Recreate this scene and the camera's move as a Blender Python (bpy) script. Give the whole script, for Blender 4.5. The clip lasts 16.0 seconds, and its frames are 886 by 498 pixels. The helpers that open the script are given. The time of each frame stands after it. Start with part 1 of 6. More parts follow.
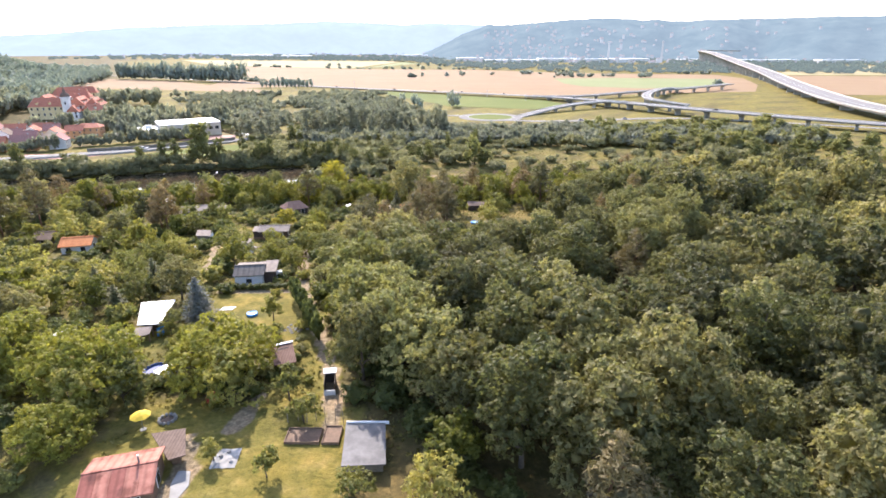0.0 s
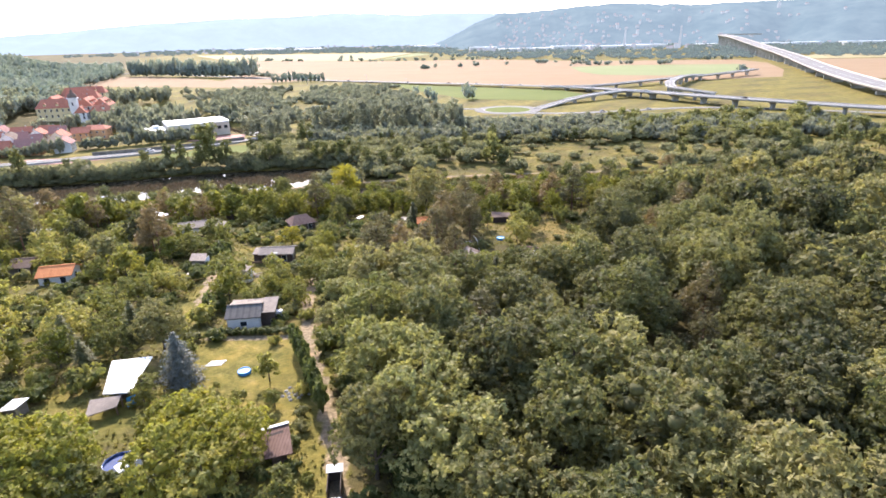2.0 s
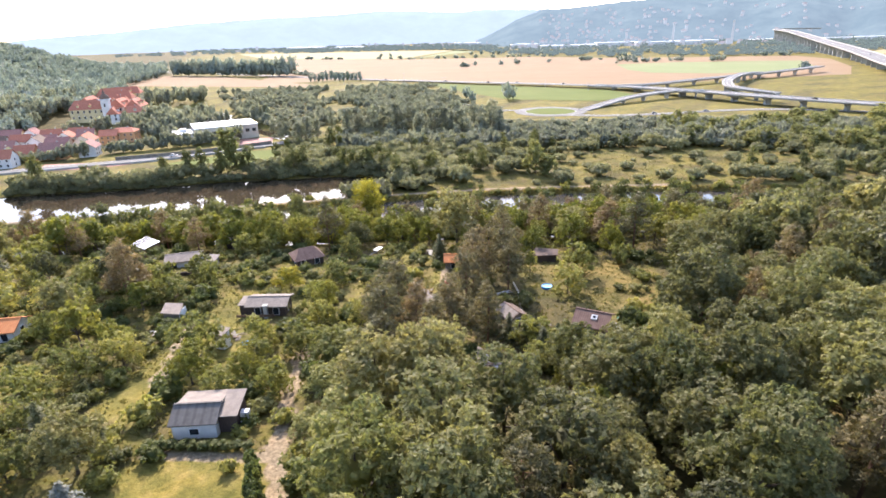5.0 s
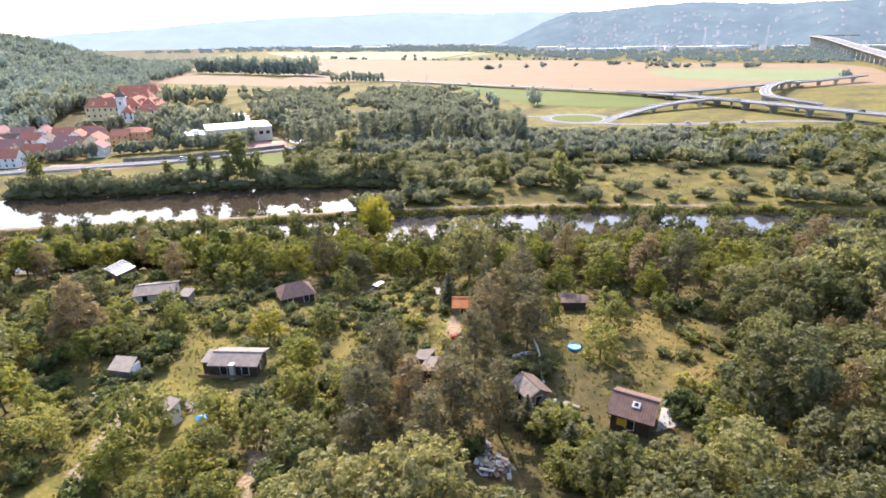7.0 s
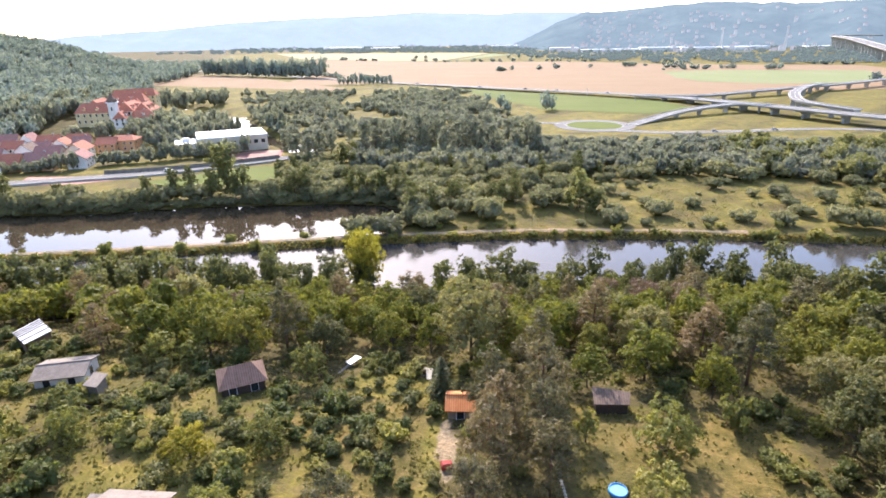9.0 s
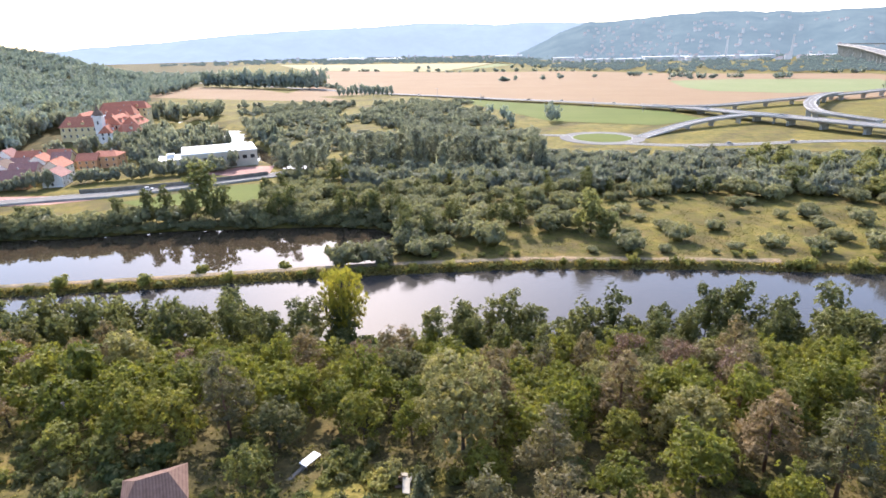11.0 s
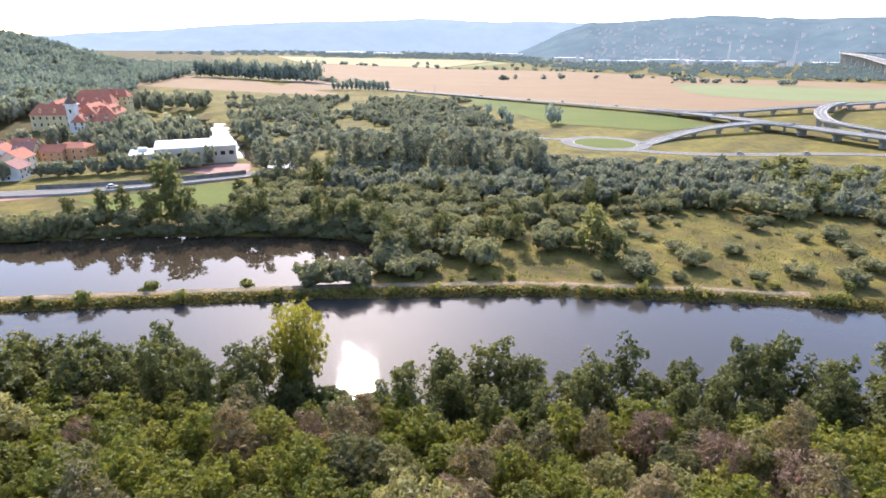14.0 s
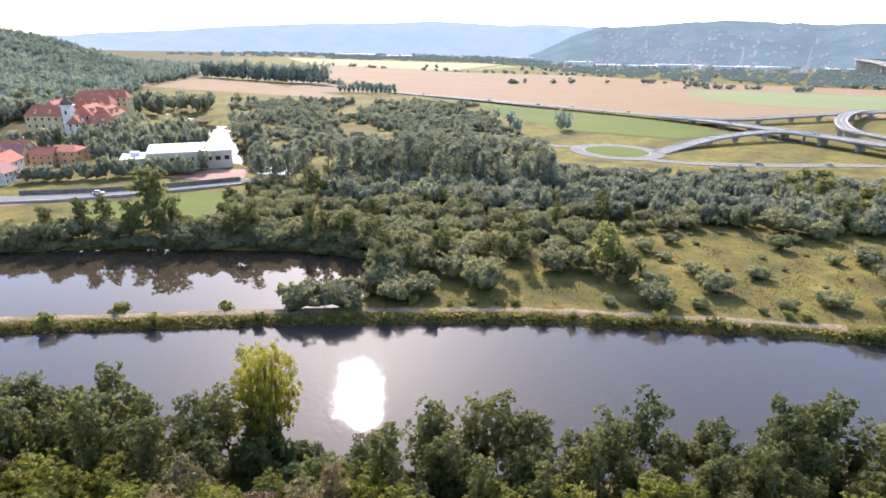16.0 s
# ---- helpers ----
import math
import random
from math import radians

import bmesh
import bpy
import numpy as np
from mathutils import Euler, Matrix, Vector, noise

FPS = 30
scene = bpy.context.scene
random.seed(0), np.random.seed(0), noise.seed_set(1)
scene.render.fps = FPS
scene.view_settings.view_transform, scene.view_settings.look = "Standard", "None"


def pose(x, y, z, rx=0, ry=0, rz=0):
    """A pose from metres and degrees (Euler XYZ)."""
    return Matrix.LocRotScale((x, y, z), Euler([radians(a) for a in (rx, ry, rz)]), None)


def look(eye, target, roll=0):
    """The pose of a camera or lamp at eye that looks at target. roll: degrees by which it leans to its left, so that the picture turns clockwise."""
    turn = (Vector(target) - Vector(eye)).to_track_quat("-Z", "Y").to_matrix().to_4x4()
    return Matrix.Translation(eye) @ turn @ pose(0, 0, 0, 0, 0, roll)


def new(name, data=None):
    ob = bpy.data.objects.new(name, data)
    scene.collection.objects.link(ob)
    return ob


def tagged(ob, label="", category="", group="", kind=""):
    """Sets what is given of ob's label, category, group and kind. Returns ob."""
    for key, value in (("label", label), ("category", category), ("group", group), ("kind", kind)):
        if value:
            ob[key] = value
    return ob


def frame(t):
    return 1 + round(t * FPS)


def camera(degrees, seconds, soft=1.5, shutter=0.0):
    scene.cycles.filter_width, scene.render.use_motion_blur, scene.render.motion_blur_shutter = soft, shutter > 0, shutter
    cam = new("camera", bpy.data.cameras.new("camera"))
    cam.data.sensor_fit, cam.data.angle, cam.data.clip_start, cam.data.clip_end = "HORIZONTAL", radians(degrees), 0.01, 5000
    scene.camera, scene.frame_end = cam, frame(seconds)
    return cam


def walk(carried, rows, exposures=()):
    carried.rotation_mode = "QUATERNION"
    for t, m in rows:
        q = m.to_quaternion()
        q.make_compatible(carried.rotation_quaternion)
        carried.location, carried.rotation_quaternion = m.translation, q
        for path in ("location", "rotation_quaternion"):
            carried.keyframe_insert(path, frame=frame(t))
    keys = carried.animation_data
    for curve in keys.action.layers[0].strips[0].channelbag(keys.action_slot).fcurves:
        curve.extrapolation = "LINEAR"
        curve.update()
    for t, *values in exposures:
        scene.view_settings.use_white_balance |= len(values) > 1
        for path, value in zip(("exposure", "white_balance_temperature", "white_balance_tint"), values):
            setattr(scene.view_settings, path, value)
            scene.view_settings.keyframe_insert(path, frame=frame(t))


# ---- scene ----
cam = camera(77.5, 16.0, 1.65)
PATH = [
    (0, (-0.129, 0.029, 62.445), (-0.112, 1.906, 61.754), 0.1),
    (0.5, (-0.598, 3.78, 62.407), (-0.585, 5.653, 61.706), -0.2),
    (1, (-1.032, 7.802, 62.709), (-1.018, 9.673, 62.002), -0.3),
    (1.5, (-1.401, 11.814, 63.025), (-1.417, 13.683, 62.316), -1.3),
    (2, (-1.706, 15.945, 63.383), (-1.743, 17.81, 62.662), -1.2),
    (2.5, (-1.661, 20.12, 63.531), (-1.711, 21.986, 62.814), -0.8),
    (3, (-1.624, 24.27, 63.488), (-1.692, 26.134, 62.766), -1.1),
    (3.5, (-1.518, 28.578, 63.262), (-1.618, 30.437, 62.533), -1.7),
    (4, (-1.431, 33.112, 63.103), (-1.551, 34.969, 62.371), -1.8),
    (4.2, (-1.372, 34.864, 63.103), (-1.502, 36.721, 62.371), -1.8),
    (6.5, (-0.88, 54.177, 64.279), (-1.109, 56.031, 63.564), -0.9),
    (7, (-0.867, 59.348, 64.027), (-1.11, 61.198, 63.305), -0.8),
    (7.5, (-0.957, 65.541, 63.732), (-1.22, 67.382, 62.995), -1.2),
    (8, (-1.063, 72.187, 63.824), (-1.334, 74.028, 63.09), -1.0),
    (8.5, (-1.37, 79.175, 64.202), (-1.646, 81.015, 63.468), -0.8),
    (9, (-1.72, 85.961, 64.434), (-2.002, 87.806, 63.715), -0.9),
    (9.2, (-1.811, 88.45, 64.408), (-2.101, 90.298, 63.702), -1.4),
    (11.5, (-2.271, 110.278, 63.565), (-2.572, 112.132, 62.878), -1.1),
    (12, (-2.366, 114.202, 63.577), (-2.668, 116.055, 62.888), -1.0),
    (12.5, (-2.483, 117.646, 63.599), (-2.788, 119.499, 62.908), -1.1),
    (13, (-2.492, 120.813, 63.387), (-2.792, 122.664, 62.692), -0.2),
    (13.5, (-2.737, 123.917, 63.114), (-3.021, 125.769, 62.415), 0.6),
    (14, (-2.86, 127.357, 62.842), (-3.14, 129.21, 62.144), 0.6),
    (14.5, (-2.997, 130.947, 62.739), (-3.283, 132.8, 62.042), 0.4),
    (15, (-2.952, 134.446, 62.667), (-3.246, 136.297, 61.969), 0.5),
    (15.5, (-2.668, 137.851, 62.746), (-2.972, 139.702, 62.053), 0.7),
    (16, (-2.722, 141.19, 62.887), (-3.029, 143.042, 62.197), 1.1),
]
walk(cam, [(t, look(eye, target, roll)) for t, eye, target, roll in PATH],
     ((0, 1.88, 6450, 20), (4, 1.9, 6450, 20), (8, 1.83, 6400, 20), (12, 1.66, 6250, 18), (16, 1.6, 6200, 19)))


# ---- daylight ----
SUN_LEFT, SUN_UP = 19.0, 34.8
world = bpy.data.worlds.new("world")
scene.world = world
world.use_nodes = True
wn, wl = world.node_tree.nodes, world.node_tree.links
wn.clear()
sky = wn.new("ShaderNodeTexSky")
sky.sky_type, sky.sun_disc = "NISHITA", False
sky.sun_elevation, sky.sun_rotation = radians(SUN_UP), radians(-SUN_LEFT)
sky.air_density, sky.dust_density, sky.ozone_density, sky.altitude = 1.0, 1.4, 1.0, 250
back = wn.new("ShaderNodeBackground")
back.inputs["Strength"].default_value = 0.15
wout = wn.new("ShaderNodeOutputWorld")
wl.new(sky.outputs[0], back.inputs[0])
wl.new(back.outputs[0], wout.inputs[0])
sun_data = bpy.data.lights.new("sun", "SUN")
sun_data.energy, sun_data.angle, sun_data.color = 2.95, radians(0.53), (1.0, 0.95, 0.86)
sun = new("sun", sun_data)
sun.matrix_world = look((0, 0, 300), (300 * math.sin(radians(SUN_LEFT)) / math.tan(radians(SUN_UP)), -300 * math.cos(radians(SUN_LEFT)) / math.tan(radians(SUN_UP)), 0))


# ---- materials ----
def material(name, rough=0.8, metal=0.0):
    m = bpy.data.materials.new(name)
    m.use_nodes = True
    n = m.node_tree.nodes
    b = n["Principled BSDF"]
    b.inputs["Roughness"].default_value, b.inputs["Metallic"].default_value = rough, metal
    return m, n, m.node_tree.links, b


def ramp_node(n, l, source, stops):
    r = n.new("ShaderNodeValToRGB")
    while len(r.color_ramp.elements) < len(stops):
        r.color_ramp.elements.new(0.5)
    for e, (p, c) in zip(r.color_ramp.elements, stops):
        e.position, e.color = p, (*c, 1)
    l.new(source, r.inputs[0])
    return r.outputs[0]


def noise_node(n, l, scale, detail=4, rough=0.55, where=None):
    t = n.new("ShaderNodeTexNoise")
    t.inputs["Scale"].default_value, t.inputs["Detail"].default_value, t.inputs["Roughness"].default_value = scale, detail, rough
    if where:
        l.new(where, t.inputs["Vector"])
    return t.outputs[0]


def mix_node(n, l, factor, a, b, how="MIX"):
    m = n.new("ShaderNodeMix")
    m.data_type, m.blend_type = "RGBA", how
    for socket, v in ((m.inputs[0], factor), (m.inputs[6], a), (m.inputs[7], b)):
        if isinstance(v, bpy.types.NodeSocket):
            l.new(v, socket)
        else:
            socket.default_value = v if isinstance(v, float) else (*v, 1)
    return m.outputs[2]


def bump_node(n, l, b, height, strength, distance):
    u = n.new("ShaderNodeBump")
    u.inputs["Strength"].default_value, u.inputs["Distance"].default_value = strength, distance
    l.new(height, u.inputs["Height"])
    l.new(u.outputs[0], b.inputs["Normal"])


def plain(name, colour, rough=0.8, metal=0.0, spread=0.25, grain=3.0, bump=0.0, spots=0.35):
    """A worn surface: fine grain, broad stains and a little change from piece to piece."""
    m, n, l, b = material(name, rough, metal)
    where = n.new("ShaderNodeNewGeometry").outputs["Position"]
    info = n.new("ShaderNodeObjectInfo").outputs["Random"]
    low = tuple(c * (1 - spread) for c in colour)
    high = tuple(min(1, c * (1 + spread)) for c in colour)
    fine = ramp_node(n, l, noise_node(n, l, grain, 5, 0.6, where), ((0.3, low), (0.7, high)))
    broad = ramp_node(n, l, noise_node(n, l, grain * 0.13, 3, 0.5, where), ((0.35, (1 - spots,) * 3), (0.65, (1.0,) * 3)))
    c = mix_node(n, l, 1.0, fine, broad, "MULTIPLY")
    each = ramp_node(n, l, info, ((0.0, (0.86, 0.86, 0.86)), (1.0, (1.0, 1.0, 1.0))))
    l.new(mix_node(n, l, 1.0, c, each, "MULTIPLY"), b.inputs["Base Color"])
    if bump:
        bump_node(n, l, b, noise_node(n, l, grain * 4, 4, 0.6, where), 0.6, bump)
    return m


def leaves(name, dark, mid, light, through_light=0.3, broad=0.0):
    """Foliage: colour by tree, by leaf and over the crown; part of the light shines through."""
    m, n, l, b = material(name, 0.65)
    b.inputs["Specular IOR Level"].default_value = 0.3
    geo = n.new("ShaderNodeNewGeometry")
    tree = n.new("ShaderNodeObjectInfo").outputs["Random"]
    if broad:
        tree = ramp_node(n, l, noise_node(n, l, broad, 2, 0.6, geo.outputs["Position"]), ((0.3, (0, 0, 0)), (0.7, (1, 1, 1))))
    c = ramp_node(n, l, tree, ((0.0, dark), (0.5, mid), (1.0, light)))
    leaf = ramp_node(n, l, geo.outputs["Random Per Island"], ((0.0, (0.74, 0.76, 0.74)), (0.6, (1, 1, 1)), (1.0, (1.22, 1.2, 1.1))))
    c = mix_node(n, l, 1.0, c, leaf, "MULTIPLY")
    patch = ramp_node(n, l, noise_node(n, l, 0.55, 3, 0.6, geo.outputs["Position"]), ((0.35, (0.8, 0.86, 0.9)), (0.7, (1.15, 1.08, 0.95))))
    c = mix_node(n, l, 1.0, c, patch, "MULTIPLY")
    l.new(c, b.inputs["Base Color"])
    t = n.new("ShaderNodeBsdfTranslucent")
    l.new(mix_node(n, l, 1.0, c, (1.0, 1.04, 0.8), "MULTIPLY"), t.inputs[0])
    s = n.new("ShaderNodeMixShader")
    s.inputs[0].default_value = through_light
    l.new(b.outputs[0], s.inputs[1])
    l.new(t.outputs[0], s.inputs[2])
    l.new(s.outputs[0], n["Material Output"].inputs[0])
    return m


def ground_material():
    m, n, l, b = material("land", 0.95)
    b.inputs["Specular IOR Level"].default_value = 0.1
    where = n.new("ShaderNodeNewGeometry").outputs["Position"]
    cover = n.new("ShaderNodeVertexColor")
    cover.layer_name = "cover"
    rgb = n.new("ShaderNodeSeparateColor")
    l.new(cover.outputs[0], rgb.inputs[0])
    fine, tuft, broad = noise_node(n, l, 2.2, 6, 0.7, where), noise_node(n, l, 0.45, 5, 0.65, where), noise_node(n, l, 0.06, 4, 0.6, where)
    lawn = ramp_node(n, l, tuft, ((0.3, (0.125, 0.122, 0.03)), (0.52, (0.2, 0.174, 0.048)), (0.72, (0.28, 0.228, 0.085))))
    dry = ramp_node(n, l, tuft, ((0.28, (0.078, 0.076, 0.022)), (0.45, (0.135, 0.116, 0.038)), (0.7, (0.22, 0.172, 0.072))))
    soil = ramp_node(n, l, tuft, ((0.3, (0.07, 0.068, 0.026)), (0.55, (0.12, 0.1, 0.045)), (0.75, (0.17, 0.14, 0.06))))
    path = ramp_node(n, l, fine, ((0.3, (0.20, 0.155, 0.10)), (0.7, (0.38, 0.31, 0.22))))

    def edge(socket):
        a = n.new("ShaderNodeMath")
        a.operation = "ADD"
        l.new(socket, a.inputs[0])
        s = n.new("ShaderNodeMath")
        s.operation = "MULTIPLY_ADD"
        l.new(tuft, s.inputs[0])
        s.inputs[1].default_value, s.inputs[2].default_value = 0.9, -0.45
        l.new(s.outputs[0], a.inputs[1])
        return ramp_node(n, l, a.outputs[0], ((0.38, (0, 0, 0)), (0.62, (1, 1, 1))))
    c = mix_node(n, l, edge(rgb.outputs[0]), lawn, dry)
    c = mix_node(n, l, edge(rgb.outputs[1]), c, soil)
    c = mix_node(n, l, edge(rgb.outputs[2]), c, path)
    c = mix_node(n, l, 1.0, c, ramp_node(n, l, fine, ((0.25, (0.6, 0.62, 0.6)), (0.7, (1.15, 1.12, 1.0)))), "MULTIPLY")
    clumps = noise_node(n, l, 0.17, 5, 0.68, where)
    c = mix_node(n, l, 1.0, c, ramp_node(n, l, clumps, ((0.32, (0.62, 0.62, 0.66)), (0.5, (1.0, 0.96, 0.95)), (0.68, (1.32, 1.14, 1.05)))), "MULTIPLY")
    c = mix_node(n, l, 1.0, c, ramp_node(n, l, broad, ((0.3, (0.8, 0.85, 0.85)), (0.7, (1.1, 1.05, 1.0)))), "MULTIPLY")
    l.new(c, b.inputs["Base Color"])
    bump_node(n, l, b, fine, 0.9, 0.25)
    return m


def water_material(name, swell, colour, scale, breezes=()):
    m, n, l, b = material(name, 0.015)
    b.inputs["Base Color"].default_value = (*colour, 1)
    b.inputs["IOR"].default_value = 1.38
    where = n.new("ShaderNodeNewGeometry").outputs["Position"]
    gusts = ramp_node(n, l, noise_node(n, l, 0.05, 3, 0.5, where), ((0.4, (0.06, 0.06, 0.06)), (0.75, (0.14, 0.14, 0.14))))
    for spot, reach, force in breezes:
        far_off = n.new("ShaderNodeVectorMath")
        far_off.operation = "DISTANCE"
        l.new(where, far_off.inputs[0])
        far_off.inputs[1].default_value = spot
        share = n.new("ShaderNodeMath")
        share.operation = "DIVIDE"
        l.new(far_off.outputs["Value"], share.inputs[0])
        share.inputs[1].default_value = reach
        gusts = mix_node(n, l, 1.0, gusts, ramp_node(n, l, share.outputs[0], ((0.15, (force, force, force)), (1.0, (0, 0, 0)))), "LIGHTEN")
    waves = mix_node(n, l, 1.0, noise_node(n, l, scale, 4, 0.5, where), gusts, "MULTIPLY")
    bump_node(n, l, b, waves, 0.5, swell)
    return m


def field_material(name, a, b_colour, c_colour, turn=0.25):
    """A sown field: drilled rows, broad uneven growth."""
    m, n, l, b = material(name, 0.95)
    b.inputs["Specular IOR Level"].default_value = 0.1
    where = n.new("ShaderNodeNewGeometry").outputs["Position"]
    tr = n.new("ShaderNodeMapping")
    tr.inputs["Rotation"].default_value = (0, 0, turn)
    tr.inputs["Scale"].default_value = (0.004, 0.06, 1)
    l.new(where, tr.inputs[0])
    rows = noise_node(n, l, 1.0, 4, 0.6, tr.outputs[0])
    broad = noise_node(n, l, 0.012, 5, 0.6, where)
    c = mix_node(n, l, 0.45, ramp_node(n, l, rows, ((0.3, a), (0.7, b_colour))), ramp_node(n, l, broad, ((0.3, a), (0.5, b_colour), (0.72, c_colour))))
    c = mix_node(n, l, 1.0, c, ramp_node(n, l, noise_node(n, l, 0.9, 4, 0.7, where), ((0.3, (0.85, 0.85, 0.85)), (0.7, (1.1, 1.1, 1.1)))), "MULTIPLY")
    l.new(c, b.inputs["Base Color"])
    return m


def roof_material(name, a, b_colour, pitch=0.3, rust=None):
    """Tiled or sheeted roofing: courses along the slope, weathered patches."""
    m, n, l, b = material(name, 0.9)
    b.inputs["Specular IOR Level"].default_value = 0.2
    where = n.new("ShaderNodeTexCoord").outputs["Object"]
    w = n.new("ShaderNodeTexWave")
    w.wave_type, w.bands_direction = "BANDS", "X"
    w.inputs["Scale"].default_value, w.inputs["Distortion"].default_value = 0.314 / pitch, 0.3
    l.new(where, w.inputs[0])
    c = ramp_node(n, l, noise_node(n, l, 1.3, 5, 0.65, where), ((0.3, a), (0.7, b_colour)))
    if rust:
        c = mix_node(n, l, ramp_node(n, l, noise_node(n, l, 0.5, 4, 0.6, where), ((0.5, (0, 0, 0)), (0.62, (1, 1, 1)))), c, rust)
    c = mix_node(n, l, 1.0, c, ramp_node(n, l, w.outputs[1], ((0.0, (0.8, 0.8, 0.8)), (0.5, (1.05, 1.05, 1.05)))), "MULTIPLY")
    l.new(c, b.inputs["Base Color"])
    bump_node(n, l, b, w.outputs[1], 0.5, 0.03)
    return m


def haze_glow_material(name, dark, light, glow, scale, strength):
    """Far land as a backdrop, its haze painted as a faint bluish glow over its colours."""
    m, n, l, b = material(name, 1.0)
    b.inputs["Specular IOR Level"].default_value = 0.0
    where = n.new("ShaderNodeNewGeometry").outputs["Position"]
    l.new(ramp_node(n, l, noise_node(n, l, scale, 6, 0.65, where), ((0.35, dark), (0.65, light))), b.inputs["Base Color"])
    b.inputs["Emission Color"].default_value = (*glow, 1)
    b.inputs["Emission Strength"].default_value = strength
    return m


LAND, RIPPLED, CALM = ground_material(), water_material("canal_water", 0.5, (0.05, 0.045, 0.04), 1.2, (((-32, 226, 1), 40, 0.13), ((12, 236, 1), 34, 0.25))), water_material("river_water", 0.03, (0.05, 0.037, 0.023), 1.1)
# bluish pallor of haze is put into this far foliage's base colour
HAZE_PALED_HILL_LEAVES = leaves("haze_paled_hill_leaves", (0.202, 0.240, 0.220), (0.270, 0.300, 0.260), (0.355, 0.370, 0.310), 0.35, 0.03)
OAK = leaves("oak_leaves", (0.093, 0.093, 0.041), (0.194, 0.180, 0.073), (0.335, 0.289, 0.117), 0.5)
MAPLE = leaves("maple_leaves", (0.117, 0.120, 0.044), (0.204, 0.194, 0.075), (0.316, 0.285, 0.113), 0.5)
ACACIA = leaves("acacia_leaves", (0.157, 0.162, 0.031), (0.208, 0.205, 0.033), (0.265, 0.241, 0.049), 0.5)
FRUIT = leaves("fruit_tree_leaves", (0.175, 0.173, 0.054), (0.267, 0.254, 0.067), (0.409, 0.355, 0.101), 0.5)
WALNUT = leaves("walnut_leaves", (0.266, 0.254, 0.046), (0.286, 0.270, 0.048), (0.318, 0.290, 0.054), 0.5)
WILLOW = leaves("willow_leaves", (0.243, 0.231, 0.128), (0.299, 0.280, 0.149), (0.374, 0.342, 0.179), 0.5)
POPLAR = leaves("poplar_leaves", (0.229, 0.227, 0.095), (0.286, 0.276, 0.109), (0.352, 0.322, 0.129), 0.62)
ASH = leaves("ash_leaves", (0.222, 0.217, 0.071), (0.278, 0.263, 0.090), (0.338, 0.312, 0.123), 0.5)
BANK = leaves("bank_tree_leaves", (0.125, 0.130, 0.050), (0.165, 0.165, 0.060), (0.215, 0.205, 0.074), 0.5)
GOLDEN = leaves("young_poplar_leaves", (0.327, 0.290, 0.041), (0.351, 0.300, 0.047), (0.375, 0.311, 0.052), 0.6)
PINE = leaves("pine_needles", (0.128, 0.118, 0.054), (0.191, 0.150, 0.070), (0.268, 0.181, 0.088), 0.4)
SPRUCE = leaves("spruce_needles", (0.090, 0.094, 0.037), (0.104, 0.106, 0.041), (0.121, 0.117, 0.043), 0.25)
BLUE_SPRUCE = leaves("blue_spruce_needles", (0.164, 0.167, 0.143), (0.180, 0.182, 0.157), (0.196, 0.195, 0.169), 0.25)
DRY = leaves("dry_twigs", (0.215, 0.130, 0.088), (0.245, 0.150, 0.102), (0.280, 0.175, 0.120), 0.15)
THUJA = leaves("thuja_leaves", (0.112, 0.130, 0.042), (0.131, 0.145, 0.044), (0.159, 0.172, 0.052), 0.5)
WEED = leaves("weed_leaves", (0.180, 0.176, 0.040), (0.250, 0.215, 0.057), (0.377, 0.286, 0.096), 0.4)
DRY_GRASS = leaves("dry_grass", (0.15, 0.14, 0.042), (0.21, 0.184, 0.062), (0.27, 0.23, 0.086), 0.4)
# green lightened and greyed in the colour itself to imitate haze beyond the river
HAZE_PALED_WOOD = leaves("haze_paled_wood_leaves", (0.205, 0.208, 0.165), (0.270, 0.268, 0.205), (0.355, 0.342, 0.245), 0.5, 0.05)
BARK = plain("bark", (0.11, 0.085, 0.06), 0.95, grain=5, bump=0.02)
PINE_BARK = plain("pine_bark", (0.2, 0.11, 0.065), 0.95, grain=5, bump=0.02)
ASPHALT = plain("asphalt", (0.19, 0.175, 0.155), 0.95, spread=0.15, grain=0.8, spots=0.2)
CONCRETE = plain("concrete", (0.4, 0.385, 0.35), 0.9, spread=0.15, grain=0.9, spots=0.3)
DECK = plain("bridge_deck", (0.47, 0.44, 0.4), 0.9, spread=0.12, grain=0.4, spots=0.2)
WHITE_LINE = plain("road_paint", (0.75, 0.75, 0.72), 0.7, spread=0.1, grain=1.5)
PLASTER_WHITE = plain("white_plaster", (0.74, 0.72, 0.68), 0.9, spread=0.08, grain=1.2, spots=0.2)
PLASTER_YELLOW = plain("yellow_plaster", (0.68, 0.55, 0.3), 0.9, spread=0.1, grain=0.8, spots=0.2)
PLASTER_CREAM = plain("cream_plaster", (0.66, 0.58, 0.45), 0.9, spread=0.1, grain=0.8, spots=0.2)
PLASTER_ORANGE = plain("orange_plaster", (0.62, 0.33, 0.16), 0.9, spread=0.1, grain=0.8, spots=0.2)
WHITE_SHEET = plain("white_roof_sheet", (0.8, 0.79, 0.76), 0.45, spread=0.06, grain=0.8, spots=0.12)
GREY_FELT = roof_material("grey_roofing", (0.095, 0.086, 0.075), (0.155, 0.14, 0.122), 0.9)
GREY_WAVE = roof_material("grey_corrugated_roofing", (0.19, 0.155, 0.125), (0.29, 0.24, 0.195), 0.18)
BROWN_TILE = roof_material("brown_roofing", (0.12, 0.082, 0.06), (0.2, 0.14, 0.105), 0.3)
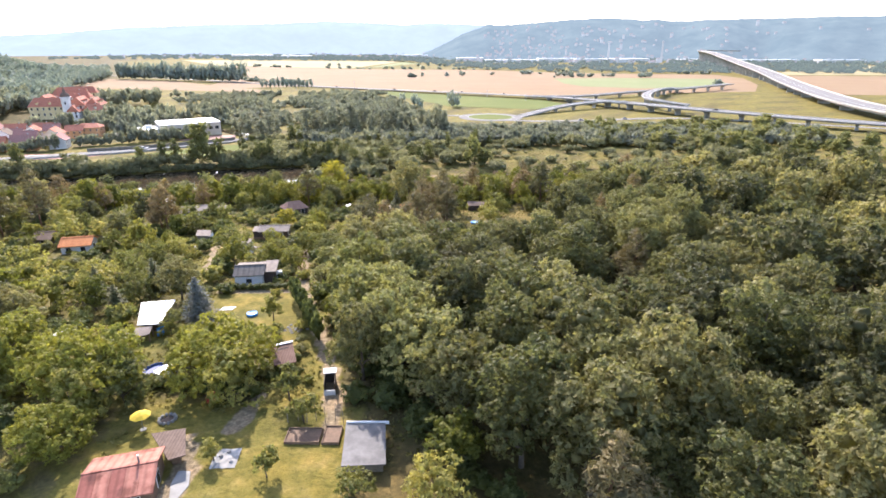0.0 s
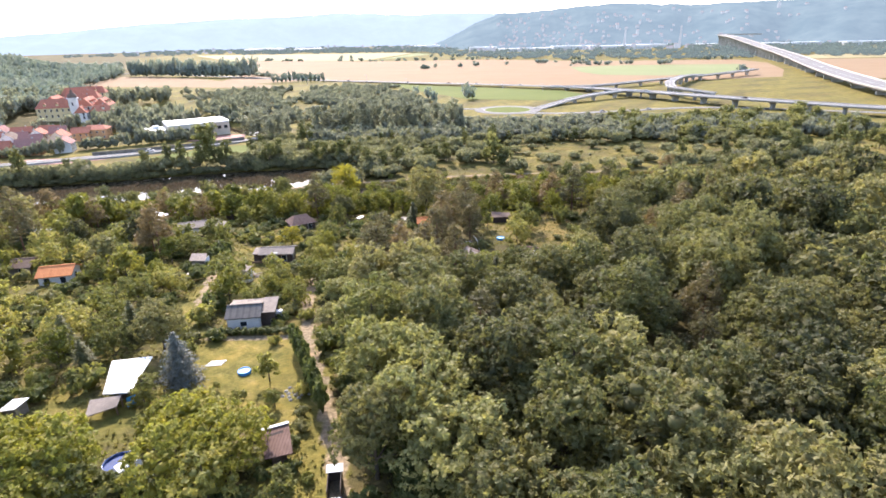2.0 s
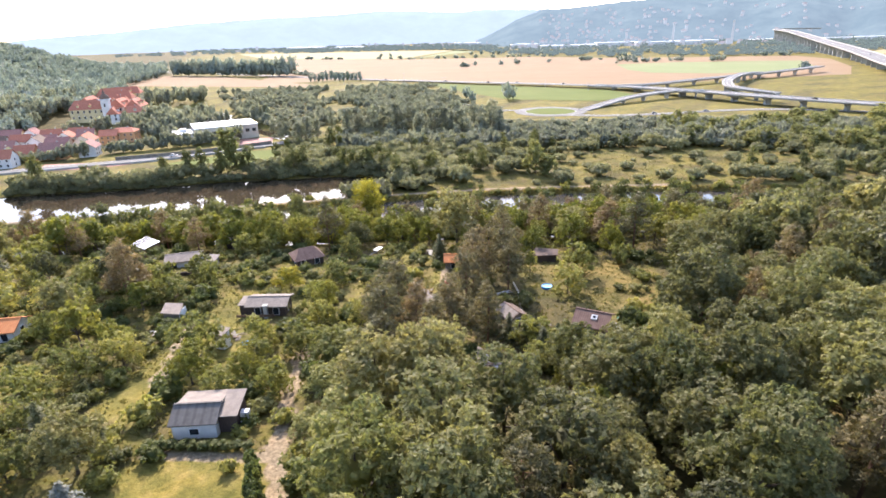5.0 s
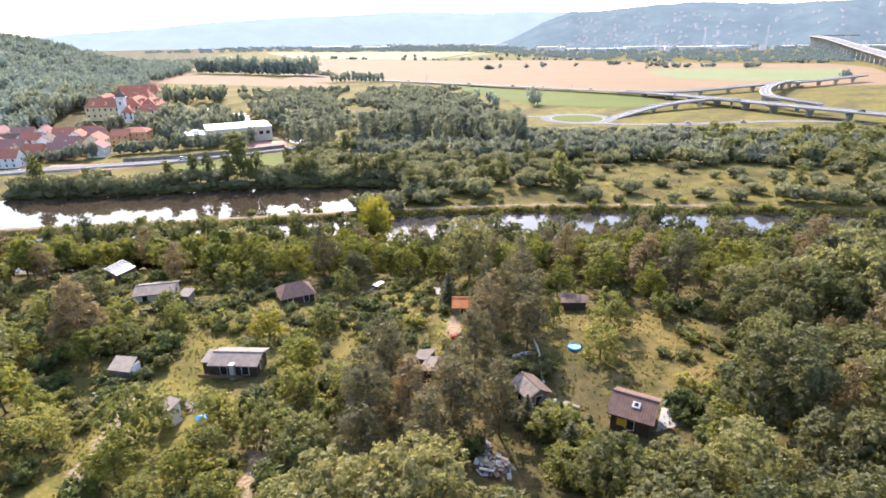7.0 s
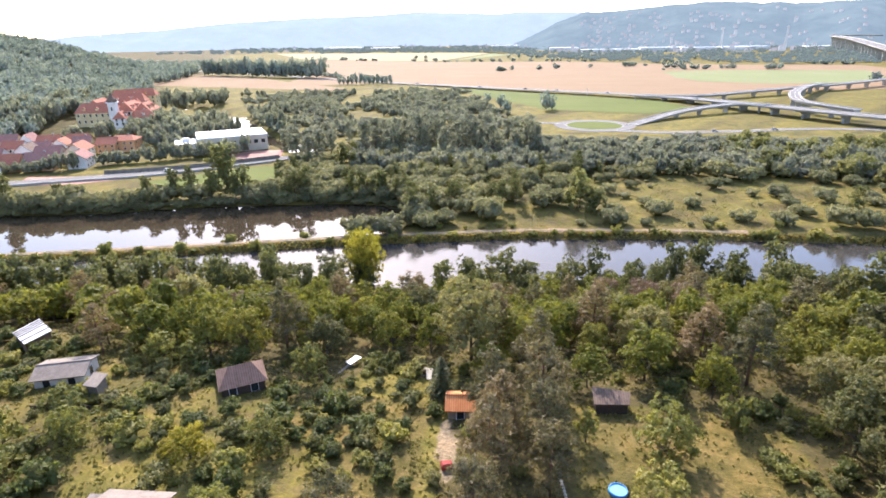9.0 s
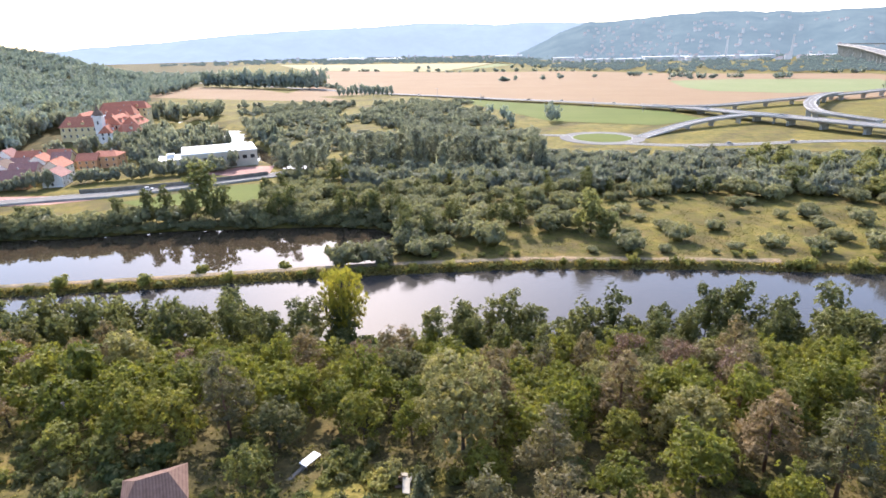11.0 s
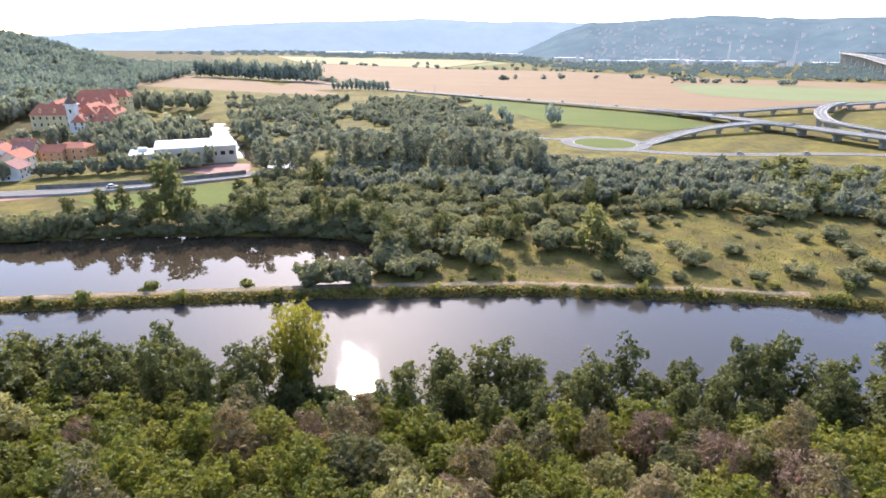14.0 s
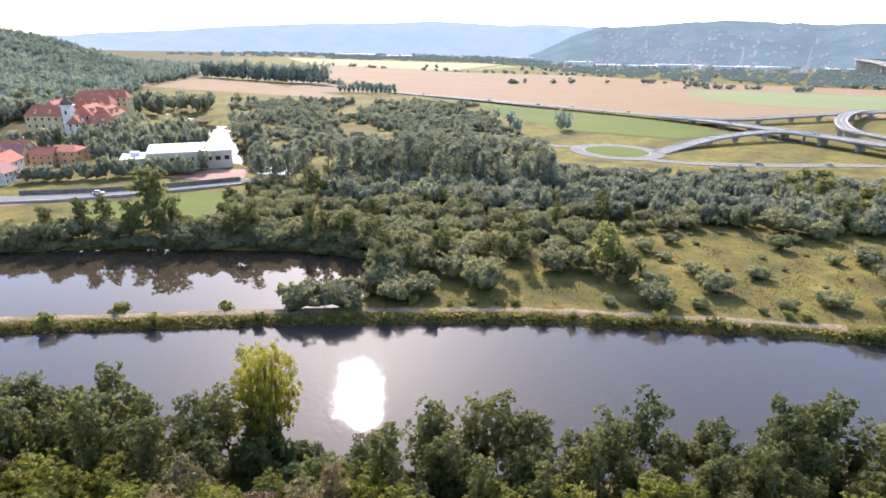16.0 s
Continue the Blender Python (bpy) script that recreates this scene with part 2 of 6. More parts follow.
PURPLE_TILE = roof_material("dull_red_brown_roofing", (0.13, 0.078, 0.058), (0.21, 0.13, 0.1), 0.3)
RED_TILE = roof_material("red_roof_tiles", (0.33, 0.115, 0.07), (0.47, 0.19, 0.12), 0.3)
OLD_TILE = roof_material("old_red_roof_tiles", (0.23, 0.115, 0.095), (0.38, 0.2, 0.165), 0.3)
RUST_ROOF = roof_material("rusty_red_sheet", (0.3, 0.11, 0.075), (0.44, 0.2, 0.14), 0.7, (0.2, 0.075, 0.05))
DARK_RUST = roof_material("dark_rusty_sheet", (0.2, 0.07, 0.05), (0.3, 0.11, 0.08), 0.7, (0.14, 0.055, 0.04))
ORANGE_TILE = roof_material("orange_roof_tiles", (0.5, 0.17, 0.06), (0.65, 0.26, 0.1), 0.28)
OLD_FELT = plain("patched_grey_roofing_felt", (0.22, 0.205, 0.19), 0.8, spread=0.3, grain=1.0, spots=0.45)
DARK_WOOD = plain("dark_stained_wood", (0.075, 0.048, 0.035), 0.8, grain=4, bump=0.01)
GREY_WOOD = plain("weathered_wood", (0.26, 0.22, 0.17), 0.9, grain=4, bump=0.01)
BROWN_WOOD = plain("brown_planks", (0.2, 0.12, 0.07), 0.85, grain=4, bump=0.01)
WHITE_PAINT = plain("white_paint", (0.78, 0.77, 0.75), 0.6, spread=0.05)
BRICK_PAVING = plain("red_brick_paving", (0.45, 0.22, 0.16), 0.9, spread=0.15, grain=1.2)
STONE = plain("field_stone", (0.33, 0.31, 0.28), 0.9, spread=0.3, grain=2.5, bump=0.03)
GLASS = plain("window_glass", (0.03, 0.035, 0.04), 0.08, spread=0.2)
BLUE_PLASTIC = plain("blue_plastic", (0.05, 0.32, 0.72), 0.45, spread=0.1)
CYAN_WATER = plain("pool_water", (0.28, 0.62, 0.85), 0.12, spread=0.12)
POOL_DARK = plain("dark_pool_water", (0.02, 0.05, 0.16), 0.1, spread=0.2)
YELLOW_CLOTH = plain("yellow_cloth", (0.85, 0.58, 0.03), 0.8, spread=0.08)
RED_CLOTH = plain("red_cloth", (0.55, 0.06, 0.04), 0.8, spread=0.15)
GREEN_SHEET = plain("green_tarpaulin", (0.03, 0.38, 0.26), 0.6, spread=0.15)
STEEL = plain("galvanised_steel", (0.4, 0.41, 0.42), 0.5, 0.6, spread=0.1)
WHEAT = field_material("ripe_wheat", (0.235, 0.152, 0.085), (0.265, 0.18, 0.102), (0.285, 0.205, 0.125))
STRAW = field_material("pale_straw", (0.3, 0.25, 0.125), (0.34, 0.285, 0.15), (0.37, 0.315, 0.18))
CROP = field_material("green_crop", (0.175, 0.2, 0.085), (0.21, 0.225, 0.1), (0.26, 0.25, 0.13))
GRASS_FIELD = field_material("mown_grass", (0.09, 0.115, 0.024), (0.12, 0.138, 0.03), (0.16, 0.165, 0.042))
# emission here stands in for haze on far hills, roofs, woods and walls
HAZED_HILL = haze_glow_material("hazed_hill_woods", (0.02, 0.035, 0.04), (0.06, 0.075, 0.07), (0.315, 0.425, 0.51), 0.008, 0.27)
HAZED_RIDGE = haze_glow_material("hazed_ridge_woods", (0.03, 0.045, 0.055), (0.06, 0.08, 0.09), (0.52, 0.65, 0.81), 0.005, 0.34)
HAZED_ROOF = haze_glow_material("hazed_far_roofs", (0.14, 0.085, 0.07), (0.24, 0.15, 0.125), (0.42, 0.47, 0.54), 0.02, 0.22)
HAZED_LEAVES = haze_glow_material("hazed_distant_leaves", (0.04, 0.06, 0.035), (0.085, 0.105, 0.06), (0.36, 0.46, 0.5), 0.03, 0.14)
HAZED_TOWN = haze_glow_material("hazed_far_walls", (0.1, 0.1, 0.1), (0.2, 0.195, 0.19), (0.42, 0.49, 0.56), 0.02, 0.27)


# ---- lie of the land ----
def ramp(v, knots):
    """Piecewise linear height through (place, height) pairs, with rounded corners left to the mesh."""
    return np.interp(v, [k[0] for k in knots], [k[1] for k in knots])


WATER = 1.0
PLAIN = 3.5
CANAL_FAR = ((-900, 60), (-260, 196), (-118, 232), (-51, 250.6), (0, 261.5), (34, 264.8), (79, 267.4), (160, 268), (300, 262), (900, 200))
CANAL_NEAR = ((-900, 20), (-260, 160), (-150, 189), (-118, 196), (-60, 204), (0, 209), (34, 214), (79, 216), (160, 214), (300, 205), (900, 150))
RIVER_FAR = ((-900, 90), (-330, 235), (-206, 264), (-164, 273), (-134, 284), (-108, 289), (-75, 295), (-58, 294), (-46, 286), (-40, 262))
STREAM = ((-128, 398), (-132, 404), (-150, 418), (-172, 428), (-205, 472), (-242, 526), (-280, 560), (-330, 592), (-420, 640), (-560, 690))
HILL_FOOT = ((-900, -340), (200, -420), (420, -345), (520, -372), (640, -440), (840, -560), (1050, -620), (1300, -760), (2000, -1120), (2600, -1420), (3400, -2000), (5000, -3400))


def smooth(a):
    a = np.clip(a, 0, 1)
    return a * a * (3 - 2 * a)


def stream_distance(x, y):
    best = np.full(np.shape(x), 1e9)
    for (ax, ay), (bx, by) in zip(STREAM, STREAM[1:]):
        dx, dy = bx - ax, by - ay
        t = np.clip(((x - ax) * dx + (y - ay) * dy) / (dx * dx + dy * dy), 0, 1)
        best = np.minimum(best, np.hypot(x - ax - t * dx, y - ay - t * dy))
    return best


def ground_height(x, y):
    """Height of the land at a place; works on numbers and on arrays."""
    x, y = np.asarray(x, float), np.asarray(y, float)
    near, far = ramp(x, CANAL_NEAR), ramp(x, CANAL_FAR)
    s = near - y
    hillside = ramp(s, ((-6, -1.5), (-1, 0.6), (2, 1.9), (12, 5.0), (28, 11.5), (42, 16.4), (56, 19.0), (72, 20.4), (90, 21.2), (104, 22.4), (120, 24.0), (135, 25.0), (150, 25.6), (170, 26.0), (215, 28), (300, 31), (700, 40)))
    hillside = hillside + 0.35 * np.sin(x * 0.11 + 1) * np.cos(y * 0.09) * smooth((s - 10) / 20)
    w = y - far
    strip = ramp(w, ((-6, -1.5), (-0.3, 0.8), (1.0, 2.0), (2.0, 2.8), (4.6, 2.9), (6.2, 2.0), (7.6, 0.8), (12, -1.5)))
    meadow = ramp(w, ((-6, -1.5), (-0.3, 0.8), (1.0, 2.0), (2.0, 2.9), (4.6, 3.0), (12, 3.0), (30, PLAIN)))
    bank = ramp(x, RIVER_FAR)
    beyond = ramp(y - bank, ((-7, -1.5), (0, 0.9), (5, 2.9), (16, PLAIN)))
    left = np.where(w < 10, strip, beyond)
    side = smooth((x + 52) / 14)
    flat = np.where(y < far - 6, -1.5, left * (1 - side) + np.where(w < 30, meadow, PLAIN) * side)
    flat = np.minimum(flat, ramp(stream_distance(x, y), ((8, -0.8), (12, 1.2), (18, 99))))
    rise = ramp(y, HILL_FOOT) - x
    flat = flat + 62 * smooth(rise / 340) * smooth((y - 330) / 240) * (1 - smooth((y - 1000) / 400)) + 6.5 * smooth((rise + 130) / 130) * smooth((y - 400) / 60) * (1 - smooth((y - 560) / 80))
    return np.where(y < near + 6, hillside, flat)


# ---- mesh tools ----
def mesh_of(name, verts, faces, mat, flat=True):
    me = bpy.data.meshes.new(name)
    me.from_pydata(verts, [], faces)
    me.materials.append(mat)
    if not flat:
        me.polygons.foreach_set("use_smooth", [True] * len(me.polygons))
    me.update()
    return me


class Shape:
    """Collects boxes, prisms and turned forms into one mesh."""

    def __init__(self):
        self.v, self.f = [], []

    def add(self, verts, faces):
        k = len(self.v)
        self.v += [tuple(p) for p in verts]
        self.f += [tuple(i + k for i in f) for f in faces]
        return self

    def box(self, x0, x1, y0, y1, z0, z1, chamfer=0.0):
        c = min(chamfer, (x1 - x0) / 3, (y1 - y0) / 3, (z1 - z0) / 3)
        if c <= 0:
            return self.add([(x, y, z) for z in (z0, z1) for x, y in ((x0, y0), (x1, y0), (x1, y1), (x0, y1))],
                            [(3, 2, 1, 0), (4, 5, 6, 7), (0, 1, 5, 4), (1, 2, 6, 5), (2, 3, 7, 6), (3, 0, 4, 7)])
        low = [(x0, y0), (x1, y0), (x1, y1), (x0, y1)]
        top = [(x0 + c, y0 + c), (x1 - c, y0 + c), (x1 - c, y1 - c), (x0 + c, y1 - c)]
        v = [(*p, z0) for p in low] + [(*p, z1 - c) for p in low] + [(*p, z1) for p in top]
        f = [(3, 2, 1, 0), (8, 9, 10, 11)]
        for i in range(4):
            j = (i + 1) % 4
            f += [(i, j, j + 4, i + 4), (i + 4, j + 4, j + 8, i + 8)]
        return self.add(v, f)

    def prism(self, outline, z0, z1):
        k = len(outline)
        return self.add([(x, y, z0) for x, y in outline] + [(x, y, z1) for x, y in outline],
                        [tuple(reversed(range(k))), tuple(range(k, 2 * k))] + [(i, (i + 1) % k, (i + 1) % k + k, i + k) for i in range(k)])

    def slab(self, corners, thick):
        """A plate with the four given upper corners (anticlockwise from above)."""
        return self.add([(x, y, z - thick) for x, y, z in corners] + list(corners), [(3, 2, 1, 0), (4, 5, 6, 7), (0, 1, 5, 4), (1, 2, 6, 5), (2, 3, 7, 6), (3, 0, 4, 7)])

    def tube(self, a, b, ra, rb, sides=7):
        a, b = Vector(a), Vector(b)
        d = (b - a).normalized()
        u = d.orthogonal().normalized()
        w = d.cross(u)
        ring = [(math.cos(2 * math.pi * i / sides), math.sin(2 * math.pi * i / sides)) for i in range(sides)]
        v = [a + (u * c + w * s) * ra for c, s in ring] + [b + (u * c + w * s) * rb for c, s in ring]
        return self.add(v, [(i, (i + 1) % sides, (i + 1) % sides + sides, i + sides) for i in range(sides)] + [tuple(range(sides, 2 * sides)), tuple(reversed(range(sides)))])

    def lathe(self, profile, sides=24, x=0, y=0):
        v = [(x + r * math.cos(2 * math.pi * i / sides), y + r * math.sin(2 * math.pi * i / sides), z) for r, z in profile for i in range(sides)]
        f = [(k * sides + i, k * sides + (i + 1) % sides, (k + 1) * sides + (i + 1) % sides, (k + 1) * sides + i) for k in range(len(profile) - 1) for i in range(sides)]
        return self.add(v, f)

    def mesh(self, name, mat, flat=True):
        return mesh_of(name, self.v, self.f, mat, flat)


def part(name, shape, mat, parent, label="", place=None, flat=True):
    """Links a shape, or a ready mesh, as one mesh object under a thing or under a part."""
    ob = new(name, shape.mesh(name, mat, flat) if isinstance(shape, Shape) else shape)
    ob.parent = parent
    if place is not None:
        ob.matrix_basis = place
    return tagged(ob, label)


def thing(name, label, category, place, group="", kind=""):
    ob = new(name)
    ob.empty_display_size = 0.3
    ob.matrix_world = place
    return tagged(ob, label, category, group, kind)


def single(name, shape, mat, label, category, place=None, group="", kind="", flat=True):
    ob = new(name, shape.mesh(name, mat, flat) if isinstance(shape, Shape) else shape)
    if place is not None:
        ob.matrix_world = place
    return tagged(ob, label, category, group, kind)


def on_ground(x, y, turn=0, lift=0.0):
    return pose(x, y, float(ground_height(x, y)) + lift, 0, 0, turn)



# ---- the ground, one sheet to the horizon ----
def spaced(knots):
    out = []
    for (a, b, step) in knots:
        out += list(np.arange(a, b, step))
    return np.array(out + [knots[-1][1]], float)


LAWNS = ((-36, -17, 65, 83), (-33, -8, 37, 50), (-20, -12, 50, 66), (-72, -62, 92, 102), (-40, -33, 98, 114), (-47, -41, 90, 128), (-48, -37, 62, 68), (-24, -10, 128, 156), (-43, -30, 124, 133), (-84, -70, 60, 80))
DRY_PATCHES = ((5, 12, 128, 146), (12, 30, 120, 147), (-60, -44, 138, 152), (-82, -58, 150, 170), (-24, -12, 126, 146))
TRACKS = (((-11, 46), (-12.3, 55), (-15.2, 64), (-19.5, 76), (-22.6, 84), (-25, 94), (-27.5, 108)), ((-44, 98), (-46, 106), (-49.5, 116)), ((-23, 84), (-36, 83.6)), ((-23.5, 34), (-23, 40), (-25, 45)), ((-10, 141), (-9.4, 137), (-8.6, 132)), ((-21, 46), (-20, 52)))


def near_line(x, y, line):
    best = np.full(np.shape(x), 1e9)
    for (ax, ay), (bx, by) in zip(line, line[1:]):
        dx, dy = bx - ax, by - ay
        t = np.clip(((x - ax) * dx + (y - ay) * dy) / (dx * dx + dy * dy), 0, 1)
        best = np.minimum(best, np.hypot(x - ax - t * dx, y - ay - t * dy))
    return best


def inside(x, y, rects, rim=1.5):
    s = np.zeros(np.shape(x))
    for a, b, c, d in rects:
        s = np.maximum(s, smooth((np.minimum(np.minimum(x - a, b - x), np.minimum(y - c, d - y)) + rim) / (2 * rim)))
    return s


def build_ground():
    xs = spaced(((-5200, -1200, 200), (-1200, -300, 30), (-300, -100, 5), (-100, 110, 1.25), (110, 300, 5), (300, 1200, 45), (1200, 5200, 250)))
    ys = spaced(((-1200, -60, 60), (-60, 20, 5), (20, 215, 1.25), (215, 262, 0.8), (262, 320, 1.5), (320, 480, 5), (480, 1000, 20), (1000, 2600, 80), (2600, 5200, 200)))
    gx, gy = np.meshgrid(xs, ys)
    gz = ground_height(gx, gy)
    nx, ny = len(xs), len(ys)
    verts = np.stack([gx, gy, gz], -1).reshape(-1, 3)
    i = np.arange(nx - 1)[None, :] + nx * np.arange(ny - 1)[:, None]
    quads = np.stack([i, i + 1, i + nx + 1, i + nx], -1).reshape(-1, 4)
    me = bpy.data.meshes.new("ground")
    me.vertices.add(len(verts))
    me.vertices.foreach_set("co", verts.ravel())
    me.loops.add(quads.size)
    me.loops.foreach_set("vertex_index", quads.ravel())
    me.polygons.add(len(quads))
    me.polygons.foreach_set("loop_start", np.arange(0, quads.size, 4))
    me.polygons.foreach_set("use_smooth", np.ones(len(quads), bool))
    me.update(calc_edges=True)
    x, y = verts[:, 0], verts[:, 1]
    near, far = ramp(x, CANAL_NEAR), ramp(x, CANAL_FAR)
    lawn, drier = inside(x, y, LAWNS), inside(x, y, DRY_PATCHES, 3)
    hillside = y < near + 6
    dry = np.where(hillside, np.maximum(drier, 0.35 * (1 - lawn)), 0.62)
    soil = np.where(hillside, 0.85 * (1 - np.maximum(lawn, drier)), 0.0)
    soil = np.where(hillside & (y < 150), soil * (1 - 0.4 * smooth((-12 - x) / 16)), soil)
    dry = np.where(hillside | (y < far + 9), dry, np.where(y < 360, 0.42 + 0.22 * np.sin(x * 0.21 + 1.7 * np.sin(y * 0.13)) * np.cos(y * 0.17 + np.sin(x * 0.09)), 0.3))
    soil = np.where(hillside | (y < far + 7), soil, 0.42 + 0.2 * np.sin(x * 0.13 + y * 0.07) * np.sin(y * 0.19 - x * 0.05))
    soil = np.where(~hillside & (x < ramp(y, HILL_FOOT) + 30), 0.95, soil)
    track = np.full(len(x), 9.0)
    for line in TRACKS:
        track = np.minimum(track, near_line(x, y, line))
    path = 1 - smooth((track - 0.5) / 0.9)
    towpath = 1 - smooth((np.abs(y - far - 3.3) - 0.75) / 0.6)
    path = np.maximum(path, np.where((y > far) & (x > -300) & (x < 72), towpath, 0))
    colour = me.color_attributes.new("cover", "FLOAT_COLOR", "POINT")
    colour.data.foreach_set("color", np.stack([dry, soil, path, np.ones(len(x))], -1).ravel())
    me.materials.append(LAND)
    return tagged(new("ground", me), "grassy hillside and flat river meadow with dry patches and worn paths", "ground", kind="structure")


ground = build_ground()
middle = [(x, y + 3.5) for x, y in CANAL_FAR]
single("water_canal", Shape().add([(x, y, WATER) for x, y in middle] + [(x, y - 4, WATER) for x, y in reversed(CANAL_NEAR)], [tuple(reversed(range(len(middle) + len(CANAL_NEAR))))]), RIPPLED,
       "gently rippled brown canal water with the sun's glitter", "water", kind="structure")
single("water_river", Shape().add([(x, y, WATER) for x, y in middle] + [(900, 720, WATER), (-900, 720, WATER)], [tuple(range(len(middle) + 2))]), CALM,
       "calm brown river water mirroring trees and bright sky", "water", kind="structure")


def field(name, outline, mat, label, lift=0.15):
    single(name, Shape().add([(x, y, PLAIN + lift) for x, y in outline], [tuple(range(len(outline)))]), mat, label, "field", kind="structure")


field("wheat_field", ((-345, 806), (-205, 900), (-102, 832), (-20, 785), (62, 735), (150, 690), (260, 745), (440, 790), (520, 930), (600, 1130), (608, 1268), (412, 1307), (277, 1360), (98, 1518), (-222, 1549), (-364, 1638), (-640, 1760), (-560, 1350), (-380, 1060)), WHEAT, "wide ripe reddish-gold wheat field on the plain")
field("stubble_field", ((-545, 850), (-360, 800), (-240, 768), (-235, 800), (-330, 880), (-450, 1000), (-600, 1080), (-640, 960)), WHEAT, "ripe grain field edged by a row of poplars", 0.2)
field("green_field", ((210, 960), (225, 890), (300, 850), (404, 866), (480, 950), (533, 1098), (330, 1130), (222, 1105)), CROP, "pale green crop strip inside the wheat", 0.3)
field("meadow_field", ((-90, 800), (-30, 755), (55, 703), (122, 658), (140, 600), (95, 560), (14, 585), (-34, 672), (-70, 740)), GRASS_FIELD, "mown light green meadow beside the main road", 0.2)
field("far_straw_field", ((-1091, 2500), (-700, 1820), (-420, 1670), (-240, 1600), (-140, 2310)), STRAW, "far pale yellow stubble field", 0.3)
field("far_green_field", ((-205, 1620), (-60, 2060), (-300, 2900), (-420, 2900), (-120, 2320)), CROP, "far pale green field beyond the stubble", 0.35)
field("far_yellow_field", ((700, 1250), (1200, 1250), (1900, 1900), (1300, 1900)), STRAW, "far bright yellow stubble field beyond the motorway bridge", 0.3)
field("far_wheat_field", ((510, 740), (820, 680), (1400, 1150), (720, 1230)), WHEAT, "ripe wheat field beyond the motorway bridge", 0.3)
field("river_lawn", ((-176, 312), (-140, 347), (-122, 352), (-112, 316), (-150, 302)), GRASS_FIELD, "mown green lawn below the riverside road", 0.12)


# ---- far hills and towns ----
def ridge(name, reach, depth, crest, span, steps, mat, seed, label):
    """A long wooded ridge round the plain: (bearing, rise) of its crest in degrees, rolling slopes below it."""
    def at(a, b):
        bearing = span[0] + a * (span[1] - span[0])
        top = 62 + reach * math.tan(radians(float(ramp(bearing, crest)))) + 5 * noise.noise((bearing * 0.9, seed, 0)) + 3.5 * noise.noise((bearing * 6, seed, 7))
        r = reach - depth * (1 - b) * (1 + 0.25 * noise.noise((bearing * 0.25, seed, 4)))
        wob = 16 * noise.noise((bearing * 0.5, b * 3, seed + 5)) * math.sin(math.pi * b)
        return r * math.sin(radians(bearing)), 80 + r * math.cos(radians(bearing)), max(-2, top * math.sin(b * math.pi / 2) ** 1.1 + wob)
    verts, faces, rows = [], [], 14
    for i in range(steps + 1):
        for j in range(rows):
            verts.append(at(i / steps, j / (rows - 1)))
    for i in range(steps):
        for j in range(rows - 1):
            k = i * rows + j
            faces.append((k, k + rows, k + rows + 1, k + 1))
    single(name, mesh_of(name, verts, faces, mat, False), mat, label, "hill", kind="structure")
    return at


ridge("backdrop_far", 4700, 700, ((-70, 0.1), (-42, 0.3), (-38.7, 0.58), (-33.5, 0.93), (-27.9, 1.46), (-20.8, 1.83), (-15.5, 1.96), (-10.7, 2.22), (-6.9, 2.11), (-3.6, 1.93), (-0.4, 2.1), (2.8, 1.97), (10, 1.7), (60, 1.4)), (-70, 60), 420, HAZED_RIDGE, 2, "wooded ridge on the horizon, haze painted as a blue glow")
slope_at = ridge("backdrop_middle", 3500, 900, ((-2, -0.9), (0.5, 0.1), (2.6, 1.2), (4.8, 1.87), (9.3, 2.07), (12.6, 2.34), (16.3, 2.49), (19.3, 2.29), (23, 2.16), (27.7, 2.26), (60, 2.3)), (-1.5, 60), 300, HAZED_HILL, 5, "wooded hills above the far town, haze painted as a bluish glow")


def far_town():
    rng = random.Random(11)
    walls, roofs = Shape(), Shape()
    for i in range(560):
        if i % 3 == 0:
            x, y, z = slope_at(0.1 + abs(rng.gauss(0.0, 0.22)) % 0.8, 0.05 + 0.55 * rng.random() ** 1.4)
        else:
            x, z = rng.gauss(150, 650), PLAIN
            y = 2120 + rng.uniform(0, 330) if x > 60 else 2750 + rng.uniform(0, 700)
        w, d, h = rng.uniform(7, 15), rng.uniform(7, 11), rng.uniform(4, 8)
        if rng.random() < 0.07:
            h = rng.uniform(14, 24)
        walls.box(x - w / 2, x + w / 2, y - d / 2, y + d / 2, z - 6, z + h)
        roofs.add([(x - w / 2, y - d / 2, z + h), (x + w / 2, y - d / 2, z + h), (x + w / 2, y, z + h + d * 0.35), (x - w / 2, y, z + h + d * 0.35), (x - w / 2, y + d / 2, z + h), (x + w / 2, y + d / 2, z + h)], [(0, 1, 2, 3), (3, 2, 5, 4), (0, 3, 4), (1, 5, 2)])
    single("far_houses", walls, HAZED_TOWN, "houses of a far town, haze painted as a pale glow", "houses", kind="stuff")
    single("hazed_far_roofs", roofs, HAZED_ROOF, "reddish roofs of a far town, haze painted as a glow", "roofs", kind="stuff")


far_town()
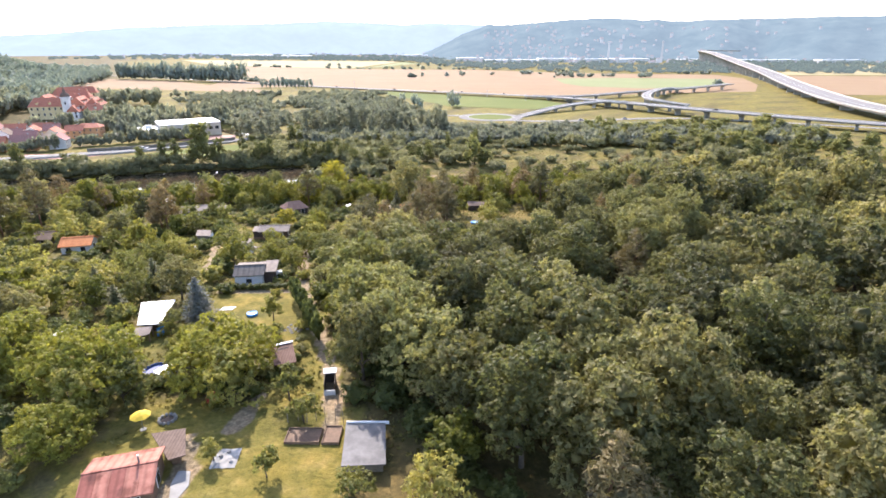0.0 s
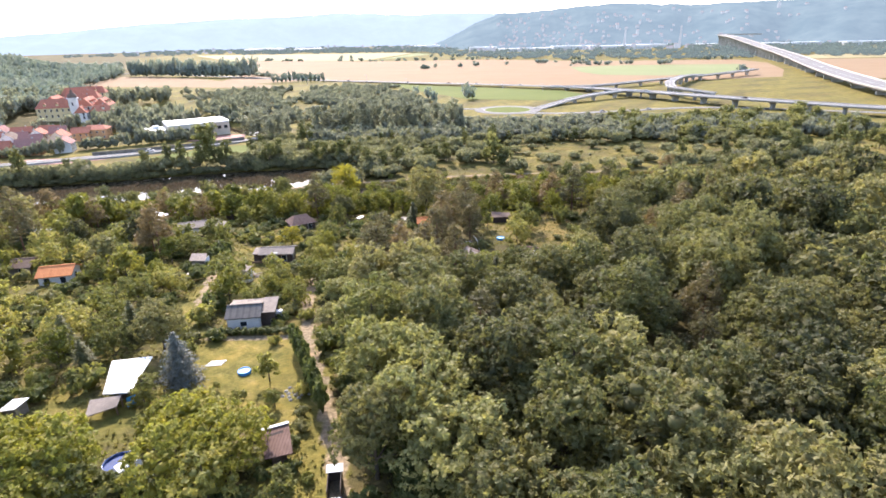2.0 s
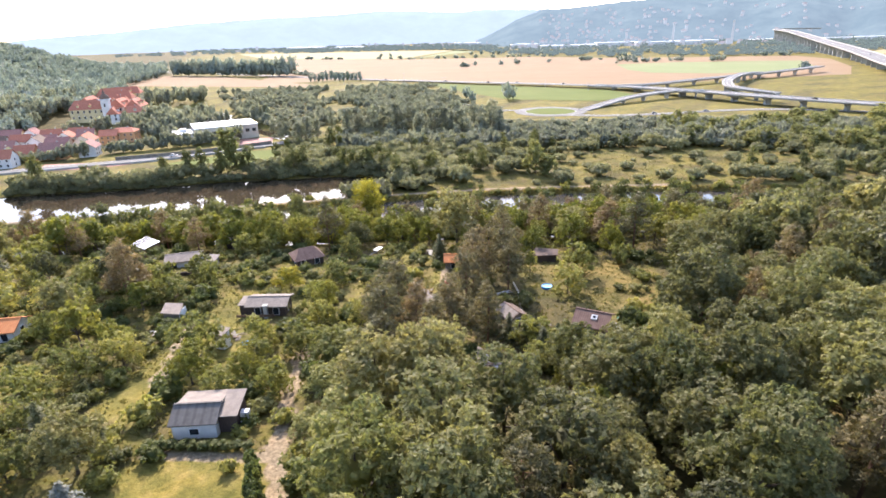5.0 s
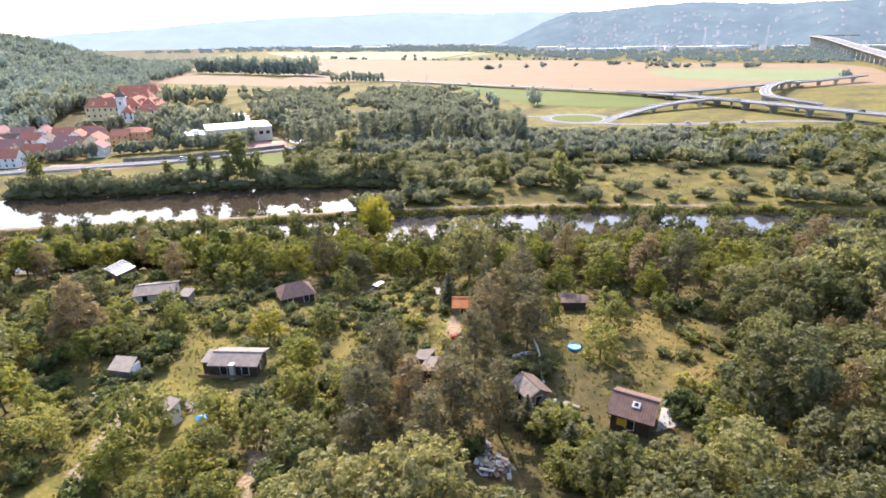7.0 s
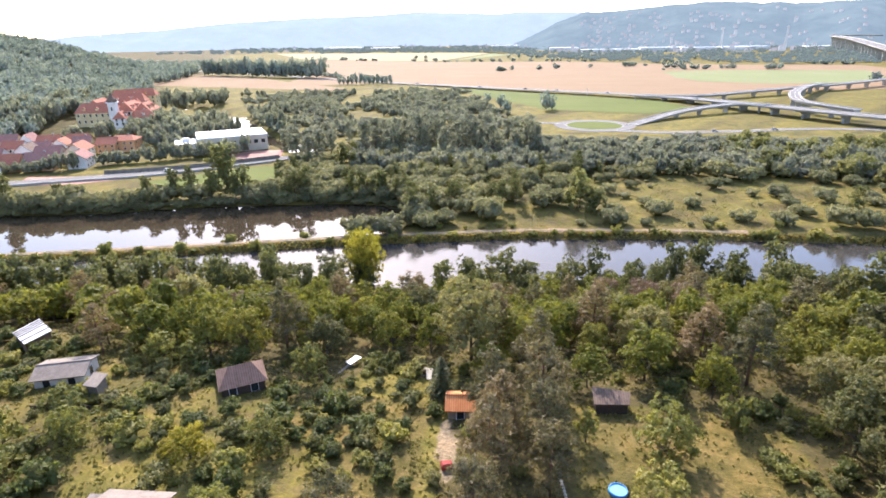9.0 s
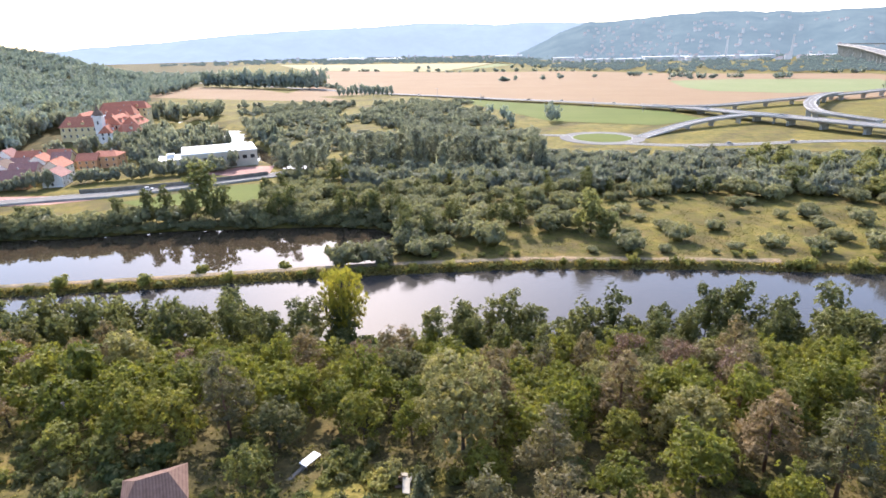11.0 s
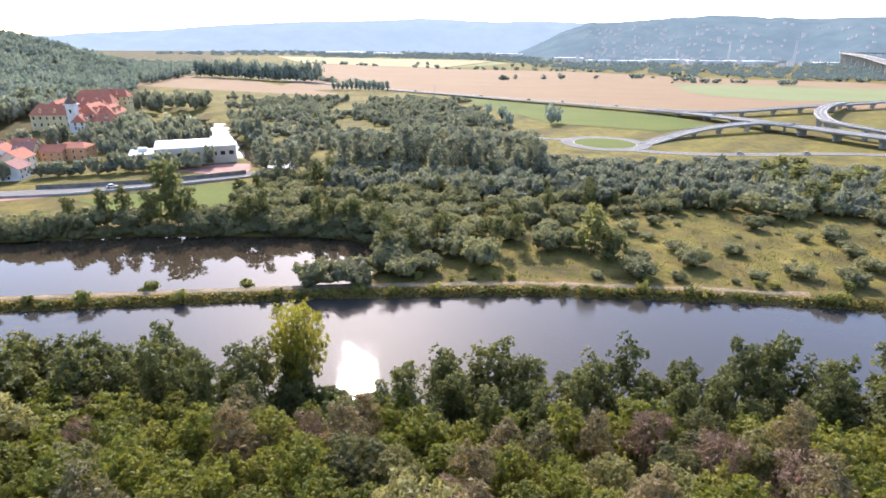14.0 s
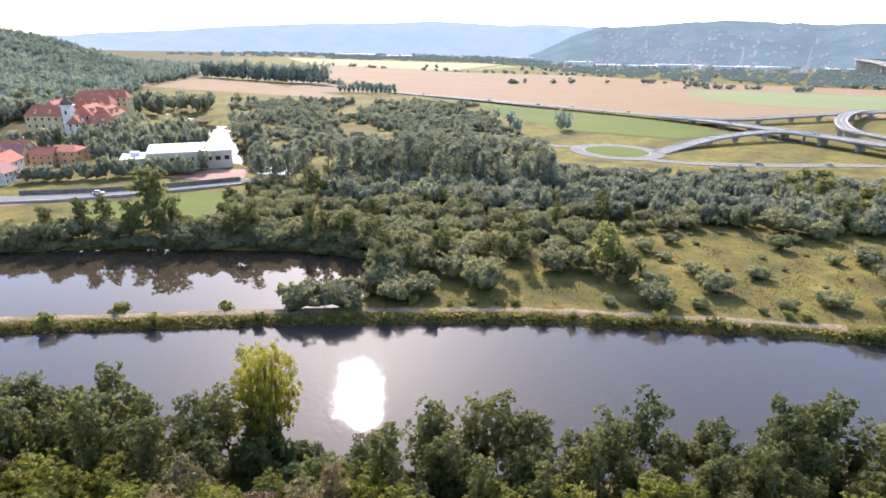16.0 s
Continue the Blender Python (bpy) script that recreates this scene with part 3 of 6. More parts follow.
for x, y, w, d, h in ((330, 2650, 190, 50, 10), (560, 2750, 150, 60, 13), (760, 2700, 220, 50, 12), (930, 2860, 160, 60, 11), (1230, 2800, 120, 50, 10), (1500, 2700, 260, 50, 11), (1800, 2600, 160, 50, 12), (160, 2950, 110, 50, 12), (-120, 3000, 130, 60, 14), (-700, 2900, 140, 60, 12), (-980, 3100, 200, 60, 12)):
    if x > 0:
        x, y = 0.82 * x, 0.82 * y
    hall = thing("warehouse", "long low white industrial hall in the far distance", "warehouse", pose(x, y, PLAIN), "far industrial halls")
    part("wall", Shape().box(-w / 2, w / 2, -d / 2, d / 2, 0, h), PLASTER_WHITE, hall)
    part("roof", Shape().box(-w / 2 - 1, w / 2 + 1, -d / 2 - 1, d / 2 + 1, h + 0.05, h + 1.5, 0.5), WHITE_SHEET, hall)
for x, y, h in ((665, 2280, 74), (840, 2190, 78)):
    chimney = thing("factory_chimney", "tall thin concrete chimney of a far works", "chimney", pose(x, y, PLAIN), "far chimneys")
    # shaft shares the far walls' glow, painted in for haze
    part("shaft", Shape().lathe(((5.0, 0), (3.4, h * 0.6), (2.8, h), (2.2, h), (2.2, h - 3)), 14), HAZED_TOWN, chimney)
    part("collar", Shape().lathe(((3.1, h - 6), (3.7, h - 5.6), (3.7, h - 4.6), (3.0, h - 4.2)), 14), CONCRETE, chimney)


# ---- trees and bushes ----
def ico():
    t = (1 + 5 ** 0.5) / 2
    v = [Vector(p).normalized() for p in ((-1, t, 0), (1, t, 0), (-1, -t, 0), (1, -t, 0), (0, -1, t), (0, 1, t), (0, -1, -t), (0, 1, -t), (t, 0, -1), (t, 0, 1), (-t, 0, -1), (-t, 0, 1))]
    f = [(0, 11, 5), (0, 5, 1), (0, 1, 7), (0, 7, 10), (0, 10, 11), (1, 5, 9), (5, 11, 4), (11, 10, 2), (10, 7, 6), (7, 1, 8), (3, 9, 4), (3, 4, 2), (3, 2, 6), (3, 6, 8), (3, 8, 9), (4, 9, 5), (2, 4, 11), (6, 2, 10), (8, 6, 7), (9, 8, 1)]
    mid, out = {}, []

    def half(a, b):
        key = (min(a, b), max(a, b))
        if key not in mid:
            v.append(((v[a] + v[b]) / 2).normalized())
            mid[key] = len(v) - 1
        return mid[key]
    for a, b, c in f:
        d, e, g = half(a, b), half(b, c), half(c, a)
        out += [(a, d, g), (b, e, d), (c, g, e), (d, e, g)]
    return np.array(v), np.array(out), np.array(v[:12]), np.array(f)


BALL_V, BALL_F, SMALL_V, SMALL_F = ico()


def unit(a):
    return a / np.linalg.norm(a, axis=1)[:, None]


def sprays(rng, p, nrm, size, droop, aspect, k):
    """Three pointed leaves fanned about each place, facing along its normal."""
    u = unit(np.cross(nrm, rng.standard_normal(nrm.shape)))
    w = np.cross(nrm, u)
    vs, fs = [], []
    for leaf in range(3):
        ang = leaf * 2.094 + rng.uniform(-0.6, 0.6, (len(p), 1))
        s = size * rng.uniform(0.65, 1.35, (len(p), 1))
        along = u * np.cos(ang) + w * np.sin(ang) + nrm * rng.uniform(-0.25, 0.55, (len(p), 1))
        along[:, 2] -= droop
        across = (w * np.cos(ang) - u * np.sin(ang)) * s * aspect * 0.46
        q = np.stack([p - across + along * s * 0.1, p + across + along * s * 0.1, p + along * s], 1)
        q += 0.06 * size * rng.standard_normal(q.shape)
        vs.append(q.reshape(-1, 3))
        fs.append(k + np.arange(3 * len(p)).reshape(-1, 3))
        k += 3 * len(p)
    return vs, fs


def crown_arrays(rng, blobs, count, size, core=0.3, droop=0.0, low=-0.55, aspect=0.85, tuft=1.75, per=9):
    """Foliage in three orders: limbs' masses, bouquets of twigs over each mass, leaf sprays over each bouquet."""
    blobs = np.array(blobs, float)
    vs, fs, k = [], [], 0
    for i, c in enumerate(blobs):
        ball, skin = (BALL_V, BALL_F) if i == 0 and count > 200 else (SMALL_V, SMALL_F)
        p = c[:3] + ball * (1 + 0.28 * rng.standard_normal((len(ball), 1))) * c[3:] * (core if i else 0.8 * core + 0.12)
        vs.append(p)
        fs.append(skin + k)
        k += len(p)
    area = blobs[:, 3] * blobs[:, 4] + blobs[:, 3] * blobs[:, 5] + blobs[:, 4] * blobs[:, 5]
    m = max(18, count // per)
    n = m * 4
    which = rng.choice(len(blobs), n, p=area / area.sum())
    d = unit(rng.standard_normal((n, 3)))
    keep = d[:, 2] > low + 0.25 * rng.random(n)
    which, d = which[keep], d[keep]
    b = blobs[which]
    c = b[:, :3] + d * b[:, 3:] * rng.uniform(0.6, 1.1, (len(d), 1))
    free = np.ones(len(c), bool)
    for i, q in enumerate(blobs):
        inner = (((c - q[:3]) / (q[3:] * 0.8)) ** 2).sum(1) < 1
        free &= ~(inner & (which != i))
    c, out = c[free][:m], unit((d / b[:, 3:])[free][:m])
    pick = rng.integers(len(c), size=count)
    reach = size * tuft * rng.uniform(0.6, 1.35, len(c))
    e = unit(rng.standard_normal((count, 3)) + 0.75 * out[pick] + np.array((0, 0, 0.35)))
    p = c[pick] + e * (reach[pick] * rng.uniform(0.45, 1.05, count))[:, None]
    nrm = unit(e + 0.3 * out[pick] + 0.5 * rng.standard_normal(e.shape))
    more_v, more_f = sprays(rng, p, nrm, size, droop, aspect, k)
    return np.concatenate(vs + more_v), np.concatenate(fs + more_f)


def mesh_from_arrays(name, v, f, mat):
    me = bpy.data.meshes.new(name)
    me.vertices.add(len(v))
    me.vertices.foreach_set("co", np.ascontiguousarray(v, np.float32).ravel())
    me.loops.add(f.size)
    me.loops.foreach_set("vertex_index", np.ascontiguousarray(f, np.int32).ravel())
    me.polygons.add(len(f))
    me.polygons.foreach_set("loop_start", np.arange(0, f.size, 3))
    me.materials.append(mat)
    me.update(calc_edges=True)
    return me


def broad_blobs(rng, height, radius, bottom, count, fine=1.0):
    """Limbs' masses of a broad crown: a middle and ends all round, uneven in size and reach."""
    out = [(0, 0, (bottom + height) / 2, radius * 0.55, radius * 0.55, (height - bottom) * 0.38)]
    for i in range(int(count * 1.25)):
        a, h = 2 * math.pi * (i * 0.618 + rng.random() * 0.25), rng.random()
        z = bottom + (height - bottom) * (0.14 + 0.76 * h)
        reach = radius * (0.82 - 0.6 * max(0, h - 0.4)) * rng.uniform(0.6, 1.15)
        r = radius * fine * rng.uniform(0.19, 0.42)
        out.append((reach * math.cos(a), reach * math.sin(a), z, r, r * rng.uniform(0.8, 1.2), r * rng.uniform(0.65, 1.0)))
    return out


def trunk_shape(rng, height, bottom, radius, thick, limbs=5):
    s = Shape()
    lean = Vector((rng.uniform(-0.3, 0.3), rng.uniform(-0.3, 0.3), 0))
    fork = Vector((0, 0, bottom * 0.9)) + lean * 0.5
    s.tube((0, 0, -0.4), fork, thick, thick * 0.75, 8)
    s.tube(fork, Vector((0, 0, height * 0.82)) + lean, thick * 0.72, thick * 0.2, 7)
    for i in range(limbs):
        a = 2 * math.pi * (i + rng.random() * 0.5) / limbs
        start = fork + (Vector((0, 0, height * 0.8)) - fork) * rng.uniform(0.0, 0.45)
        bend = start + Vector((math.cos(a), math.sin(a), 0.7)) * radius * 0.35
        s.tube(start, bend, thick * 0.45, thick * 0.3, 6)
        s.tube(bend, bend + Vector((math.cos(a + 0.3), math.sin(a + 0.3), 0.45)) * radius * 0.4, thick * 0.3, thick * 0.1, 5)
    return s


TEMPLATES = {}


def fan_template(kind, height, radius, mat):
    """An upright poplar: limbs that rise and spread like a fan, with feathery tips."""
    rng = np.random.default_rng(77)
    s, blobs = Shape(), []
    s.tube((0, 0, -0.4), (0, 0, height * 0.3), 0.34, 0.24, 8)
    s.tube((0, 0, height * 0.3), (0.2, 0, height * 0.9), 0.24, 0.05, 7)
    for i in range(30):
        a, out = i * 2.4 + 0.3 * rng.random(), math.sqrt((i + 0.5) / 30)
        top = height * (1.0 - 0.24 * out ** 2 - 0.2 * rng.random())
        reach = radius * out * rng.uniform(0.6, 1.15)
        c, w = math.cos(a), math.sin(a)
        s.tube((0, 0, height * (0.22 + 0.2 * (1 - out))), (reach * 0.8 * c, reach * 0.8 * w, top * 0.85), 0.1, 0.03, 5)
        for low_part, share in ((0.86, 0.95), (0.68, 0.8), (0.5, 0.6)):
            r = radius * rng.uniform(0.1, 0.2)
            blobs.append((reach * share * c, reach * share * w, top * low_part, r, r, r * rng.uniform(1.9, 2.7)))
    v, f = crown_arrays(rng, blobs, 5600, 0.34, core=0.3, droop=-0.9, aspect=0.42, tuft=1.3, per=6)
    TEMPLATES[kind] = [(mesh_from_arrays("crown", v, f, mat), s.mesh("trunk", BARK, False))]



def template(kind, variants, height, radius, bottom, blobs, cards, size, mat, bark=BARK, thick=0.25, fine=1.0, **more):
    made = []
    for i in range(variants):
        rng = np.random.default_rng(sum(map(ord, kind)) * 7 + i)
        h, r = height * rng.uniform(0.9, 1.1), radius * rng.uniform(0.9, 1.12)
        v, f = crown_arrays(rng, broad_blobs(rng, h, r, bottom, blobs, fine), cards, size, **more)
        made.append((mesh_from_arrays("crown", v, f, mat), trunk_shape(rng, h, bottom, r, thick).mesh("trunk", bark, False)))
    TEMPLATES[kind] = made


def conifer_template(kind, variants, height, radius, tiers, mat, bark, bare=0.06):
    """A spruce: whorls of drooping boughs set with needle sprays, ragged at the rim."""
    made = []
    for i in range(variants):
        rng = np.random.default_rng(sum(map(ord, kind)) * 3 + i)
        core = Shape().lathe(((radius * 0.4, height * bare), (radius * 0.2, height * 0.45), (0.04, height * 0.9)), 9)
        k = len(core.v)
        core_f = [(a_, b_, c_) for q in core.f for a_, b_, c_ in ((q[0], q[1], q[2]), (q[0], q[2], q[3]))]
        p, nrm = [], []
        for tier in range(tiers):
            a = (tier + 0.3 * rng.random()) / tiers
            z, reach = height * (bare + (0.97 - bare) * a), radius * (1 - a) ** 0.8 + 0.1
            count = int(13 - 6 * a)
            for j in range(count):
                ang = 2 * math.pi * (j + tier * 0.37 + 0.5 * rng.random()) / count
                L = reach * rng.uniform(0.62, 1.15)
                c, w = math.cos(ang), math.sin(ang)
                for r in np.arange(0.25, 1.0, 0.24 / max(L, 0.3)):
                    side = rng.uniform(-1, 1) * 0.26 * L * (1.15 - r)
                    p.append((c * r * L - w * side, w * r * L + c * side, z - 0.3 * r * L + 0.12 * L * r * r + 0.06 * rng.standard_normal()))
                    nrm.append((0.55 * c, 0.55 * w, 1.0))
        p, nrm = np.array(p), np.array(nrm)
        nrm = unit(nrm + 0.35 * rng.standard_normal(nrm.shape))
        vs, fs = sprays(rng, p, nrm, 0.36, 0.25, 0.55, k)
        v, f = np.concatenate([np.array(core.v)] + vs), np.concatenate([np.array(core_f)] + fs)
        made.append((mesh_from_arrays("crown", v, f, mat), Shape().tube((0, 0, -0.4), (0, 0, height * 0.96), radius * 0.09, 0.03, 8).mesh("trunk", bark, False)))
    TEMPLATES[kind] = made


def pine_template(kind, variants, height, radius, mat):
    """A lanky pine: bare reddish trunk, open tufted tiers of needles."""
    made = []
    for i in range(variants):
        rng = np.random.default_rng(90 + i)
        h, blobs, s = height * rng.uniform(0.9, 1.1), [], Shape()
        s.tube((0, 0, -0.4), (0.2, 0.1, h * 0.55), 0.2, 0.15, 7)
        s.tube((0.2, 0.1, h * 0.55), (0.1, 0.0, h * 0.96), 0.15, 0.04, 6)
        for j in range(17):
            a = 0.3 + 0.68 * j / 16
            ang, reach = j * 2.4 + rng.random(), radius * (1.0 - 0.75 * max(0, a - 0.5) / 0.5) * rng.uniform(0.55, 1.0)
            r = radius * rng.uniform(0.3, 0.46) * (1.15 - 0.5 * a)
            tip = (reach * math.cos(ang), reach * math.sin(ang), h * a + 0.2 * reach)
            s.tube((0.15, 0.05, h * a), tip, 0.06, 0.02, 5)
            blobs.append((*tip, r * 1.15, r * 1.15, r * 0.62))
        blobs.append((0, 0, h * 0.97, radius * 0.25, radius * 0.25, radius * 0.4))
        v, f = crown_arrays(rng, blobs, 1400, 0.42, 0.42, 0.1, aspect=0.4)
        made.append((mesh_from_arrays("crown", v, f, mat), s.mesh("trunk", PINE_BARK, False)))
    TEMPLATES[kind] = made


def bush_template(kind, variants, height, radius, cards, size, mat, clumps=7, **more):
    made = []
    for i in range(variants):
        rng = np.random.default_rng(sum(map(ord, kind)) * 5 + i)
        blobs = [(0, 0, height * 0.45, radius * 0.75, radius * 0.75, height * 0.5)]
        for j in range(clumps):
            a = j * 2.4 + rng.random()
            q = rng.uniform(0.4, 0.8) * radius
            r = radius * rng.uniform(0.25, 0.42)
            blobs.append((q * math.cos(a), q * math.sin(a), height * rng.uniform(0.3, 0.72), r, r, r * height / radius * rng.uniform(0.6, 0.8)))
        v, f = crown_arrays(rng, blobs, cards, size, 0.72, low=-0.35, **more)
        made.append((mesh_from_arrays(kind, v, f, mat), None))
    TEMPLATES[kind] = made


template("oak_tree", 5, 13.0, 4.6, 2.6, 32, 4300, 0.3, OAK, thick=0.3)
template("maple_tree", 5, 12.4, 4.3, 2.2, 34, 4300, 0.29, MAPLE, thick=0.3)
template("ash_tree", 3, 12.4, 4.4, 1.6, 34, 4300, 0.29, ASH, thick=0.3)
template("oak_tree_coarse", 4, 13.0, 4.6, 3.0, 24, 1250, 0.55, OAK, thick=0.3)
template("maple_tree_coarse", 4, 12.4, 4.3, 2.6, 24, 1250, 0.55, MAPLE, thick=0.3)
template("acacia_tree", 7, 9.5, 3.5, 1.2, 32, 1750, 0.29, ACACIA, thick=0.2, droop=0.2, core=0.34, fine=0.85)
template("acacia_tree_coarse", 4, 9.5, 3.5, 2.4, 20, 600, 0.52, ACACIA, thick=0.2, droop=0.2, core=0.4)
template("fruit_tree", 6, 5.0, 2.5, -0.5, 20, 1200, 0.22, FRUIT, thick=0.14)
template("fruit_tree_coarse", 4, 5.0, 2.5, -0.5, 14, 420, 0.38, FRUIT, thick=0.14)
template("yellow_tree", 1, 4.6, 2.3, 0.3, 18, 1300, 0.22, GOLDEN, thick=0.12)
template("walnut_tree", 2, 8.6, 5.4, 1.4, 38, 5200, 0.3, WALNUT, thick=0.32)
template("small_apple_tree", 2, 3.3, 1.3, 1.2, 9, 450, 0.22, FRUIT, thick=0.09, low=-0.9)
fan_template("golden_poplar", 21.0, 5.3, GOLDEN)
template("poplar_tree", 4, 22.0, 3.9, 0.2, 24, 800, 0.7, HAZE_PALED_WOOD, thick=0.4)
template("bank_tree", 8, 15.0, 2.9, 2.6, 30, 1700, 0.32, BANK, thick=0.2, core=0.34, fine=0.85, low=-0.8)
template("bank_tree_coarse", 5, 15.0, 3.1, 1.4, 24, 800, 0.5, BANK, thick=0.22, core=0.4)
template("meadow_tree", 3, 18.0, 5.4, -2.0, 32, 1300, 0.62, POPLAR, thick=0.4, core=0.55)
template("dry_tree", 3, 9.0, 3.0, 3.0, 14, 900, 0.42, DRY, thick=0.16, core=0.15, aspect=0.22)
pine_template("pine_tree", 5, 11.5, 2.9, PINE)
conifer_template("spruce_tree", 3, 7.6, 2.8, 20, SPRUCE, BARK)
conifer_template("blue_spruce", 1, 7.6, 3.2, 26, BLUE_SPRUCE, BARK, 0.02)
bush_template("willow_bush", 8, 4.6, 3.6, 1050, 0.33, WILLOW, 14, tuft=1.4)
bush_template("garden_bush", 5, 2.1, 1.5, 260, 0.28, FRUIT)
bush_template("hazel_bush", 4, 2.3, 1.5, 280, 0.27, MAPLE)
bush_template("dark_bush", 4, 2.6, 1.9, 280, 0.3, THUJA)
bush_template("thuja", 3, 2.9, 0.62, 280, 0.2, THUJA, 5, droop=0.5, tuft=1.2)
WORDS = {
    "oak_tree": ("dense green oak with a broad lumpy crown", "tree"), "maple_tree": ("light green leafy maple with a rounded crown", "tree"), "acacia_tree": ("light green acacia on the wooded slope", "tree"),
    "fruit_tree": ("rounded green garden fruit tree", "tree"), "walnut_tree": ("broad bright green walnut tree over a garden", "tree"),
    "ash_tree": ("pale grey-green ash with a dense crown", "tree"), "yellow_tree": ("yellow-green garden elder tree", "tree"), "small_apple_tree": ("small young apple tree on a lawn", "tree"), "golden_poplar": ("tall yellow-green poplar at the canal bank", "tree"),
    "poplar_tree": ("tall poplar beyond the river, its green paled for haze", "tree"), "bank_tree": ("slender dark green tree on the canal bank", "tree"),
    "meadow_tree": ("tall full tree among meadow bushes", "tree"), "dry_tree": ("half-dead tree with pinkish brown dry twigs", "tree"),
    "pine_tree": ("lanky dark pine with brownish needles", "tree"), "spruce_tree": ("dark green pointed spruce in a garden", "tree"),
    "blue_spruce": ("blue-grey spruce beside a mown lawn", "tree"), "willow_bush": ("rounded grey-green willow bush on the river meadow", "bush"),
    "garden_bush": ("leafy green garden bush", "bush"), "hazel_bush": ("rounded mid-green hazel bush", "bush"), "dark_bush": ("dense dark green bush", "bush"), "thuja": ("dark green clipped thuja of a hedge row", "hedge plant")}


def plant(kind, x, y, size=1.0, tall=1.0, rng=random, group="", z=None):
    shapes = TEMPLATES.get(kind + "_coarse", TEMPLATES[kind]) if abs(x + 5) > 52 else TEMPLATES[kind]
    crown, trunk = shapes[rng.randrange(len(shapes))]
    z = float(ground_height(x, y)) if z is None else z
    m = Matrix.LocRotScale((x, y, z - 0.05), Euler((0, 0, rng.uniform(0, 6.28))), (size, size, size * tall))
    label, category = WORDS[kind]
    if trunk is None:
        ob = new(kind, crown)
        ob.matrix_world = m
        return tagged(ob, label, category, group)
    ob = thing(kind, label, category, m, group)
    part("trunk", trunk, None, ob)
    part("crown", crown, None, ob)
    return ob


def sow(rng, spots, zone, gap, tries, taken=None):
    """Loose, uneven scatter: places in a zone that keep their distance from one another."""
    taken, out = [] if taken is None else taken, []
    for _ in range(tries):
        x, y = rng.uniform(spots[0], spots[1]), rng.uniform(spots[2], spots[3])
        g = gap * rng.uniform(0.8, 1.3)
        if zone(x, y) and all((x - a) ** 2 + (y - b) ** 2 > ((g + c) / 2) ** 2 for a, b, c in taken):
            taken.append((x, y, g))
            out.append((x, y))
    return out


def clear_of(x, y, rects, rim=0.0):
    return all(not (a - rim < x < b + rim and c - rim < y < d + rim) for a, b, c, d in rects)


# places kept free of tall growth: lawns, houses, paths and the open ground before them
OPEN_GROUND = ((-36.5, -28, 52, 62), (-14, -8.5, 117, 126), (-37, -16, 60, 84), (-34, -3, 30, 50), (-21, -10, 48, 70), (-50, -36, 58, 78), (-38, -27, 80, 93), (-73, -60, 88, 103), (-38, -33, 96, 118), (-49, -41, 86, 132), (-45, -32, 108, 128), (-58, -46, 106, 122),
               (-83, -70, 98, 116), (-70, -57, 130, 152), (-45, -33, 132, 153), (-29, -12, 124, 160), (-10, -6, 128, 148), (4, 15, 124, 150), (12, 31, 112, 148), (8, 19, 106, 124), (-5, 1, 92, 108), (0, 6, 112, 124), (-93, -78, 146, 170), (-60, -44, 136, 150), (4, 22, 88, 112), (15, 30, 103, 113), (-6, 3, 88, 108), (-92, -72, 134, 160))
EDGE = ((30, 11), (39, 6.0), (52, -2.0), (66, -9.5), (83, -15.5), (100, -17), (112, 22), (130, 34), (150, 36), (158, -140))
near_rng = random.Random(4)
TAKEN = []


def wood_zone(x, y):
    near = ramp(x, CANAL_NEAR)
    return x > ramp(y, EDGE) and y < near - 46 and clear_of(x, y, OPEN_GROUND, 0.5)


def slope_zone(x, y):
    near = ramp(x, CANAL_NEAR)
    return near - 50 < y < near - 17 and clear_of(x, y, OPEN_GROUND)


def garden_zone(x, y):
    near = ramp(x, CANAL_NEAR)
    return x < ramp(min(y, 100), EDGE) - 3 and y < near - 46 and clear_of(x, y, OPEN_GROUND, 0.6)


def pine_zone(x, y):
    return (-18 < x < -1 and 100 < y < 123 or -8 < x < 3 and 128 < y < 146) and clear_of(x, y, OPEN_GROUND)




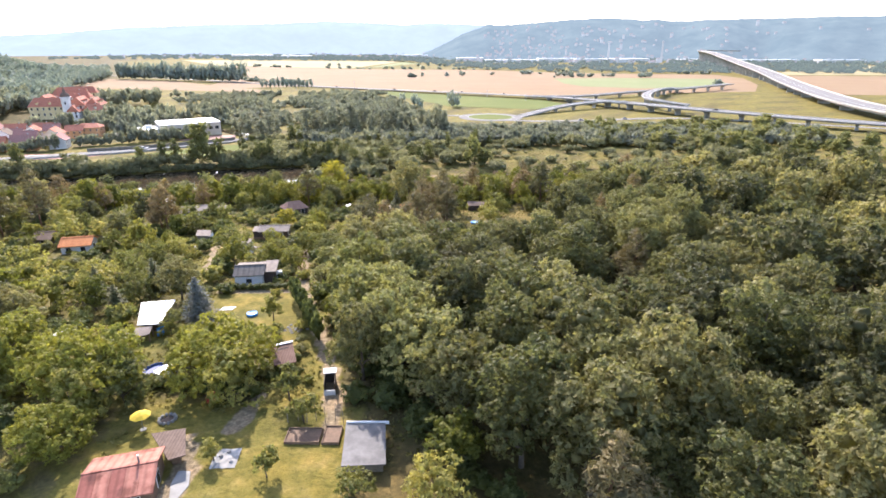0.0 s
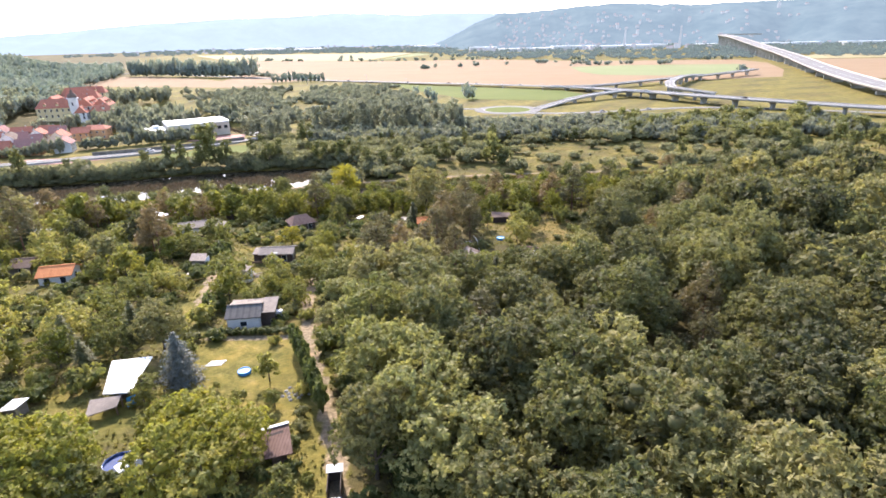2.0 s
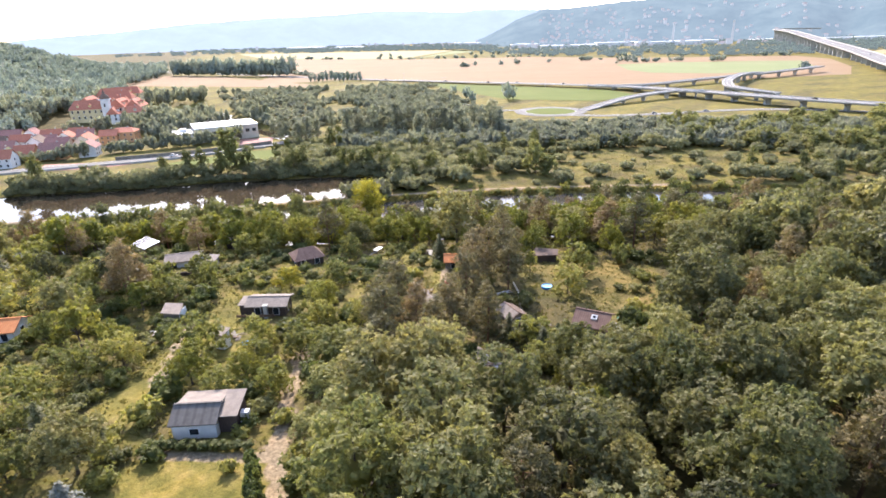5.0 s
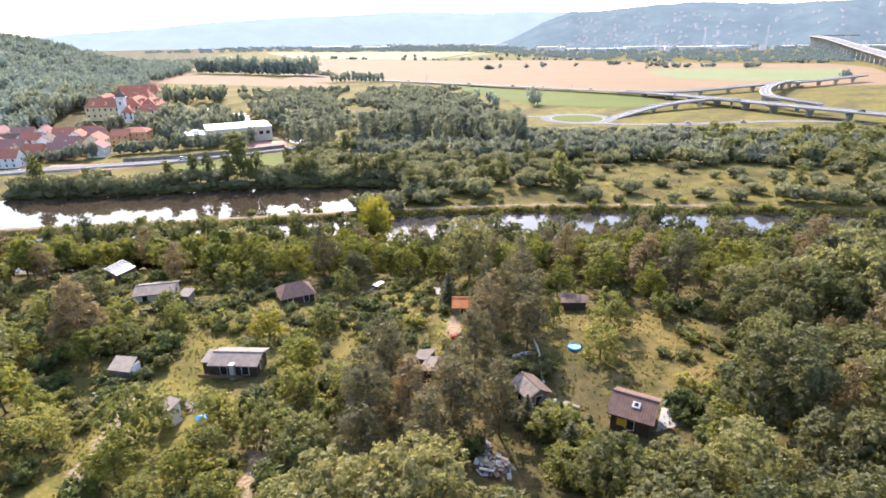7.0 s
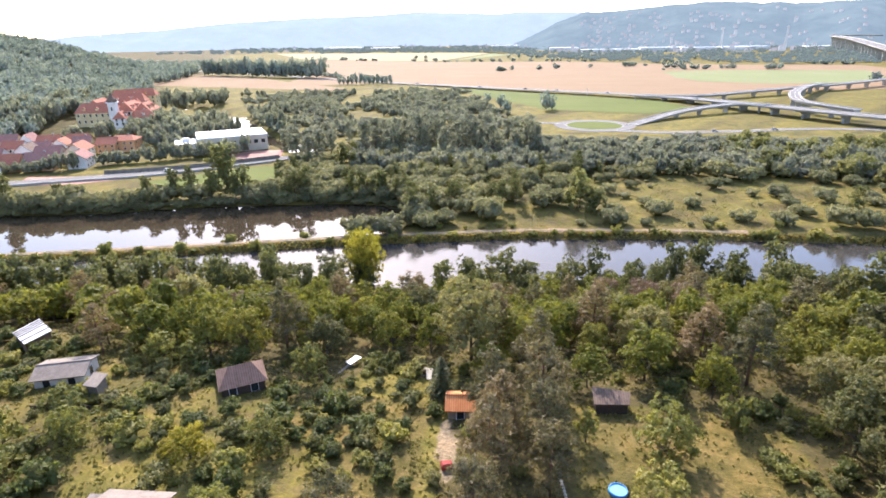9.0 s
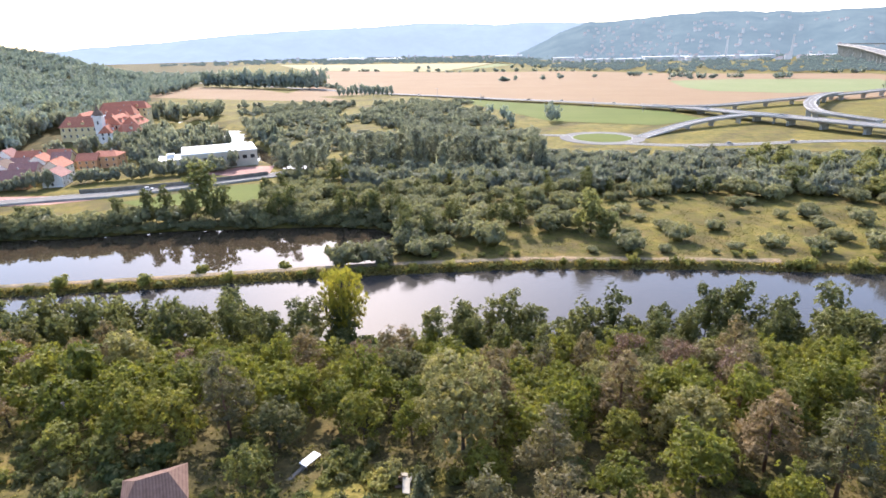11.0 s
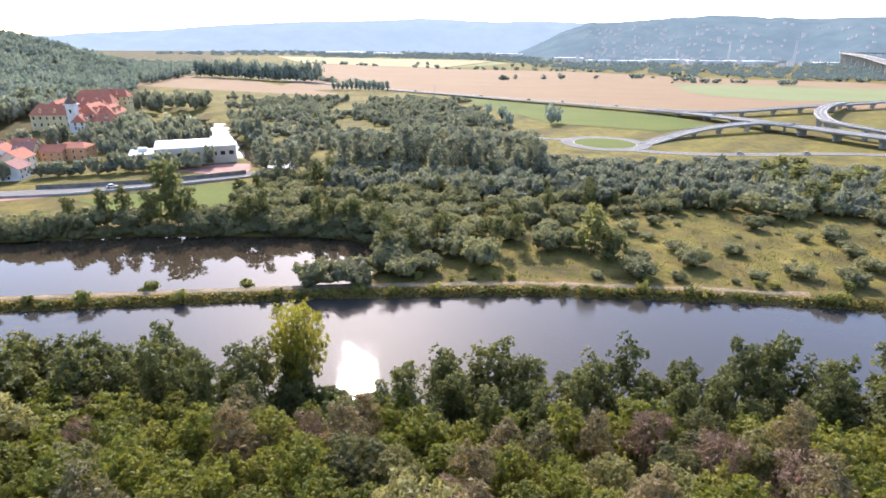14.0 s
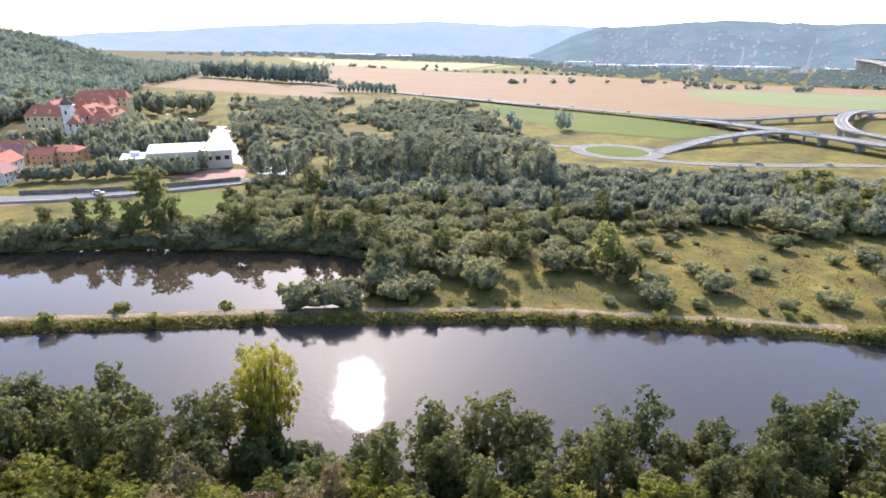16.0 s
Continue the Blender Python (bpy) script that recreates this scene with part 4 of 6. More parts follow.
# well-known single trees
for kind, x, y, size, tall in (("walnut_tree", -25.4, 55.6, 0.92, 0.88), ("walnut_tree", -31.2, 62.0, 0.5, 0.85), ("walnut_tree", -39.0, 53.0, 0.95, 0.9), ("walnut_tree", -50.5, 56.0, 0.9, 0.9), ("walnut_tree", -36.8, 43.0, 0.6, 0.85),
                               ("fruit_tree", -36.6, 67.4, 0.8, 0.85), ("spruce_tree", -47.8, 74.4, 0.8, 0.8), ("garden_bush", -45.0, 70.2, 1.3, 1.0), ("dark_bush", -34.9, 83.2, 0.8, 0.8), ("dark_bush", -54.4, 115.6, 0.8, 0.8), ("dark_bush", -51.8, 114.4, 0.85, 0.8), ("dark_bush", -49.6, 117.4, 0.8, 0.8), ("ash_tree", -19.3, 94.0, 0.66, 0.7), ("ash_tree", -19.6, 87.0, 0.5, 0.55), ("ash_tree", -20.6, 102.0, 0.66, 0.72), ("ash_tree", -11.4, 74.5, 0.98, 0.95), ("ash_tree", -9.2, 66.0, 1.0, 1.0), ("ash_tree", -4.6, 59.0, 1.05, 1.0), ("ash_tree", -13.6, 82.5, 0.85, 0.9), ("maple_tree", -3.4, 71.0, 1.0, 1.0), ("ash_tree", -0.8, 52.0, 1.0, 0.95),
                               ("blue_spruce", -34.8, 72.4, 0.95, 1.0), ("small_apple_tree", -24.2, 72.4, 1.15, 1.0), ("small_apple_tree", -26.2, 67.4, 0.75, 0.8), ("small_apple_tree", -22.0, 67.2, 0.8, 0.8), ("small_apple_tree", -29.8, 70.5, 0.4, 0.8),
                               ("small_apple_tree", -21.0, 41.5, 0.8, 0.8), ("small_apple_tree", -15.5, 39.5, 0.9, 0.9), ("small_apple_tree", -14.0, 47.5, 1.0, 0.9), ("small_apple_tree", -16.5, 51.5, 1.3, 0.9), ("fruit_tree", -7.5, 37.0, 0.75, 0.8),
                               ("pine_tree", -63.5, 123.5, 1.0, 1.0), ("pine_tree", -66.0, 126.0, 0.9, 1.0), ("pine_tree", -96.0, 128.0, 1.1, 1.0), ("pine_tree", -101.0, 122.0, 1.1, 1.0), ("spruce_tree", -46.5, 83.5, 0.85, 1.0), ("spruce_tree", -53.5, 79.5, 0.8, 1.0), ("spruce_tree", -61.0, 72.0, 0.9, 1.0), ("fruit_tree", -33.8, 108.0, 1.1, 0.95), ("fruit_tree", -41.5, 104.0, 1.45, 1.0),
                               ("golden_poplar", -39.0, 204.0, 1.05, 1.06), ("ash_tree", -80.0, 198.0, 0.62, 1.2), ("meadow_tree", 19.0, 290.0, 1.0, 1.0), ("meadow_tree", 24.5, 286.0, 0.62, 0.85), ("meadow_tree", -129.5, 303.0, 1.1, 1.0),
                               ("spruce_tree", -11.6, 147.6, 0.8, 1.05), ("fruit_tree", 15.0, 138.6, 1.3, 1.0), ("fruit_tree", 12.2, 129.0, 1.25, 0.85), ("yellow_tree", -37.6, 130.6, 1.0, 0.9), ("yellow_tree", -40.4, 131.4, 0.6, 0.6), ("small_apple_tree", 6.4, 139.0, 1.1, 1.0), ("oak_tree", 17.5, 163.0, 0.85, 0.8), ("oak_tree", 27.5, 111.0, 1.1, 1.0),
                               ("garden_bush", 24.5, 144.5, 1.3, 1.5), ("maple_tree", 8.6, 99.0, 0.76, 0.98), ("oak_tree", 14.2, 98.4, 0.76, 0.94), ("maple_tree", 20.0, 99.2, 0.8, 0.96), ("oak_tree", 11.0, 91.4, 0.85, 0.95), ("maple_tree", 17.6, 90.6, 0.9, 0.95), ("dry_tree", 14.5, 187.5, 0.95, 1.25), ("dry_tree", 20.0, 180.5, 1.0, 1.2), ("dry_tree", 27.0, 177.5, 0.95, 1.15), ("dry_tree", -28.0, 182.0, 0.8, 1.2), ("ash_tree", 52.0, 203.0, 0.6, 0.75), ("ash_tree", 61.0, 206.0, 0.8, 0.85), ("ash_tree", 71.0, 207.0, 0.85, 0.95), ("ash_tree", 82.0, 206.0, 0.95, 1.0)):
    plant(kind, x, y, size, tall, near_rng)
    TAKEN.append((x, y, 4.5 * size))

# young spruces and a light tree beside the log cabin
for x, y, size in ((8.2, 109.5, 0.62), (6.0, 107.2, 0.7), (3.8, 110.2, 0.6), (5.4, 112.8, 0.55), (9.4, 105.6, 0.55), (1.6, 112.4, 0.65), (-0.8, 114.5, 0.7), (7.2, 103.4, 0.6)):
    plant("spruce_tree", x, y, size, 0.95, near_rng, "young spruces by the log cabin")
    TAKEN.append((x, y, 2.4))

# thuja hedge beside the path, and the hedge before the white cottage
for i in range(15):
    a = i / 14
    x, y = -23.2 + 7.0 * a, 80.5 - 15.0 * a
    plant("thuja", x, y, 1.05 + 0.15 * near_rng.random(), 1.25 + 0.25 * near_rng.random(), near_rng, "thuja hedge by the path")
for i in range(10):
    plant("thuja", -36.2 + 1.15 * i, 84.6 + 0.05 * i, 1.0, 0.42, near_rng, "low hedge before the white cottage")
for i in range(9):
    plant("dark_bush", -36.0 + 1.9 * i, 55.0 - 0.25 * i, 0.62, 0.8, near_rng, "hedge under the walnut tree")

# dark undergrowth along the wood's edge
for i in range(26):
    y = 33 + 1.5 * i
    plant("dark_bush", float(ramp(y, EDGE)) - near_rng.uniform(1.0, 4.2), y + near_rng.uniform(-0.8, 0.8), near_rng.uniform(0.6, 1.1), near_rng.uniform(0.6, 0.95), near_rng, "undergrowth along the wood's edge")

# pines, woods on the right, wooded slope, bank, gardens
for x, y in sow(near_rng, (-22, 6, 95, 148), pine_zone, 4.4, 700, TAKEN):
    plant("pine_tree", x, y, near_rng.uniform(0.75, 1.0), 0.95, near_rng)
for x, y in sow(near_rng, (-25, 135, 28, 175), wood_zone, 5.5, 9000, TAKEN):
    kind = near_rng.choices(("oak_tree", "maple_tree", "pine_tree"), (0.46, 0.42, 0.12) if y < 146 or x > 46 else (0.1, 0.06, 0.2))[0] if y < 146 or x > 46 or near_rng.random() < 0.36 else "acacia_tree"
    plant(kind, x, y, near_rng.uniform(0.66, 1.15), near_rng.uniform(0.82, 1.1), near_rng)
for x, y in sow(near_rng, (-130, 130, 145, 212), slope_zone, 4.3, 7500, TAKEN):
    kind = near_rng.choices(("acacia_tree", "oak_tree", "pine_tree", "dry_tree"), (0.69, 0.14, 0.155, 0.015))[0]
    plant(kind, x, y, near_rng.uniform(0.72, 1.02) * (0.8 if kind == "oak_tree" else 1), near_rng.uniform(0.85, 1.1), near_rng)
for i in range(74):
    x = -128 + 3.5 * i + near_rng.uniform(-1.6, 1.6)
    plant("bank_tree", x, float(ramp(x, CANAL_NEAR)) - near_rng.uniform(1.5, 5), near_rng.uniform(0.7, 1.1) * (0.5 if -35 < x < -20 else 1), near_rng.uniform(0.85, 1.2), near_rng, "trees along the canal bank")
    x += near_rng.uniform(1.5, 3.5)
    plant("bank_tree", x, float(ramp(x, CANAL_NEAR)) - near_rng.uniform(8, 15), near_rng.uniform(0.7, 1.0) * (0.55 if -35 < x < -20 else 1), near_rng.uniform(0.85, 1.15), near_rng, "trees along the canal bank")
for i in range(110):
    x = -128 + 2.4 * i + near_rng.uniform(-1.2, 1.2)
    plant("dark_bush", x, float(ramp(x, CANAL_NEAR)) - near_rng.uniform(1.5, 17), near_rng.uniform(1.2, 2.2), near_rng.uniform(0.8, 1.3), near_rng, "undergrowth on the canal bank")
for x, y in sow(near_rng, (-120, 5, 35, 160), garden_zone, 4.3, 5200, TAKEN):
    kind = near_rng.choices(("fruit_tree", "acacia_tree", "garden_bush", "spruce_tree", "dark_bush", "oak_tree"), (0.5, 0.2, 0.1, 0.03, 0.09, 0.08))[0]
    if kind == "spruce_tree" and y < 100:
        kind = "fruit_tree"
    plant(kind, x, y, near_rng.uniform(0.85, 1.3) * (0.62 if kind in ("oak_tree", "acacia_tree") else 1), near_rng.uniform(0.85, 1.1), near_rng)


def bush_zone(x, y):
    return clear_of(x, y, ((-48, -41, 88, 130), (-40, -34, 96, 113), (-37, -20, 64, 82), (-33, -3, 34, 50), (-49, -36, 60, 77), (-36.5, -29, 52, 62), (-36, -28, 84, 92), (-43, -33, 114, 125), (8, 19, 108, 122), (-56, -50, 112, 121), (-69, -60, 138, 152), (-43, -35, 140, 153), (-14, -9, 117, 126), (0, 5, 114, 122))) and y < ramp(x, CANAL_NEAR) - 30 and min(near_line(np.array(x), np.array(y), line) for line in TRACKS) > 1.6


for x, y in sow(near_rng, (-100, 34, 50, 160), bush_zone, 2.0, 7600, TAKEN):
    if (x < ramp(min(y, 100), EDGE) or y > 105) and noise.noise((x * 0.13, y * 0.13, 5)) > -0.26 and clear_of(x, y, ((5, 21, 118, 147), (22, 26, 132, 140))):
        plant(near_rng.choice(("garden_bush", "hazel_bush", "dark_bush")), x, y, near_rng.uniform(0.45, 1.05), near_rng.uniform(0.65, 1.05), near_rng)


for x, y in sow(near_rng, (4, 22, 86, 110), lambda x, y: clear_of(x, y, ((8, 20, 107, 122),)) and min(near_line(np.array(x), np.array(y), line) for line in TRACKS) > 1.5, 3.2, 160, []):
    plant(near_rng.choice(("fruit_tree", "fruit_tree", "acacia_tree", "dark_bush")) if y < 103 else "garden_bush", x, y, near_rng.uniform(0.6, 0.95) * (0.62 if y > 97 else 1), near_rng.uniform(0.8, 1.0), near_rng)


for x, y, size in ((5.2, 104.5, 1.0), (7.4, 107.6, 0.8), (4.6, 110.0, 1.15), (9.6, 103.4, 0.8), (21.6, 108.0, 0.95), (23.5, 112.5, 1.1), (18.6, 104.0, 0.75), (14.0, 102.0, 0.7)):
    plant("fruit_tree", x, y, size, 0.85, near_rng)
    plant("dark_bush", x + 1.9, y - 1.6, size * 0.8, 0.8, near_rng)


# ---- river meadow beyond the canal ----
def meadow_open(x, y):
    """The grassy glades among the bushes."""
    g = (((x - 62) / 52) ** 2 + ((y - 306) / 32) ** 2 < 1) or (((x - 118) / 34) ** 2 + ((y - 318) / 30) ** 2 < 1) or (((x - 8) / 24) ** 2 + ((y - 280) / 10) ** 2 < 1)
    return g


def bushes_beyond():
    rng = random.Random(21)
    taken = [(19, 290, 9), (-129, 303, 9)]
    for x, y, size, tall in ((76, 324, 0.85, 1.0), (94, 338, 1.15, 0.95), (84, 343, 1.6, 0.9), (100, 345, 1.0, 0.9), (42.7, 323, 0.65, 0.85), (46, 285, 1.05, 0.95), (46, 352, 0.75, 0.95), (31, 284, 0.9, 0.8), (-14, 274, 1.3, 1.1), (-22, 281, 1.2, 1.0), (5, 300, 1.2, 0.9),
                             (-56, 256.0, 1.35, 1.0), (-47, 258.5, 1.35, 0.95), (-35, 263, 1.05, 0.95), (-29, 268, 1.0, 0.9), (62, 279, 0.6, 0.7), (74, 282, 0.95, 0.7), (86, 279, 1.0, 0.8), (57, 352, 1.3, 0.9), (112, 346, 1.2, 0.9), (125, 338, 1.1, 0.9), (96, 300, 0.8, 0.8), (112, 308, 1.0, 0.9), (18, 272, 0.5, 0.7), (40, 274, 0.55, 0.8)):
        plant("willow_bush", x, y, size * 1.22, tall, rng)
        taken.append((x, y, 8 * size))
    for x, y in sow(rng, (-116, 190, 266, 366), lambda x, y: y > ramp(x, CANAL_FAR) + 9 and (y < 352 or x < -20) and (x > -108 or y > 322) and (x > -44 or y > ramp(x, RIVER_FAR) + 3) and not meadow_open(x, y), 5.2, 2200, taken):
        if rng.random() < 0.82:
            plant("willow_bush", x, y, rng.uniform(0.75, 1.45), rng.uniform(0.85, 1.15), rng)
        else:
            plant("bank_tree", x, y, rng.uniform(0.7, 0.95), rng.uniform(0.7, 0.95), rng)
    for x, y in sow(rng, (10, 150, 274, 345), meadow_open, 7.0, 120, taken):
        plant("willow_bush", x, y, rng.choice((0.25, 0.35, 0.7, 1.0)) if x < 95 else rng.uniform(0.6, 1.3), rng.uniform(0.7, 0.95), rng)
    for i in range(125):
        x = -160 + i * 2.5 + rng.uniform(-1.5, 1.5)
        y = float(ramp(x, CANAL_FAR)) + rng.choice((0.3, 0.6, 0.9, 6.4))
        if rng.random() < 0.55:
            plant("garden_bush", x, y, rng.uniform(0.5, 1.5), rng.uniform(0.7, 1.3), rng, "low bushes along the tow path")
    for i in range(66):
        x = -215 + i * 2.7 + rng.uniform(-1.2, 1.2)
        y = float(ramp(x, RIVER_FAR)) + rng.uniform(2, 9)
        kind = rng.choice(("willow_bush", "willow_bush", "bank_tree"))
        plant(kind, x, y, rng.uniform(1.05, 1.65) * (0.62 if kind == "bank_tree" else 1), rng.uniform(0.85, 1.15), rng, "trees along the river bank")
    for i in range(74):
        x = -215 + i * 2.3 + rng.uniform(-1.2, 1.2)
        plant("willow_bush", x, float(ramp(x, RIVER_FAR)) + rng.uniform(0.3, 2.5), rng.uniform(0.5, 0.95), rng.uniform(0.7, 1.0), rng, "bushes hanging over the river's edge")


bushes_beyond()


def poplar_rows():
    rng = random.Random(8)
    for x, y in sow(rng, (-95, 4, 378, 412), lambda x, y: stream_distance(np.array(x), np.array(y)) > 9, 6.5, 260):
        plant("poplar_tree", x, y, rng.uniform(0.8, 1.08), rng.uniform(0.85, 1.08), rng)
    for x, y in sow(rng, (-150, -108, 360, 412), lambda x, y: stream_distance(np.array(x), np.array(y)) > 9 and x > -136 - (y - 385) * 0.6, 6, 120):
        plant("poplar_tree", x, y, rng.uniform(0.65, 0.9), rng.uniform(0.8, 1.0), rng)
    for x, y in sow(rng, (100, 250, 300, 420), lambda x, y: not meadow_open(x, y) and y > 355 - 0.5 * (x - 100), 9, 260):
        plant("meadow_tree", x, y, rng.uniform(0.6, 0.95), rng.uniform(0.6, 0.8), rng)


poplar_rows()


# ---- far woods, joined ----
def small_crown(seed, cards, size, tall):
    rng = np.random.default_rng(seed)
    blobs = [(0, 0, tall * 0.5, 0.66, 0.66, tall * 0.46)] + [(0.52 * math.cos(a), 0.52 * math.sin(a), tall * (0.38 + 0.34 * rng.random()), 0.4, 0.4, 0.32 * tall) for a in (0.3, 1.9, 3.3, 4.8)]
    return crown_arrays(rng, blobs, cards, size, 0.82, low=-0.1, aspect=1.1)


def wood(name, label, spots, cards, size, seed, mat=HAZE_PALED_WOOD):
    """Many treetops over a stretch of land as one mass; spots: x, y, radius, height."""
    rng = np.random.default_rng(seed)
    kinds = [small_crown(seed + i, cards, size, 1.0) for i in range(5)]
    vs, fs, k = [], [], 0
    for x, y, r, h in spots:
        v, f = kinds[rng.integers(5)]
        a = rng.random() * 6.28
        c, s = math.cos(a), math.sin(a)
        p = np.stack([(v[:, 0] * c - v[:, 1] * s) * r + x, (v[:, 0] * s + v[:, 1] * c) * r + y, v[:, 2] * h + float(ground_height(x, y)) - 0.3], -1)
        vs.append(p)
        fs.append(f + k)
        k += len(p)
    me = mesh_from_arrays(name, np.concatenate(vs), np.concatenate(fs), mat)
    tagged(new(name, me), label, "woods", kind="stuff")


def far_woods():
    rng = random.Random(33)

    def dry_land(x, y):
        return stream_distance(np.array(x), np.array(y)) > 12
    beyond = [(x, y, rng.uniform(2.6, 6), rng.uniform(4, 8.5) * (1 - 0.5 * smooth((y - 385) / 50))) for x, y in sow(rng, (-90, 260, 345, 452), lambda x, y: dry_land(x, y) and y < 455 - 0.2 * max(0, x - 60) - 22 * (-10 < x < 90) and (x > -30 or y < 384 or y > 412), 5.6, 3600)]
    wood("riverside_wood", "dense wood of willows and ash beyond the meadow, its green paled for haze", beyond, 250, 0.125, 50)
    scrub = [(x, y, rng.uniform(2.2, 4.6), rng.uniform(2, 6) + 2.5 * noise.noise((x * 0.02, y * 0.02, 8))) for x, y in sow(rng, (-330, 0, 405, 800), lambda x, y: dry_land(x, y) and x > -150 - 0.62 * (y - 405) and x < 12 - 0.3 * max(0, y - 455) + 16 * noise.noise((y * 0.03, 1, 1)) and y < 770 + 0.2 * x and x > ramp(y, HILL_FOOT) + 90 and (y > 560 or x > -165 - 0.6 * (y - 420)) and noise.noise((x * 0.025, y * 0.018, 2)) + 0.35 * noise.noise((x * 0.09, y * 0.07, 6)) > -0.16, 5.0, 7500)]
    wood("scrub_wood", "old orchard and scrub on the plain", scrub, 110, 0.2, 60)
    slope = [(x, y, rng.uniform(5, 8), rng.uniform(8, 13)) for x, y in sow(rng, (-900, -330, 330, 1150), lambda x, y: x < ramp(y, HILL_FOOT) + 25 and clear_of(x, y, ((-345, -250, 425, 550),)), 9.5, 5200)]
    slope += [(x, y, rng.uniform(8, 12), rng.uniform(9, 14)) for x, y in sow(rng, (-1500, -520, 900, 1420), lambda x, y: x < ramp(y, HILL_FOOT) + 20 and (x < -900 or y > 1150), 14, 2600)]
    wood("hill_wood", "leafy wood covering the hill behind the chateau", slope, 60, 0.24, 70, HAZE_PALED_HILL_LEAVES)
    park = [(x, y, rng.uniform(3.5, 6), rng.uniform(7, 13)) for x, y in sow(rng, (-300, -170, 385, 470), lambda x, y: dry_land(x, y) and clear_of(x, y, ((-345, -265, 438, 548), (-330, -272, 404, 440), (-205, -150, 365, 430), (-300, -228, 330, 402))), 7, 420)]
    park += [(x, y, rng.uniform(2.5, 4.2), rng.uniform(4, 9)) for x, y in ((-222 + 3.6 * i, 346 + 1.9 * i + rng.uniform(-2, 2)) for i in range(17))]
    park += [(-197 + 5.2 * i, 361 + 3.2 * i + rng.uniform(-1, 1), rng.uniform(2.4, 3.4), rng.uniform(6, 9.5)) for i in (0, 1, 2, 3, 6, 7)]
    park += [(-262 + 4.6 * i, 318 + 2.1 * i + rng.uniform(-1, 1), rng.uniform(2.6, 3.8), rng.uniform(5, 8)) for i in range(8)]
    park += [(x, y, rng.uniform(4, 7), rng.uniform(9, 14)) for x, y in sow(rng, (-420, -300, 420, 640), lambda x, y: dry_land(x, y) and clear_of(x, y, ((-345, -265, 438, 548), (-330, -272, 404, 440))) and x > ramp(y, HILL_FOOT) - 40, 8, 500)]
    wood("park_wood", "dark leafy park trees round the chateau and the town", park, 160, 0.18, 80)
    far = [(-590 + 6.2 * i, 1075 - 2.2 * i + rng.uniform(-9, 9), rng.uniform(6, 10), rng.uniform(16, 25)) for i in range(42)]
    far += [(-262 + 6 * i, 858 + 0.3 * i, 3, rng.uniform(9, 13)) for i in range(13)]
    deep = []
    for i in range(900):
        x = rng.uniform(-900, 1500)
        first = float(np.interp(x, (-900, -120, 0, 110, 290, 620, 1500), (2420, 2350, 1800, 1560, 1400, 1310, 1310)))
        deep.append((x, first + abs(rng.gauss(0, 420)), rng.uniform(7, 15), rng.uniform(6, 12)))
    for i in range(300):
        x = rng.uniform(-1700, -250)
        deep.append((x, 2700 + rng.uniform(-150, 800), rng.uniform(10, 18), rng.uniform(6, 12)))
    for i in range(260):
        x = rng.uniform(700, 2200)
        deep.append((x, 1950 + rng.uniform(-60, 600), rng.uniform(10, 17), rng.uniform(6, 11)))
    far += [(x, y, 6, 8) for x, y in ((250, 1200), (262, 1204), (275, 1206), (400, 1140), (412, 1150), (420, 1143), (437, 895), (442, 899), (-60, 1760), (-30, 1755), (5, 1740), (20, 1742), (120, 1700), (140, 1690), (300, 1620), (318, 1612), (1200 - 800, 1590), (-330, 1770), (-300, 1768))]
    for (ax, ay), (bx, by) in (((-640, 1766), (-222, 1555)), ((-222, 1555), (98, 1524)), ((98, 1524), (608, 1274)), ((-205, 903), (-380, 1062)), ((230, 1150), (470, 1222)), ((-60, 1150), (300, 1330))):
        for i in range(26):
            a = rng.random()
            if noise.noise((a * 9, ax * 0.1, 3)) > -0.05:
                far.append((ax + a * (bx - ax), ay + a * (by - ay) + rng.uniform(-4, 4), rng.uniform(3, 7), rng.uniform(3, 8)))
    far += [(13.6, 581, 5, 13), (19, 586, 4, 10), (-25, 600, 4, 9), (-40, 628, 4, 8), (-18, 560, 4, 9)]
    wood("far_wood", "far hedgerows and poplar belts on the plain", far, 60, 0.25, 90, HAZE_PALED_HILL_LEAVES)
    wood("distant_wood", "belt of woods far out on the plain, haze painted as a glow", deep, 20, 0.3, 95, HAZED_LEAVES)


far_woods()


# ---- roads and bridges ----
def smooth_line(points, step):
    """A rounded line through the points, with a place every step metres."""
    p = [Vector(q) for q in points]
    p = [p[0] * 2 - p[1]] + p + [p[-1] * 2 - p[-2]]
    out = []
    for a, b, c, d in zip(p, p[1:], p[2:], p[3:]):
        n = max(1, int((c - b).length / step))
        for i in range(n):
            t = i / n
            out.append(0.5 * ((2 * b) + (c - a) * t + (2 * a - 5 * b + 4 * c - d) * t * t + (3 * b - a - 3 * c + d) * t ** 3))
    return out + [p[-2]]


def ribbon(line, left, right, lift, thick):
    s, n = Shape(), len(line)
    v = []
    for i, q in enumerate(line):
        d = (line[min(i + 1, n - 1)] - line[max(i - 1, 0)]).to_2d().normalized()
        side = Vector((d.y, -d.x, 0))
        for off, z in ((left, lift), (right, lift), (right, lift - thick), (left, lift - thick)):
            v.append(q + side * off + Vector((0, 0, z)))
    f = [(0, 3, 2, 1), (4 * n - 4, 4 * n - 3, 4 * n - 2, 4 * n - 1)]
    for i in range(n - 1):
        for a in range(4):
            b = (a + 1) % 4
            f.append((4 * i + a, 4 * i + b, 4 * i + 4 + b, 4 * i + 4 + a))
    return s.add(v, [tuple(reversed(q)) for q in f])


